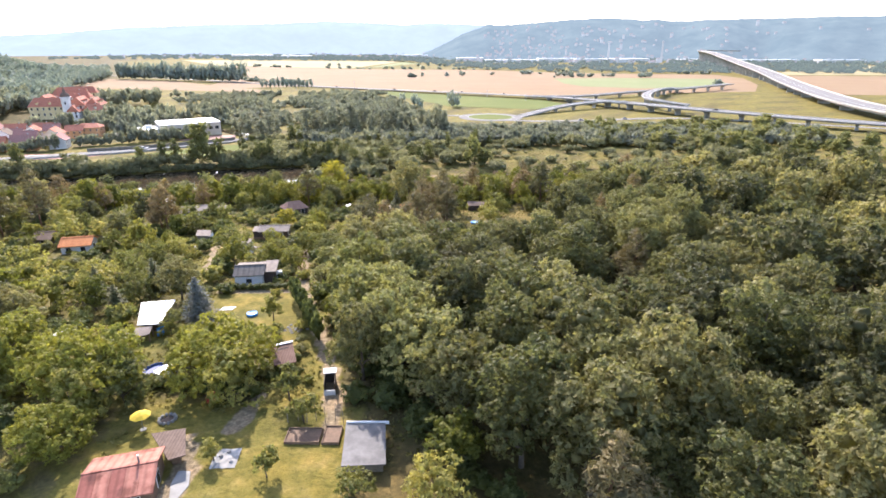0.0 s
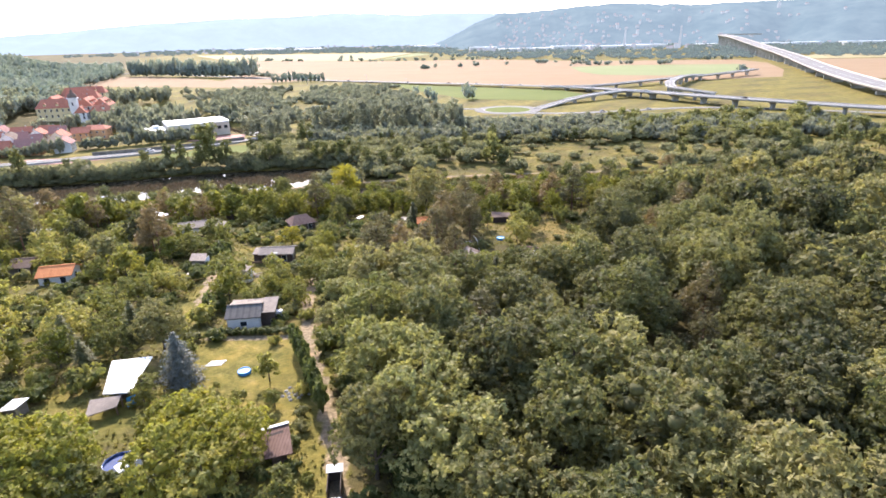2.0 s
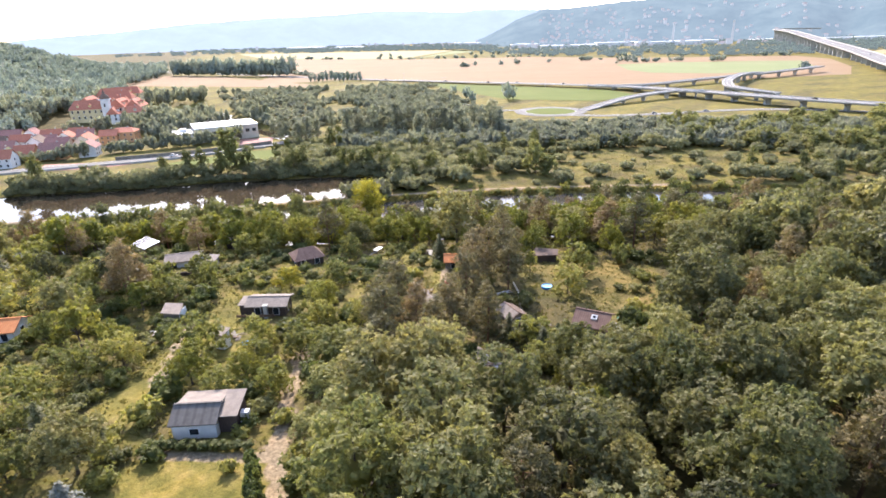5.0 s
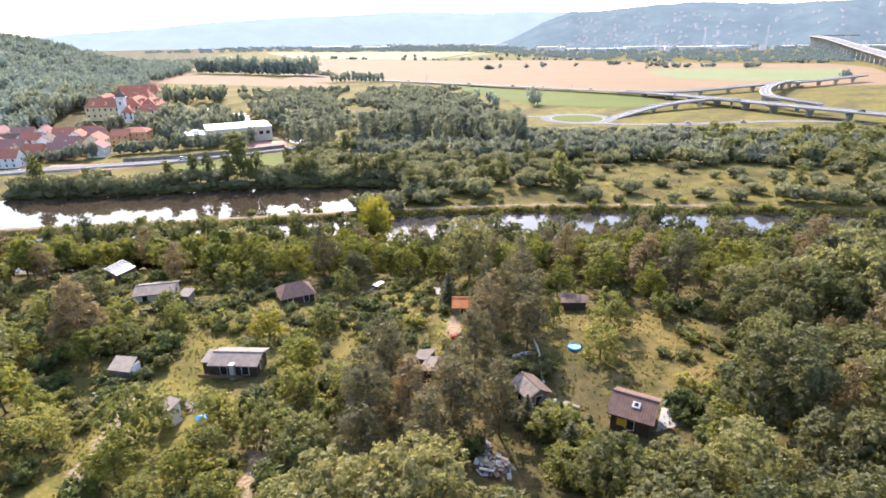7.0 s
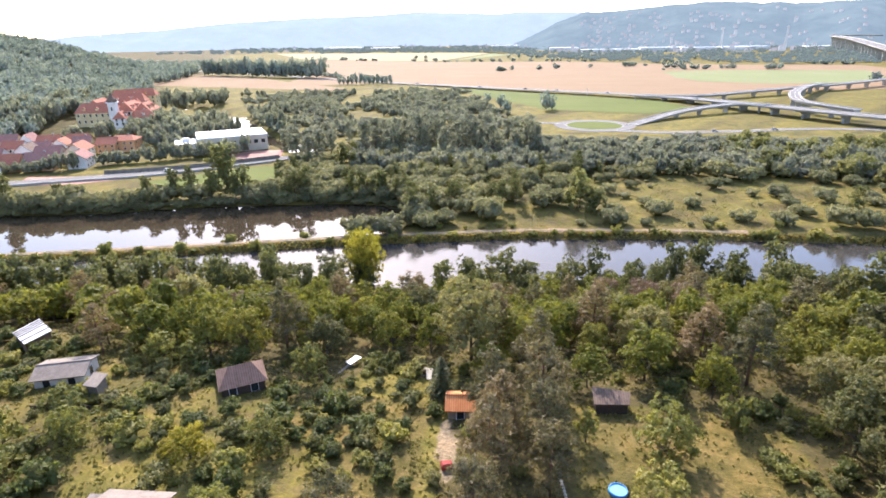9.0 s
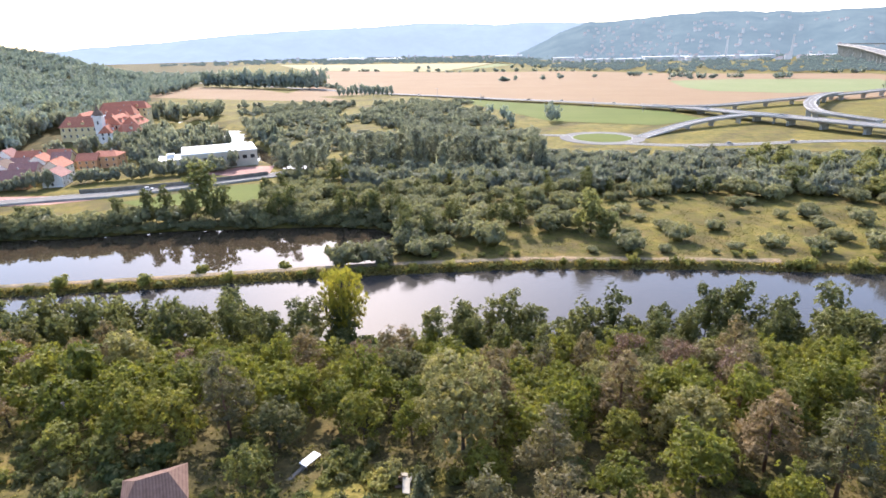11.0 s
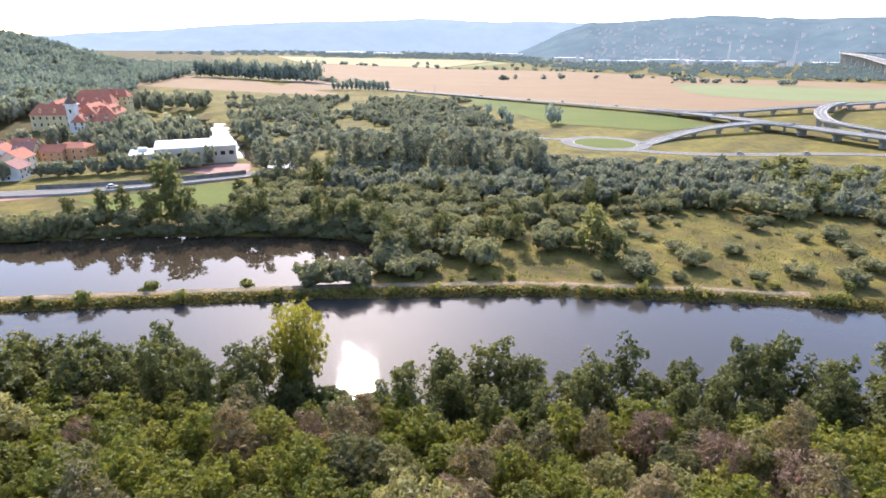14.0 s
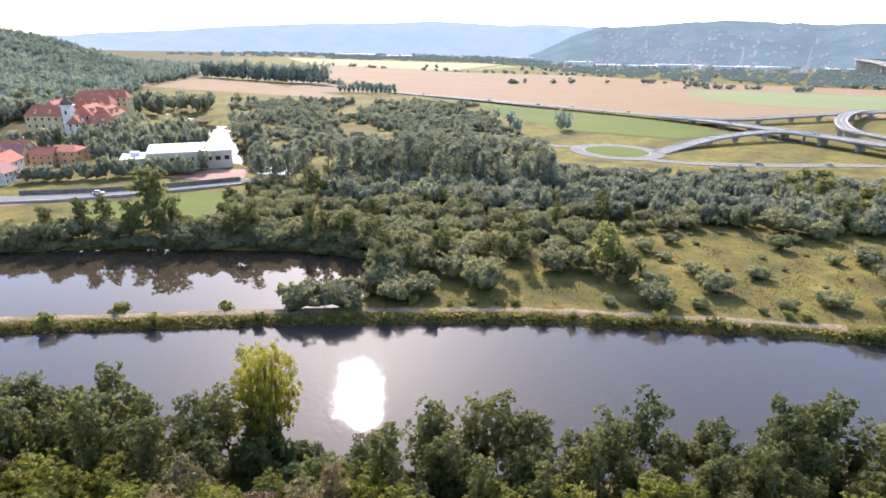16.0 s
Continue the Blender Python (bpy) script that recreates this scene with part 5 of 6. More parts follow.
def road(name, points, width, label, step=14):
    line = smooth_line(points, step)
    ob = thing(name, label, "road", Matrix(), kind="structure")
    part("carriageway", ribbon(line, -width / 2, width / 2, 0.1, 0.5), ASPHALT, ob)
    for off in (-width / 2 + 0.35, width / 2 - 0.35):
        part("road_line", ribbon(line, off - 0.08, off + 0.08, 0.16, 0.03), WHITE_LINE, ob)
    return ob


def viaduct(name, points, width, label, every=32, depth=0.9, pier=1.5, step=12, wall_height=0.45):
    """A raised road: deck, side beams, parapets with rails and a row of piers."""
    line = smooth_line(points, step)
    ob = thing(name, label, "bridge", Matrix(), kind="structure")
    part("deck", ribbon(line, -width / 2, width / 2, 0, 0.4), DECK, ob)
    part("beam", ribbon(line, -width * 0.3, width * 0.3, -0.42, depth), CONCRETE, ob)
    part("carriageway", ribbon(line, -width / 2 + 0.7, width / 2 - 0.7, 0.08, 0.05), ASPHALT, ob)
    for off in (-width / 2, width / 2 - 0.35):
        part("parapet", ribbon(line, off, off + 0.35, wall_height, wall_height + 0.5), DECK, ob)
    for off in (-width / 2 + 1.2, width / 2 - 1.4, -0.1):
        part("road_line", ribbon(line, off, off + 0.2, 0.13, 0.03), WHITE_LINE, ob)
    run, last = 0.0, line[0]
    for q, r in zip(line, line[1:]):
        run += (r - q).length
        base = float(ground_height(r.x, r.y))
        if run > every and r.z - depth - base > 2.2 and r.y < 2250:
            run = 0.0
            h = r.z - 0.6 - depth - base
            d = (r - q).to_2d().normalized()
            turn = math.degrees(math.atan2(d.x, -d.y)) - 90
            s = Shape()
            w = width * 0.2
            s.add([(-w, -pier / 2, -1), (w, -pier / 2, -1), (w, pier / 2, -1), (-w, pier / 2, -1), (-w, -pier / 2, h * 0.7), (w, -pier / 2, h * 0.7), (w, pier / 2, h * 0.7), (-w, pier / 2, h * 0.7), (-width * 0.36, -pier / 2, h), (width * 0.36, -pier / 2, h), (width * 0.36, pier / 2, h), (-width * 0.36, pier / 2, h)],
                  [(3, 2, 1, 0), (8, 9, 10, 11)] + [q_ for k in (0, 4) for q_ in ((k, k + 1, k + 5, k + 4), (k + 1, k + 2, k + 6, k + 5), (k + 2, k + 3, k + 7, k + 6), (k + 3, k, k + 4, k + 7))])
            part("pier", s, CONCRETE, ob, place=pose(r.x, r.y, base, 0, 0, turn + 90))
    return ob


road("road_main", ((-900, 1330, 3.9), (-560, 1130, 3.9), (-211, 888, 4.4), (-107, 822, 5.0), (-37, 774, 5.6), (50, 721, 6.2), (112, 680, 6.6)), 14, "grey dual road crossing the plain between fields")
viaduct("viaduct_main", ((108, 683, 6.6), (140, 650, 7.4), (168, 600, 8.8), (190, 560, 9.8), (219, 515, 10.2), (265, 462, 10.0), (313, 416, 9.6), (420, 330, 9.5), (640, 200, 9.5)), 18, "pale concrete viaduct of the interchange on stout piers", 20, 0.9, 1.8)
viaduct("viaduct_ramp", ((72, 498, 3.8), (90, 520, 5.2), (112, 541, 7.6), (140, 562, 9.2), (166, 576, 9.8), (190, 566, 9.9)), 9, "curved slip road rising from the roundabout to the viaduct", 22, 1.2, 1.2, 8)
viaduct("viaduct_back", ((112, 672, 6.8), (164, 664, 8.0), (222, 697, 9.0), (276, 732, 9.4), (341, 774, 9.8), (430, 840, 11)), 10, "slender raised slip road behind the main viaduct", 36, 1.1, 1.1)
viaduct("viaduct_loop", ((330, 790, 9), (282, 722, 12), (246, 660, 13), (224, 612, 13.2), (214, 570, 12.6), (232, 528, 11.2)), 9, "pale curved loop ramp crossing over the viaduct", 30, 1.3, 1.3, 8)
road("road_lower", ((58, 474, 3.6), (80, 468, 3.6), (123, 472, 3.6), (196, 488, 3.6), (260, 470, 3.6), (420, 380, 3.6)), 8, "grey service road under the viaduct", 12)
road("road_exit", ((26, 506, 3.6), (0, 508, 3.6), (-30, 514, 3.6), (-60, 540, 3.6)), 7, "narrow road leading off the roundabout", 8)
viaduct("motorway_bridge", ((395, 250, 11), (380, 420, 11), (403, 556, 11.6), (487, 785, 14.5), (605, 1070, 19), (720, 1400, 28), (850, 1790, 41), (930, 2030, 45), (1005, 2230, 47), (1100, 2370, 47), (1260, 2450, 45)), 29, "long white motorway bridge sweeping up to the hills", 42, 2.6, 3.4, 40, 1.3)
roundabout = thing("roundabout", "pale asphalt roundabout ring with a grassy island", "roundabout", pose(46, 496, PLAIN), kind="structure")
part("ring", Shape().lathe(((28, 0.0), (28, 0.22), (20, 0.22), (20, 0.0)), 56), ASPHALT, roundabout)
part("kerb", Shape().lathe(((20, 0.0), (20, 0.34), (19.5, 0.34), (19.5, 0.2)), 56), CONCRETE, roundabout)
part("island", Shape().lathe(((19.5, 0.24), (10, 0.7), (0.05, 0.9)), 56), GRASS_FIELD, roundabout)


def car(x, y, z, turn, paint, label):
    ob = thing("car", label, "car", pose(x, y, z, 0, 0, turn), "cars on the roads")
    body = Shape().add([(-2.1, s * 0.85, h) for s in (-1, 1) for h in (0.35, 0.8)] + [(2.1, s * 0.85, h) for s in (-1, 1) for h in (0.35, 0.7)], [(0, 1, 3, 2), (4, 6, 7, 5), (0, 4, 5, 1), (2, 3, 7, 6), (1, 5, 7, 3), (0, 2, 6, 4)])
    part("body", body, paint, ob)
    part("roof", Shape().add([(-1.9, -0.78, 0.8), (1.0, -0.78, 0.8), (1.0, 0.78, 0.8), (-1.9, 0.78, 0.8), (-1.4, -0.65, 1.4), (0.3, -0.65, 1.4), (0.3, 0.65, 1.4), (-1.4, 0.65, 1.4)], [(0, 1, 5, 4), (1, 2, 6, 5), (2, 3, 7, 6), (3, 0, 4, 7)]), GLASS, ob, "dark glazed cabin")
    part("roof_panel", Shape().box(-1.42, 0.32, -0.66, 0.66, 1.4, 1.45, 0.02), paint, ob)
    for a in (-1.3, 1.3):
        for b in (-0.8, 0.8):
            part("wheel", Shape().tube((a, b - 0.1, 0.33), (a, b + 0.1, 0.33), 0.33, 0.33, 12), GLASS, ob)
    return ob


def traffic():
    rng = random.Random(3)
    for x, y, z, turn in ((-150, 849, 5.0, 146), (-60, 787, 5.7, 147), (-5, 752, 6.1, 148), (30, 735, 6.3, 148), (80, 700, 6.7, 146), (150, 630, 8.2, 118), (185, 566, 10.0, 116), (240, 488, 10.3, 132), (120, 472, 3.8, 5), (160, 481, 3.8, 12), (-176, 332, 4.2, 33), (490, 790, 14.8, 68), (600, 1060, 19.2, 67), (560, 960, 17.5, 67)):
        paint = rng.choice((WHITE_PAINT, STEEL, DARK_WOOD, WHITE_PAINT))
        car(x, y, z, turn, paint, {"white_paint": "white car on the road", "galvanised_steel": "silver grey car on the road"}.get(paint.name, "dark car on the road"))


traffic()
for x, y, h in ((-115, 790, 13), (-198, 800, 12), (-60, 762, 9), (60, 700, 8), (100, 650, 8)):
    pole = thing("lamp_mast", "thin grey lamp mast beside the main road", "street lamp", pose(x, y, PLAIN), "masts along the road")
    part("pole", Shape().tube((0, 0, 0), (0, 0, h), 0.22, 0.12, 8), STEEL, pole)
    part("arm", Shape().tube((-1.8, 0, h - 0.1), (1.8, 0, h - 0.1), 0.09, 0.09, 6), STEEL, pole)
    part("lamp_head", Shape().box(-2.3, -1.5, -0.2, 0.2, h - 0.2, h, 0.05), STEEL, pole)


# ---- buildings ----
def house(name, label, x, y, turn, length, depth, eave, rise, wall, roof, windows=(3, 1), storeys=1, chimney=True, hip=0.0, overhang=0.4, group="", sink=0.6, z=None, door=True, category="house", win=(0.9, 1.2)):
    """A house with a ridge along its length: walls with gables, two thick roof slopes, ridge, windows with frames, a door, a chimney."""
    base = (float(ground_height(x, y)) if z is None else z)
    ob = thing(name, label, category, pose(x, y, base, 0, 0, turn), group)
    L, D = length / 2, depth / 2
    in_hip = hip * L
    walls = Shape().add([(-L, -D, -sink), (L, -D, -sink), (L, D, -sink), (-L, D, -sink), (-L, -D, eave), (L, -D, eave), (L, D, eave), (-L, D, eave), (-L + in_hip, 0, eave + rise), (L - in_hip, 0, eave + rise)],
                        [(3, 2, 1, 0), (0, 1, 5, 4), (1, 2, 6, 9, 5) if not hip else (1, 2, 6, 5), (2, 3, 7, 6), (3, 0, 4, 8, 7) if not hip else (3, 0, 4, 7)])
    part("wall", walls, wall, ob)
    o, drop = overhang, overhang * rise / D
    e, t = eave - drop + 0.12, eave + rise + 0.12
    if hip:
        r = Shape().add([(-L - o, -D - o, e), (L + o, -D - o, e), (L + o, D + o, e), (-L - o, D + o, e), (-L + in_hip, 0, t), (L - in_hip, 0, t)], [(0, 1, 5, 4), (2, 3, 4, 5), (1, 2, 5), (3, 0, 4), (3, 2, 1, 0)])
        part("roof", r, roof, ob)
    else:
        part("roof", Shape().slab([(-L - o, -D - o, e), (L + o, -D - o, e), (L + o, 0, t), (-L - o, 0, t)], 0.14).slab([(-L - o, 0, t), (L + o, 0, t), (L + o, D + o, e), (-L - o, D + o, e)], 0.14), roof, ob)
        part("ridge", Shape().box(-L - o, L + o, -0.14, 0.14, t - 0.04, t + 0.07, 0.03), roof, ob)
    w, h = win
    level = (eave - 0.3) / storeys
    for s in range(storeys):
        zc = s * level + level * 0.58
        for side, count, reach in ((-1, windows[0], L), (1, windows[0], L)):
            for i in range(count):
                xc = -reach + 2 * reach * (i + 0.5) / count
                f = part("window_frame", Shape().box(xc - w / 2 - 0.08, xc + w / 2 + 0.08, side * D - 0.05, side * D + 0.05, zc - h / 2 - 0.08, zc + h / 2 + 0.08), WHITE_PAINT, ob)
                part("pane", Shape().box(xc - w / 2, xc + w / 2, side * D - 0.065, side * D + 0.065, zc - h / 2, zc + h / 2), GLASS, f)
        for side in (-1, 1):
            for i in range(windows[1]):
                yc = -D + 2 * D * (i + 0.5) / windows[1]
                f = part("window_frame", Shape().box(side * L - 0.05, side * L + 0.05, yc - w / 2 - 0.08, yc + w / 2 + 0.08, zc - h / 2 - 0.08, zc + h / 2 + 0.08), WHITE_PAINT, ob)
                part("pane", Shape().box(side * L - 0.065, side * L + 0.065, yc - w / 2, yc + w / 2, zc - h / 2, zc + h / 2), GLASS, f)
    if chimney:
        c = part("chimney", Shape().box(L * 0.35 - 0.3, L * 0.35 + 0.3, 0.15, 0.75, eave, eave + rise + 0.75), CONCRETE, ob)
        part("chimney_cap", Shape().box(L * 0.35 - 0.38, L * 0.35 + 0.38, 0.07, 0.83, eave + rise + 0.75, eave + rise + 0.87), CONCRETE, c)
    return ob


def lean_roof(name, label, corners, thick, roof, wall, category="shed", legs=False, ground=None, inset=0.25, boards=0):
    """A simple shed under one flat or sloping sheet; corners of the sheet anticlockwise from above, in the place's own metres."""
    cx, cy = sum(c[0] for c in corners) / 4, sum(c[1] for c in corners) / 4
    base = float(ground_height(cx, cy)) if ground is None else ground
    ob = thing(name, label, category, pose(cx, cy, base))
    top = [(x - cx, y - cy, z - base) for x, y, z in corners]
    part("roof", Shape().slab(top, thick), roof, ob)
    if legs:
        for x, y, z in top:
            part("post", Shape().box(x * 0.93 - 0.07, x * 0.93 + 0.07, y * 0.93 - 0.07, y * 0.93 + 0.07, -0.3, z - thick), wall, ob)
    else:
        k = 1 - inset / max(abs(top[0][0]), 0.5)
        low = [(x * k, y * k, -0.6) for x, y, z in top]
        up = [(x * k, y * k, z - thick - 0.004) for x, y, z in top]
        part("wall", Shape().add(low + up, [(3, 2, 1, 0), (4, 5, 6, 7), (0, 1, 5, 4), (1, 2, 6, 5), (2, 3, 7, 6), (3, 0, 4, 7)]), wall, ob)
    for i in range(boards):
        a = (i + 0.5) / boards
        p, q = Vector(top[0]).lerp(Vector(top[1]), a), Vector(top[3]).lerp(Vector(top[2]), a)
        part("seam", Shape().tube(p + Vector((0, 0, 0.02)), q + Vector((0, 0, 0.02)), 0.03, 0.03, 5), roof, ob)
    return ob


# white cottage with a grey roof, behind a low hedge
cottage = house("cottage", "small white cottage with a dark grey pitched roof", -32.6, 88.6, 8, 4.6, 4.2, 2.0, 0.95, PLASTER_WHITE, GREY_FELT, (1, 0), 1, False, overhang=0.25, z=23.9, win=(0.9, 0.7))
part("annex_wall", Shape().box(2.3, 4.2, -1.2, 2.3, -0.8, 2.0), DARK_WOOD, cottage, "dark open porch of the cottage")
part("annex_roof", Shape().slab([(2.35, -1.5, 2.25), (4.5, -1.5, 2.25), (4.5, 2.7, 2.75), (2.35, 2.7, 2.75)], 0.1), GREY_WAVE, cottage, "pale corrugated roof of the annex")
part("back_roof", Shape().slab([(-2.4, 0.2, 2.9), (2.4, 0.2, 2.9), (2.4, 3.4, 2.3), (-2.4, 3.4, 2.3)], 0.1), GREY_WAVE, cottage, "pale roof slope at the back")
part("white_panel", Shape().box(4.3, 5.2, -0.2, 0.6, 0.2, 1.6, 0.04), WHITE_PAINT, cottage)

# long canopy house with a white roof
white_house = lean_roof("canopy_house", "long garden house under a bright white sheet roof", [(-40.9, 66.9, 26.95), (-38.0, 67.2, 26.95), (-38.8, 74.0, 27.35), (-43.3, 73.0, 27.35)], 0.14, WHITE_SHEET, DARK_WOOD, "garden house", boards=7)
lean_roof("open_shed", "grey-roofed open shed beside the white garden house", [(-41.0, 63.6, 26.4), (-38.6, 65.4, 26.4), (-38.9, 67.0, 26.75), (-41.9, 66.1, 26.75)], 0.08, GREY_WAVE, BROWN_WOOD, legs=True)
single("blue_tarpaulin", Shape().add([(0, 0, 0), (0.9, 0.2, 0.1), (1.0, 0.25, 1.5), (0.1, 0.0, 1.4), (0.5, 0.2, 0.9), (0.45, -0.1, 0.4)], [(0, 1, 5), (1, 2, 4, 5), (2, 3, 4), (3, 0, 5, 4)]), BLUE_PLASTIC, "blue tarpaulin hanging at the open shed", "tarpaulin", on_ground(-38.3, 66.6, 20))
# dark shed under the walnut
lean_roof("tool_shed", "dark timber shed with a dull red-brown roof", [(-19.4, 56.3, 27.2), (-17.0, 57.1, 27.2), (-18.3, 60.7, 27.9), (-20.7, 59.5, 27.9)], 0.12, PURPLE_TILE, DARK_WOOD)
single("roof_board", Shape().box(-1.4, 1.4, -0.16, 0.16, 0, 0.08, 0.02), WHITE_PAINT, "pale board along the shed roof edge", "board", pose(-19.5, 60.0, 27.93, 6, 0, 25))
# narrow white-topped bin
bin_box = thing("compost_bin", "narrow dark compost bin with a white lid board", "compost bin", on_ground(-12.5, 54.0, 8))
part("side", Shape().box(-0.62, -0.55, -1.5, 1.3, -0.3, 1.5), DARK_WOOD, bin_box)
part("side", Shape().box(0.55, 0.62, -1.5, 1.3, -0.3, 1.5), DARK_WOOD, bin_box)
part("back", Shape().box(-0.55, 0.55, 1.22, 1.3, -0.3, 1.5), DARK_WOOD, bin_box)
part("front_board", Shape().box(-0.62, 0.62, -1.58, -1.5, -0.3, 0.7), WHITE_PAINT, bin_box)
part("lid", Shape().slab([(-0.75, 0.6, 1.58), (0.75, 0.6, 1.58), (0.75, 1.5, 1.7), (-0.75, 1.5, 1.7)], 0.06), WHITE_PAINT, bin_box, "white lid board")
# grey flat shed
flat_shed = lean_roof("garage", "low shed under patched grey roofing felt", [(-8.9, 39.9, 27.0), (-4.9, 40.1, 27.0), (-5.4, 45.6, 27.3), (-9.3, 45.6, 27.3)], 0.12, OLD_FELT, GREY_WOOD, "shed")
part("edge_board", Shape().box(-2.1, 2.1, 2.72, 2.86, 1.3, 1.62), WHITE_PAINT, flat_shed)
# raised beds
for k, (x, y, w, d) in enumerate(((-10.7, 45.3, 1.7, 2.6), (-13.5, 45.1, 3.4, 2.2))):
    bed = thing("raised_bed", "timber-edged vegetable bed of dry brown soil", "garden bed", on_ground(x, y, 0), "vegetable beds")
    for a, b, c, e in ((-w / 2, w / 2, -d / 2, -d / 2 + 0.08), (-w / 2, w / 2, d / 2 - 0.08, d / 2), (-w / 2, -w / 2 + 0.08, -d / 2 + 0.08, d / 2 - 0.08), (w / 2 - 0.08, w / 2, -d / 2 + 0.08, d / 2 - 0.08)):
        part("board", Shape().box(a, b, c, e, -0.3, 0.35), BROWN_WOOD, bed)
    part("soil", Shape().box(-w / 2 + 0.08, w / 2 - 0.08, -d / 2 + 0.08, d / 2 - 0.08, -0.2, 0.22), BROWN_WOOD, bed, "dry brown soil")
single("concrete_path", Shape().prism(((-0.7, -3.2), (0.5, -3.4), (0.2, -1.6), (0.9, 0.4), (0.6, 2.2), (-0.5, 2.4), (-0.7, 0.8), (-0.3, -1.0)), -0.3, 0.06), CONCRETE, "winding pale concrete path beside the red-roofed cottage", "path", on_ground(-22.8, 37.8, 8))
# white sheet with stones
sheet = thing("ground_sheet", "white plastic sheet spread on the grass, weighed down", "sheet", on_ground(-20.0, 41.8, 4))
grid = [(x, y) for y in range(9) for x in range(9)]
part("cloth", Shape().add([((x / 8 - 0.5) * 2.3 + 0.08 * noise.noise((x, y, 1)), (y / 8 - 0.5) * 2.6 + 0.08 * noise.noise((x, y, 4)), 0.1 + 0.1 * noise.noise((x * 0.6, y * 0.6, 9))) for x, y in grid], [(j * 9 + i, j * 9 + i + 1, j * 9 + i + 10, j * 9 + i + 9) for j in range(8) for i in range(8)]), CONCRETE, sheet)
for a, b in ((-0.5, 0.3), (0.6, -0.5), (0.1, 0.8)):
    part("stone", Shape().lathe(((0.02, 0.3), (0.16, 0.26), (0.2, 0.14), (0.1, 0.02)), 7, a, b), STONE, sheet)
# fire pit
pit = thing("fire_pit", "round fire pit ringed with field stones", "fire pit", on_ground(-28.3, 48.0))
part("ash", Shape().lathe(((0.62, 0.03), (0.3, 0.06), (0.02, 0.05)), 14), DARK_WOOD, pit)
for i in range(12):
    a = i * 0.524
    part("stone", Shape().lathe(((0.02, 0.32), (0.15, 0.27), (0.2, 0.12), (0.14, -0.05)), 7, 0.8 * math.cos(a), 0.8 * math.sin(a)), STONE, pit)
# bean poles by the beds
for i in range(7):
    x, y = -15.6 + 0.95 * i, 47.4 + 0.3 * (i % 2)
    single("bean_pole", Shape().tube((0, 0, -0.3), (0.12 * (i % 3 - 1), 0.05, 2.0 + 0.2 * (i % 2)), 0.04, 0.03, 6), GREY_WOOD, "weathered wooden bean pole by the vegetable beds", "pole", on_ground(x, y), "poles by the beds")
# yellow parasol
parasol = thing("parasol", "open yellow garden parasol", "parasol", on_ground(-30.0, 46.4))
part("pole", Shape().tube((0, 0, 0), (0, 0, 2.1), 0.025, 0.025, 8), STEEL, parasol)
part("canopy", Shape().lathe(((1.0, 1.72), (0.55, 1.95), (0.05, 2.12)), 8), YELLOW_CLOTH, parasol)
part("base", Shape().lathe(((0.3, 0), (0.3, 0.08), (0.05, 0.12)), 14), CONCRETE, parasol)
# red-roofed cottage near the start
red_house = house("garden_cottage", "garden cottage with a rusty red sheet-metal roof", -27.0, 37.6, 16, 5.2, 5.2, 1.9, 0.7, BROWN_WOOD, RUST_ROOF, (2, 1), 1, False, overhang=0.3)
for i in range(5):
    a = -2.8 + 1.12 * i
    part("roof_sheet", Shape().slab([(a + 0.02, -2.94, 1.975), (a + 1.1, -2.94, 1.975), (a + 1.1, -0.2, 2.72), (a + 0.02, -0.2, 2.72)], 0.025), (DARK_RUST, RUST_ROOF, DARK_RUST, RUST_ROOF, RUST_ROOF)[i], red_house)
part("flue", Shape().tube((1.4, 0.2, 2.4), (1.4, 0.2, 3.5), 0.09, 0.09, 8), STEEL, red_house)
lean_roof("side_shed", "brown-roofed lean-to against the red-roofed cottage", [(-24.3, 40.0, 27.7), (-23.0, 40.6, 27.7), (-24.4, 44.0, 28.0), (-27.3, 43.2, 28.0)], 0.1, BROWN_TILE, BROWN_WOOD)
single("red_cover", Shape().lathe(((0.75, 0.0), (0.7, 0.55), (0.35, 0.95), (0.02, 1.0)), 9), RED_CLOTH, "red cloth cover in the shade of the walnut", "cover", on_ground(-25.0, 51.6))
swim = thing("garden_pool", "dark blue frame pool with a pale cover folded back", "pool", on_ground(-33.6, 57.0, 35))
part("wall", Shape().lathe(((1.45, 0.0), (1.52, 0.45), (1.48, 0.85), (1.36, 0.87), (1.32, 0.6)), 28), POOL_DARK, swim, "dark blue pool wall", flat=False)
part("water", Shape().lathe(((1.36, 0.66), (0.01, 0.66)), 28), POOL_DARK, swim, "dark blue water")
part("cover", Shape().add([(-0.2, -1.7, 0.9), (1.7, -0.6, 0.88), (1.8, 0.2, 0.95), (0.7, -0.1, 1.05), (-0.5, -0.6, 1.0), (0.8, -1.6, 0.5), (1.9, -0.9, 0.3)], [(0, 5, 1), (5, 6, 1), (0, 1, 3, 4), (1, 2, 3)]), WHITE_SHEET, swim, "pale folded pool cover")
for i in range(8):
    a = i * 0.785
    part("post", Shape().tube((1.54 * math.cos(a), 1.54 * math.sin(a), -0.2), (1.54 * math.cos(a), 1.54 * math.sin(a), 0.9), 0.035, 0.035, 6), STEEL, swim)


def paddling_pool(x, y, r, label):
    ob = thing("paddling_pool", label, "pool", on_ground(x, y))
    part("wall", Shape().lathe(((r, 0.0), (r + 0.06, 0.2), (r, 0.42), (r - 0.1, 0.44), (r - 0.14, 0.3)), 28), BLUE_PLASTIC, ob, flat=False)
    part("water", Shape().lathe(((r - 0.1, 0.33), (0.01, 0.33)), 28), CYAN_WATER, ob, "light blue water")
    return ob


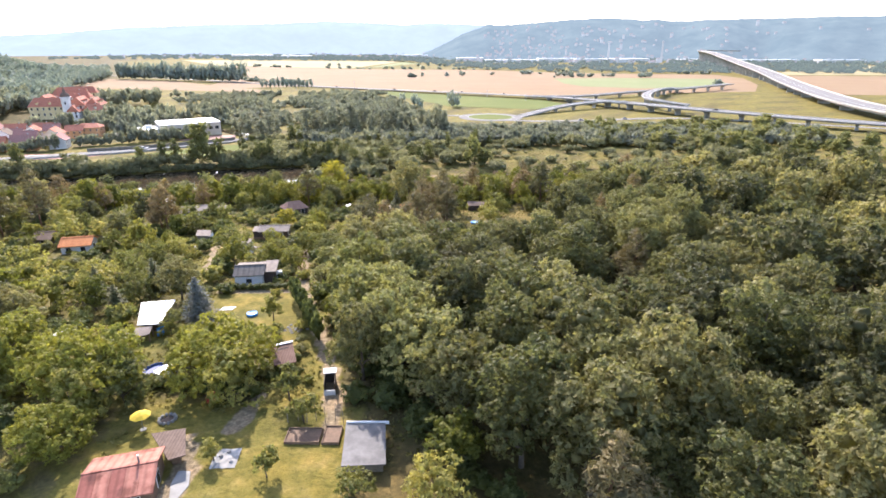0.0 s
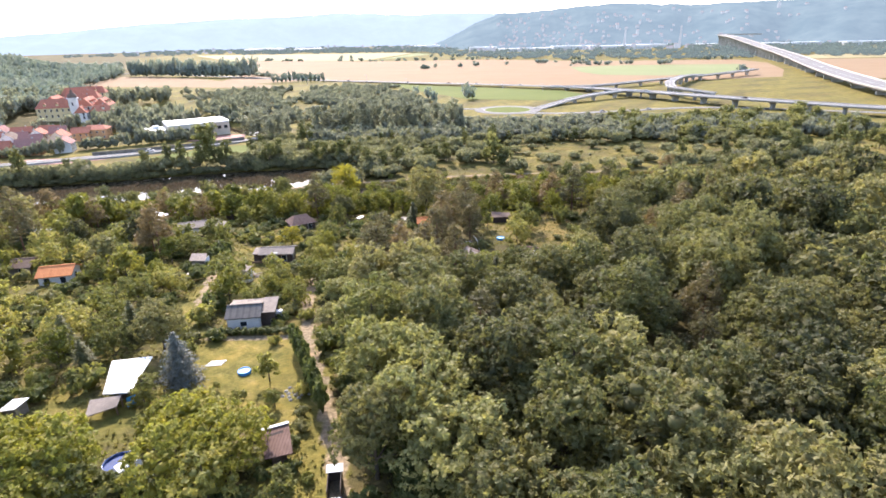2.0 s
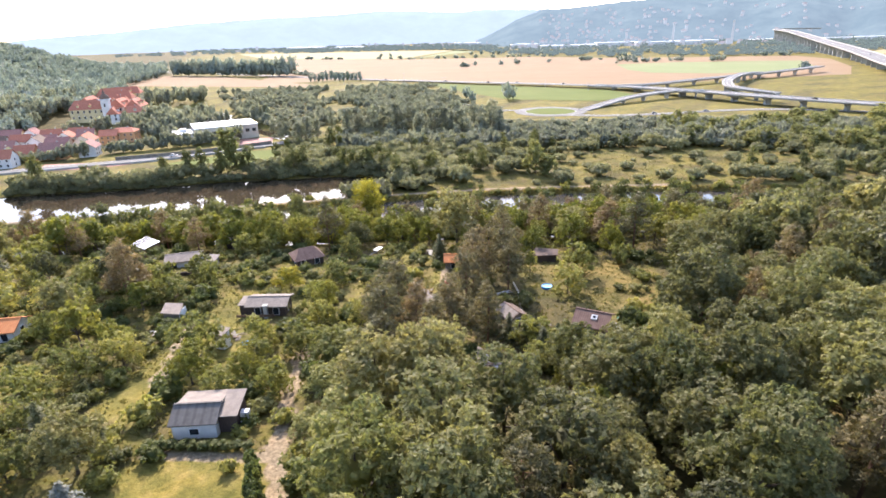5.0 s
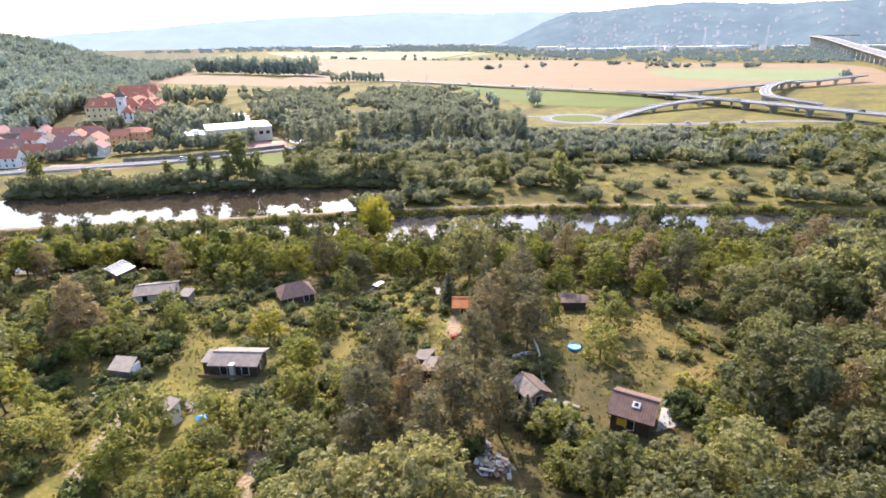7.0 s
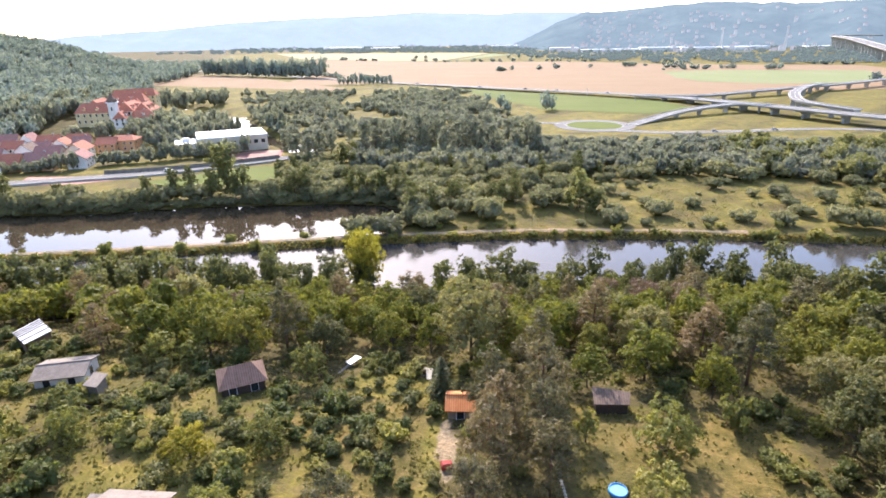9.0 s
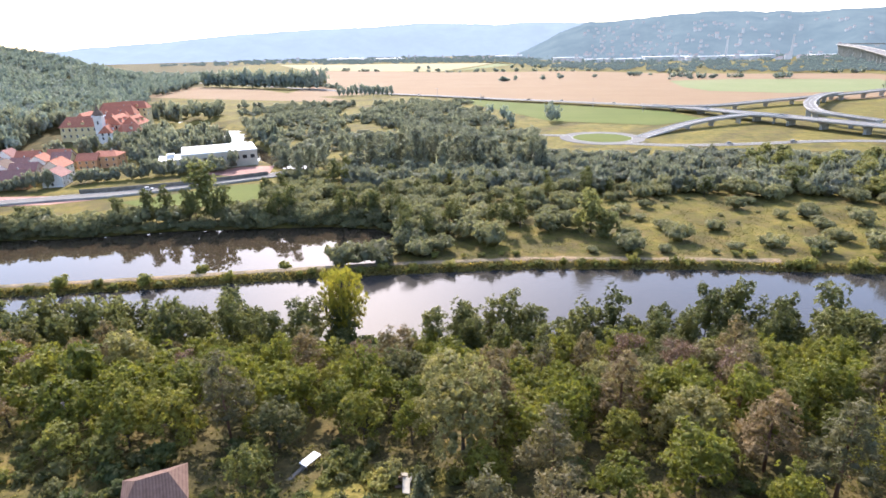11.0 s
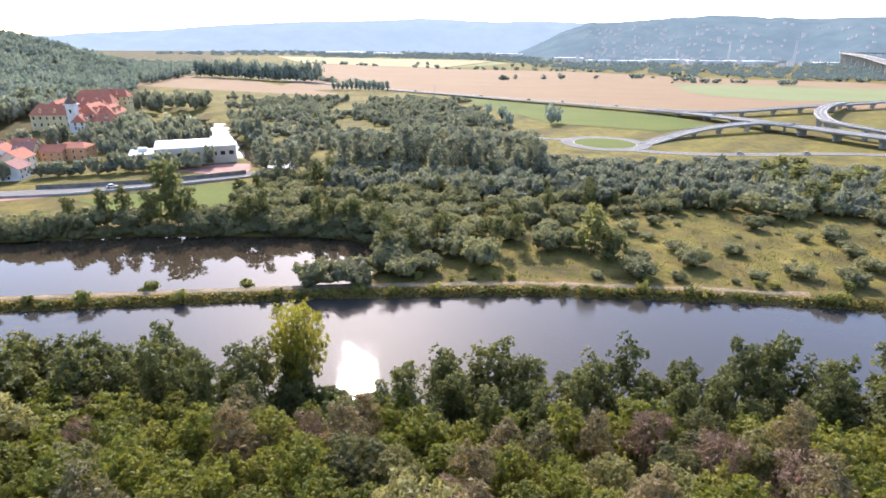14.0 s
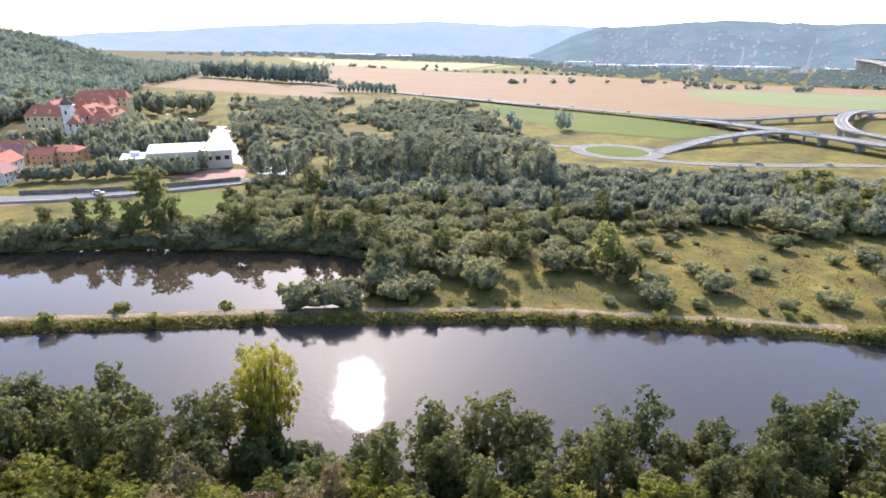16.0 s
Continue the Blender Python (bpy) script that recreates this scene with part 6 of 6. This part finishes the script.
paddling_pool(-28.0, 74.4, 0.78, "round blue paddling pool on a mown lawn")
paddling_pool(8.9, 131.4, 0.95, "round blue pool on dry grass beside a bush")
for i in range(3):
    single("paving_board", Shape().box(-1.0, 1.0, -0.14, 0.14, -0.1, 0.08, 0.02), WHITE_PAINT, "pale board lying on the lawn", "board", on_ground(-32.6 + 0.1 * i, 76.2 + 0.5 * i, 8), "boards on the lawn")
for i in range(16):
    a, r = i * 2.4, 0.28 * i ** 0.6
    single("rock", Shape().lathe(((0.02, 0.2), (0.16, 0.17), (0.3, 0.02), (0.26, -0.2)), 5 + i % 3), STONE, "grey rock of a small rockery", "rock", on_ground(-20.3 + 1.3 * r * math.cos(a), 69.8 + r * math.sin(a), 40 * i, -0.04), "rockery beside the hedge")
# grey shed with a white side
hut = lean_roof("garden_shed", "small shed with a pale grey roof and white end wall", [(-53.9, 116.2, 22.9), (-50.5, 115.9, 22.9), (-51.4, 119.0, 23.3), (-54.6, 119.1, 23.3)], 0.1, GREY_WAVE, GREY_WOOD)
part("end_wall", Shape().box(1.55, 1.62, -1.2, 1.2, -0.3, 2.0), WHITE_PAINT, hut, "white end wall")
# timber chalet with a long corrugated roof
chalet = house("chalet", "dark timber chalet with a long grey corrugated roof", -37.6, 121.0, 4, 6.0, 3.8, 2.1, 0.6, DARK_WOOD, GREY_WAVE, (2, 1), 1, False, overhang=0.5)
part("stack", Shape().box(-0.3, 0.3, -2.75, -2.15, -0.6, 2.3), CONCRETE, chalet, "pale masonry chimney stack")
part("stack_cap", Shape().box(-0.4, 0.4, -2.85, -2.05, 2.3, 2.42), CONCRETE, chalet)
part("side_roof", Shape().slab([(-4.9, -1.4, 1.9), (-3.2, -1.4, 1.9), (-3.2, 1.6, 2.2), (-4.9, 1.6, 2.2)], 0.09), GREY_WAVE, chalet)
part("side_wall", Shape().box(-4.7, -3.3, -1.2, 1.4, -0.6, 1.8), DARK_WOOD, chalet)
part("terrace_rail", Shape().box(-4.7, 1.5, -2.95, -2.88, 0.5, 0.95), BROWN_WOOD, chalet)
streaked = lean_roof("weekend_house", "weekend house with a white-streaked grey metal roof", [(-83.8, 154.3, 20.1), (-78.8, 151.3, 20.1), (-77.1, 155.0, 20.6), (-82.5, 158.4, 20.6)], 0.12, WHITE_SHEET, BROWN_WOOD, "house")
for a in (0.05, 0.17, 0.29, 0.42, 0.72):
    low, high = Vector((-3.25, -0.45, 0)).lerp(Vector((1.75, -3.45, 0)), a), Vector((-1.95, 3.65, 0)).lerp(Vector((3.45, 0.25, 0)), a)
    wide = Vector((0.42, -0.25, 0))
    base = 20.1 - float(ground_height(-80.55, 154.75)) + 0.03
    part("roof_sheet", Shape().slab([low + Vector((0, 0, base)), low + wide + Vector((0, 0, base)), high + wide + Vector((0, 0, base + 0.5)), high + Vector((0, 0, base + 0.5))], 0.02), GREY_FELT, streaked, "dark weathered roof strip")
house("weekend_house", "white weekend house under a broad grey roof", -66.0, 145.2, 20, 6.4, 5.0, 1.6, 0.75, PLASTER_WHITE, GREY_WAVE, (2, 1), 1, False)
house("weekend_house", "dark weekend house with a brown hipped roof", -39.6, 146.4, 33, 5.6, 5.0, 1.7, 1.5, DARK_WOOD, PURPLE_TILE, (2, 1), 1, False, hip=0.45)
house("tiled_hut", "small hut with a bright orange tiled roof", -8.6, 143.8, 5, 3.0, 3.4, 1.7, 0.8, GREY_WOOD, ORANGE_TILE, (1, 1), 1, False)
lean_roof("timber_shed", "long dark shed with a weathered brown roof", [(7.9, 144.9, 21.6), (12.3, 145.4, 21.6), (12.6, 147.4, 22.1), (7.9, 148.0, 22.1)], 0.14, BROWN_TILE, DARK_WOOD)
cabin = house("log_cabin", "dark log cabin with a dull red-brown roof and skylight", 13.9, 114.4, -22, 4.2, 4.6, 2.5, 1.1, DARK_WOOD, PURPLE_TILE, (1, 1), 1, False, overhang=0.5)
sky_light = part("skylight", Shape().slab([(-0.1, -1.45, 3.15), (0.75, -1.45, 3.15), (0.75, -0.75, 3.48), (-0.1, -0.75, 3.48)], 0.12), WHITE_PAINT, cabin)
part("pane", Shape().slab([(0.1, -1.3, 3.235), (0.55, -1.3, 3.235), (0.55, -0.9, 3.425), (0.1, -0.9, 3.425)], 0.02), GLASS, sky_light)
part("porch_window", Shape().box(-1.4, -0.3, -2.42, -2.3, 0.9, 1.8), YELLOW_CLOTH, cabin, "curtained window with a yellow-brown blind")
single("patio", Shape().box(-1.4, 1.4, -2.6, 2.6, -0.4, 0.06, 0.03), CONCRETE, "pale paved yard beside the log cabin", "patio", on_ground(18.3, 114.5, -20))
single("green_tarpaulin", Shape().add([(-0.9, -0.6, 0.05), (0.9, -0.6, 0.05), (0.9, 0.6, 0.3), (-0.9, 0.6, 0.35), (0, 0, 0.55)], [(0, 1, 4), (1, 2, 4), (2, 3, 4), (3, 0, 4)]), GREEN_SHEET, "green tarpaulin over a heap beside the cabin", "tarpaulin", on_ground(19.4, 118.8, 10))
house("red_roof_house", "white house with an orange-red roof among trees", -75.8, 110.2, 14, 5.4, 4.6, 2.0, 1.0, PLASTER_WHITE, ORANGE_TILE, (2, 1), 1, False)
house("grey_roof_house", "low house with a dark roof among trees", -88.0, 116.0, 10, 6.0, 4.6, 1.8, 0.9, GREY_WOOD, BROWN_TILE, (2, 1), 1, False)


def junk_heap(x, y, turn, label, seed, n, spread):
    """A heap of planks, sheets and rubble."""
    rng = random.Random(seed)
    ob = thing("scrap_heap", label, "scrap heap", on_ground(x, y, turn))
    for i in range(n):
        w, d = rng.uniform(0.6, 2.0), rng.uniform(0.12, 0.8)
        mat = rng.choice((PLASTER_CREAM, GREY_WOOD, BROWN_WOOD, CONCRETE, CONCRETE, GREY_WOOD))
        part("plank" if d < 0.4 else "sheet", Shape().box(-w / 2, w / 2, -d / 2, d / 2, 0, 0.07, 0.015), mat, ob, place=pose(rng.gauss(0, spread), rng.gauss(0, spread), 0.05 + 0.5 * i / n, rng.uniform(-14, 14), rng.uniform(-14, 14), rng.uniform(0, 180)))
    return ob


junk_heap(-2.2, 104.8, 0, "heap of pale boards, sheets and rubble", 5, 46, 0.95)
junk_heap(5.6, 116.4, 30, "glass frames and planks leaning by a path", 6, 18, 0.9)
junk_heap(1.4, 127.9, 10, "stack of grey garden furniture and boards", 8, 12, 0.7)
junk_heap(-14.8, 152.6, 10, "pale boards stacked at the wood's edge", 9, 10, 0.8)
junk_heap(-51.5, 112.5, 70, "row of planks and stones along a garden path", 10, 14, 1.0)
junk_heap(-38.8, 111.6, 70, "blue and white garden odds and ends", 12, 8, 0.5)
twin_hut = lean_roof("twin_roof_hut", "dark hut under two offset pale grey roof sheets", [(-12.3, 119.9, 23.25), (-10.6, 120.0, 23.25), (-9.9, 123.1, 23.5), (-11.6, 123.2, 23.5)], 0.1, GREY_WAVE, DARK_WOOD)
part("back_roof", Shape().slab([(-2.1, 0.75, 2.45), (-0.4, 0.6, 2.45), (0.5, 3.2, 2.7), (-1.9, 2.7, 2.7)], 0.1), GREY_WAVE, twin_hut)
part("back_wall", Shape().prism(((-1.9, 0.95), (-0.5, 0.8), (0.3, 3.0), (-1.75, 2.5)), -0.6, 2.3), DARK_WOOD, twin_hut)
part("side_roof", Shape().slab([(0.55, -1.5, 2.15), (1.75, -1.7, 1.75), (2.0, 1.2, 1.9), (1.2, 1.6, 2.3)], 0.08), BROWN_TILE, twin_hut, "brown lean-to roof")
rusty_hut = house("rusty_hut", "low hut with one pale and one rust-brown roof slope", 2.2, 118.9, -58, 3.8, 3.2, 1.4, 0.8, GREY_WOOD, BROWN_TILE, (1, 1), 1, False, overhang=0.3)
for i in range(4):
    part("roof_sheet", Shape().slab([(-2.1 + 1.05 * i, -1.85, 1.42), (-1.1 + 1.05 * i, -1.85, 1.42), (-1.1 + 1.05 * i, -0.1, 2.32), (-2.1 + 1.05 * i, -0.1, 2.32)], 0.025), GREY_WAVE, rusty_hut, "pale grey sheet")
for i in range(26):
    a = i / 25
    single("edging_stone", Shape().lathe(((0.02, 0.2), (0.12, 0.17), (0.19, 0.04), (0.16, -0.15)), 6), PLASTER_CREAM, "whitewashed edging stone of a garden path", "stone", on_ground(3.0 + 1.3 * a + 0.25 * math.sin(a * 5), 133.6 - 11.5 * a, 50 * i, -0.02), "white stones along a path")
lean_roof("store_hut", "little grey-roofed store hut on a terrace", [(-58.2, 139.6, 22.3), (-56.0, 139.4, 22.3), (-56.2, 142.0, 22.7), (-58.4, 142.2, 22.7)], 0.09, GREY_WAVE, GREY_WOOD)
lean_roof("hide", "tiny dark timber hut at the wood's edge", [(-64.4, 160.2, 18.9), (-62.6, 160.0, 18.9), (-62.5, 161.5, 19.2), (-64.3, 161.7, 19.2)], 0.1, GREY_WAVE, DARK_WOOD)
terrace = thing("terrace_wall", "low dark retaining wall of old planks below a terrace", "wall", on_ground(-60.0, 137.2, 6))
for i in range(8):
    part("plank", Shape().box(-3.9 + i, -2.94 + i, -0.08, 0.08, -0.8, 0.55 + 0.1 * (i % 3), 0.02), DARK_WOOD, terrace)
garden_chair = thing("garden_chair", "small white plastic garden chair on the lawn", "chair", on_ground(-27.0, 65.0, 150))
part("seat", Shape().box(-0.25, 0.25, -0.25, 0.25, 0.4, 0.45, 0.02), WHITE_PAINT, garden_chair)
part("backrest", Shape().box(-0.25, 0.25, 0.21, 0.26, 0.45, 0.92, 0.02), WHITE_PAINT, garden_chair)
for a in (-0.21, 0.21):
    for b in (-0.21, 0.21):
        part("leg", Shape().box(a - 0.025, a + 0.025, b - 0.025, b + 0.025, -0.05, 0.4), WHITE_PAINT, garden_chair)
lean_roof("low_shed", "low shed with a white roof sheet among bushes", [(-50.6, 64.0, 26.9), (-49.0, 64.4, 26.9), (-48.6, 66.2, 27.1), (-50.2, 65.9, 27.1)], 0.09, WHITE_SHEET, GREY_WOOD)
lean_roof("tool_hut", "tiny pale-roofed tool hut beside a fruit tree", [(-40.9, 107.7, 24.3), (-39.1, 107.2, 24.3), (-38.6, 109.0, 24.6), (-40.4, 109.6, 24.6)], 0.08, GREY_WAVE, PLASTER_WHITE)
single("blue_sheet", Shape().add([(-0.7, -0.5, 0.03), (0.7, -0.5, 0.03), (0.75, 0.6, 0.2), (-0.7, 0.6, 0.25), (0, 0, 0.5)], [(0, 1, 4), (1, 2, 4), (2, 3, 4), (3, 0, 4)]), BLUE_PLASTIC, "blue plastic sheet over a barrow on the grass", "tarpaulin", on_ground(-36.6, 109.2, 30))
well = thing("garden_bench", "white-topped garden table with a plank walk", "table", on_ground(-26.2, 155.0, 65))
part("tabletop", Shape().box(-1.2, 1.2, -0.6, 0.6, 0.8, 0.88, 0.02), WHITE_PAINT, well)
for a in (-1.0, 1.0):
    for b in (-0.45, 0.45):
        part("leg", Shape().box(a - 0.05, a + 0.05, b - 0.05, b + 0.05, -0.3, 0.8), GREY_WOOD, well)
single("plank_walk", Shape().box(-2.2, 2.2, -0.22, 0.22, -0.4, 0.08, 0.02), GREY_WOOD, "pale plank walk on the grass", "plank", on_ground(-27.4, 152.2, 70))
single("red_barrow", Shape().box(-0.6, 0.6, -0.45, 0.45, 0.1, 0.75, 0.15), RED_CLOTH, "red garden box among bushes", "box", on_ground(-8.9, 133.0, 20))
for x, y, w in ((-44.0, 105.6, 1.4), (-45.6, 110.5, 1.1)):
    bench = thing("park_bench", "small wooden garden bench on the grass path", "bench", on_ground(x, y, 12), "benches by the path")
    part("seat", Shape().box(-w / 2, w / 2, -0.2, 0.2, 0.42, 0.47, 0.01), GREY_WOOD, bench)
    for a in (-w / 2 + 0.15, w / 2 - 0.15):
        part("leg", Shape().box(a - 0.05, a + 0.05, -0.18, 0.18, -0.1, 0.42), GREY_WOOD, bench)


# ---- town, chateau and works beyond the river ----
def town():
    rng = random.Random(14)
    walls = (PLASTER_WHITE, PLASTER_CREAM, PLASTER_WHITE, PLASTER_WHITE, PLASTER_YELLOW, PLASTER_ORANGE)
    for row, (y0, x0, x1, dy) in enumerate(((304, -330, -262, 0.32), (322, -330, -236, 0.32), (344, -340, -238, 0.32), (366, -350, -246, 0.3), (388, -360, -268, 0.28))):
        x = x0
        while x < x1:
            L = rng.uniform(9, 14)
            y = y0 + (x + 290) * dy + rng.uniform(-2, 2)
            wall = rng.choice(walls)
            roof = rng.choice((OLD_TILE, OLD_TILE, RED_TILE, BROWN_TILE))
            house("town_house", "%s town house with %s" % ({"white_plaster": "white", "cream_plaster": "cream", "yellow_plaster": "yellow"}.get(wall.name, "orange"), {"old_red_roof_tiles": "a weathered red-brown roof", "red_roof_tiles": "a red tiled roof"}.get(roof.name, "a dark brown roof")),
                  x + L / 2, y, 17 + rng.choice((0, 0, 90)) + rng.uniform(-4, 4), L, rng.uniform(8, 10), rng.uniform(4.5, 6.8), rng.uniform(3, 4), wall, roof, (3, 1), 2, True, overhang=0.5, group="houses of the town")
            x += L + rng.uniform(0.5, 3)
    house("villa", "orange villa with a flat red roof", -239, 386, 15, 15, 12, 6.6, 2.2, PLASTER_ORANGE, RED_TILE, (4, 2), 2, True, hip=0.4, group="houses of the town")


town()


def chateau():
    g = "wings of the chateau"
    for x, y, turn, L, D, eave, rise, wall in ((-306.5, 452.5, 17, 28, 13, 10.5, 7, PLASTER_YELLOW), (-293, 468, 107, 26, 12, 9.5, 6.5, PLASTER_CREAM), (-283, 472, 107, 22, 11, 8.5, 6, PLASTER_YELLOW), (-317, 500, 17, 26, 12, 10, 7, PLASTER_CREAM), (-326, 478, 107, 26, 12, 9.5, 6.5, PLASTER_YELLOW),
                                              (-276, 456, 62, 13, 9, 6, 5, PLASTER_CREAM), (-287, 449, 107, 11, 8, 6.5, 5, PLASTER_WHITE), (-333, 519, 58, 24, 11, 10, 7, PLASTER_CREAM), (-330, 536, 17, 22, 11, 9, 6, PLASTER_YELLOW), (-306, 484, 17, 16, 10, 9.5, 6, PLASTER_CREAM)):
        eave, rise = 0.84 * eave, 0.84 * rise
        ob = house("chateau_wing", "long chateau wing with a steep red tiled hipped roof", x, y, turn, L, D, eave, rise, wall, RED_TILE, (int(L / 4), 2), 2, True, hip=0.22, overhang=0.6, group=g, win=(1.2, 1.9), z=8.5 + 0.06 * (y - 448), sink=9)
        for k in range(int(L / 9)):
            a = -L / 2 + (k + 0.7) * 8.5
            d = part("dormer", Shape().box(a - 0.8, a + 0.8, -D * 0.42, -D * 0.1, eave + 0.5, eave + 2.6), wall, ob)
            part("dormer_roof", Shape().add([(a - 1, -D * 0.46, eave + 2.6), (a + 1, -D * 0.46, eave + 2.6), (a, -D * 0.46, eave + 3.6), (a - 1, 0, eave + 2.6), (a + 1, 0, eave + 2.6), (a, 0, eave + 3.6)], [(0, 1, 2), (0, 2, 5, 3), (1, 4, 5, 2), (0, 3, 4, 1)]), RED_TILE, d)
    tower = thing("clock_tower", "slim pale tower with a dark onion cap", "tower", pose(-291.5, 448, 6.5, 0, 0, 17))
    part("shaft", Shape().box(-2.6, 2.6, -2.6, 2.6, -9, 17.5, 0.2), PLASTER_WHITE, tower)
    part("cornice", Shape().box(-3.4, 3.4, -3.4, 3.4, 17.5, 18.1, 0.2), WHITE_PAINT, tower)
    part("cap", Shape().lathe(((3.2, 18.1), (3.4, 19.2), (2.4, 20.8), (1.0, 21.8), (1.1, 23.0), (0.4, 24.0), (0.05, 27.0)), 16), BROWN_TILE, tower, "dark onion cap", flat=False)
    for a, b in ((0, -3.02), (0, 3.02)):
        part("window", Shape().box(a - 0.5, a + 0.5, b - 0.04, b + 0.04, 12.5, 14.8), GLASS, tower)


chateau()
works = thing("works_hall", "large works hall with a white flat roof", "factory hall", pose(-176, 396, PLAIN, 0, 0, 33))
part("wall", Shape().box(-19, 19, -13, 13, -0.5, 8.4), PLASTER_CREAM, works)
part("roof", Shape().box(-19.4, 19.4, -13.4, 13.4, 8.4, 9.1, 0.2), WHITE_SHEET, works)
part("low_wing", Shape().box(-31, -19.05, -9, 9, -0.5, 5.6), PLASTER_WHITE, works)
part("low_roof", Shape().box(-31.3, -19.45, -9.3, 9.3, 5.6, 6.1, 0.15), WHITE_SHEET, works)
part("roof_house", Shape().box(-27, -23, -2, 2, 6.1, 8.0, 0.1), PLASTER_WHITE, works)
for i in range(9):
    part("window", Shape().box(-17.5 + 4.1 * i, -15.2 + 4.1 * i, -13.05, -12.95, 4.2, 6.2), GLASS, works)
for i in range(3):
    part("door", Shape().box(19 - 0.05, 19.06, -9 + 7 * i, -5 + 7 * i, 0, 4), STEEL, works)
single("paved_yard", Shape().prism(((-150, 366), (-136, 374), (-142, 392), (-160, 388), (-172, 368)), 3.4, 3.62), BRICK_PAVING, "red-brick paved yard before the works hall", "yard", kind="structure")
single("bare_yard", Shape().prism(((-232, 300), (-205, 306), (-190, 316), (-200, 322), (-240, 316)), 3.3, 3.6), BRICK_PAVING, "bare reddish yard by the riverside road", "yard", kind="structure")
road("road_river", ((-330, 262, 4.0), (-260, 292, 4.0), (-205, 317, 4.0), (-188, 325, 4.0), (-165, 340, 4.0), (-137, 362, 4.0), (-122, 378, 4.0)), 9, "grey riverside road on a low bank", 10)
bank_wall = smooth_line(((-330, 256.5, 3.6), (-260, 286.5, 3.6), (-205, 311.5, 3.6), (-186, 319.5, 3.6), (-162, 335.5, 3.6), (-134, 358, 3.6)), 10)
single("bank_wall", ribbon(bank_wall, -0.25, 0.25, 0.9, 1.6), CONCRETE, "low grey concrete wall below the riverside road", "wall", kind="structure")
noise_wall = smooth_line(((-205, 324, 3.6), (-186, 332, 3.6), (-160, 347, 3.6), (-134, 368, 3.6)), 10)
single("noise_wall", ribbon(noise_wall, -0.15, 0.15, 2.2, 3.0), GREY_WOOD, "grey fence wall along the riverside road", "fence", kind="structure")


# ---- tall grass, weeds and low growth ----
def tufts(name, label, count, box_area, allow, height, seed, mat, line=None):
    """Many small leafy tufts over rough ground, as one mass."""
    rng = np.random.default_rng(seed)
    x, y = rng.uniform(box_area[0], box_area[1], count), rng.uniform(box_area[2], box_area[3], count)
    if line:
        x, y = line(rng, box_area[0], box_area[1], count)
    keep = np.array([allow(a, b) for a, b in zip(x, y)])
    patch = np.array([noise.noise((a * 0.16, b * 0.16, seed)) for a, b in zip(x, y)])
    keep &= patch + 0.25 * rng.standard_normal(count) > -0.1
    x, y = x[keep], y[keep]
    z = ground_height(x, y)
    vs, fs, k = [], [], 0
    for blade in range(4):
        a = rng.uniform(0, 6.28, len(x))
        h = height * rng.uniform(0.45, 1.3, len(x))
        w = h * rng.uniform(0.35, 0.7, len(x))
        ox, oy = x + 0.3 * height * rng.standard_normal(len(x)), y + 0.3 * height * rng.standard_normal(len(x))
        lx, ly = h * 0.5 * rng.standard_normal(len(x)), h * 0.5 * rng.standard_normal(len(x))
        c, s = np.cos(a) * w, np.sin(a) * w
        q = np.stack([np.stack([ox - c, oy - s, z - 0.05], -1), np.stack([ox + c, oy + s, z - 0.05], -1), np.stack([ox + c * 0.6 + lx, oy + s * 0.6 + ly, z + h], -1), np.stack([ox - c * 0.8 + lx, oy - s * 0.8 + ly, z + h * 0.8], -1)], 1)
        i = k + 4 * np.arange(len(x))[:, None]
        vs.append(q.reshape(-1, 3))
        fs.append(np.concatenate([i + np.array([[0, 1, 2]]), i + np.array([[0, 2, 3]])], 0))
        k += 4 * len(x)
    me = mesh_from_arrays(name, np.concatenate(vs), np.concatenate(fs), mat)
    tagged(new(name, me), label, "grass", kind="stuff")


MOWN = ((-36, -18, 65, 83), (-31, -8, 37, 49), (-47, -38, 61, 67), (-40, -36, 98, 113))


def rough_ground(x, y):
    return y < ramp(x, CANAL_NEAR) - 8 and clear_of(x, y, MOWN) and (x < ramp(min(y, 100), EDGE) + 3 or y > 105) and min(near_line(np.array(x), np.array(y), line) for line in TRACKS) > 1.0


tufts("tall_grass", "tall dry grass and weeds on the garden slope", 46000, (-100, 40, 42, 190), rough_ground, 0.22, 3, DRY_GRASS)


def bank_edge(x, y):
    return -1.2 < y - ramp(x, CANAL_FAR) < 1.6


def glade(x, y):
    return y > ramp(x, CANAL_FAR) + 6 and (meadow_open(x, y) or y < 276)


def strip(rng, x0, x1, count):
    xs = rng.uniform(x0, x1, count)
    return xs, ramp(xs, CANAL_FAR) + rng.uniform(-1.0, 1.8, count)


tufts("bank_reeds", "reeds and rank weeds along the canal edge", 6000, (-170, 130, 0, 0), bank_edge, 0.55, 11, WEED, strip)
tufts("meadow_grass", "dry tussocks and weeds on the river meadow", 22000, (-30, 150, 262, 340), glade, 0.17, 12, DRY_GRASS)
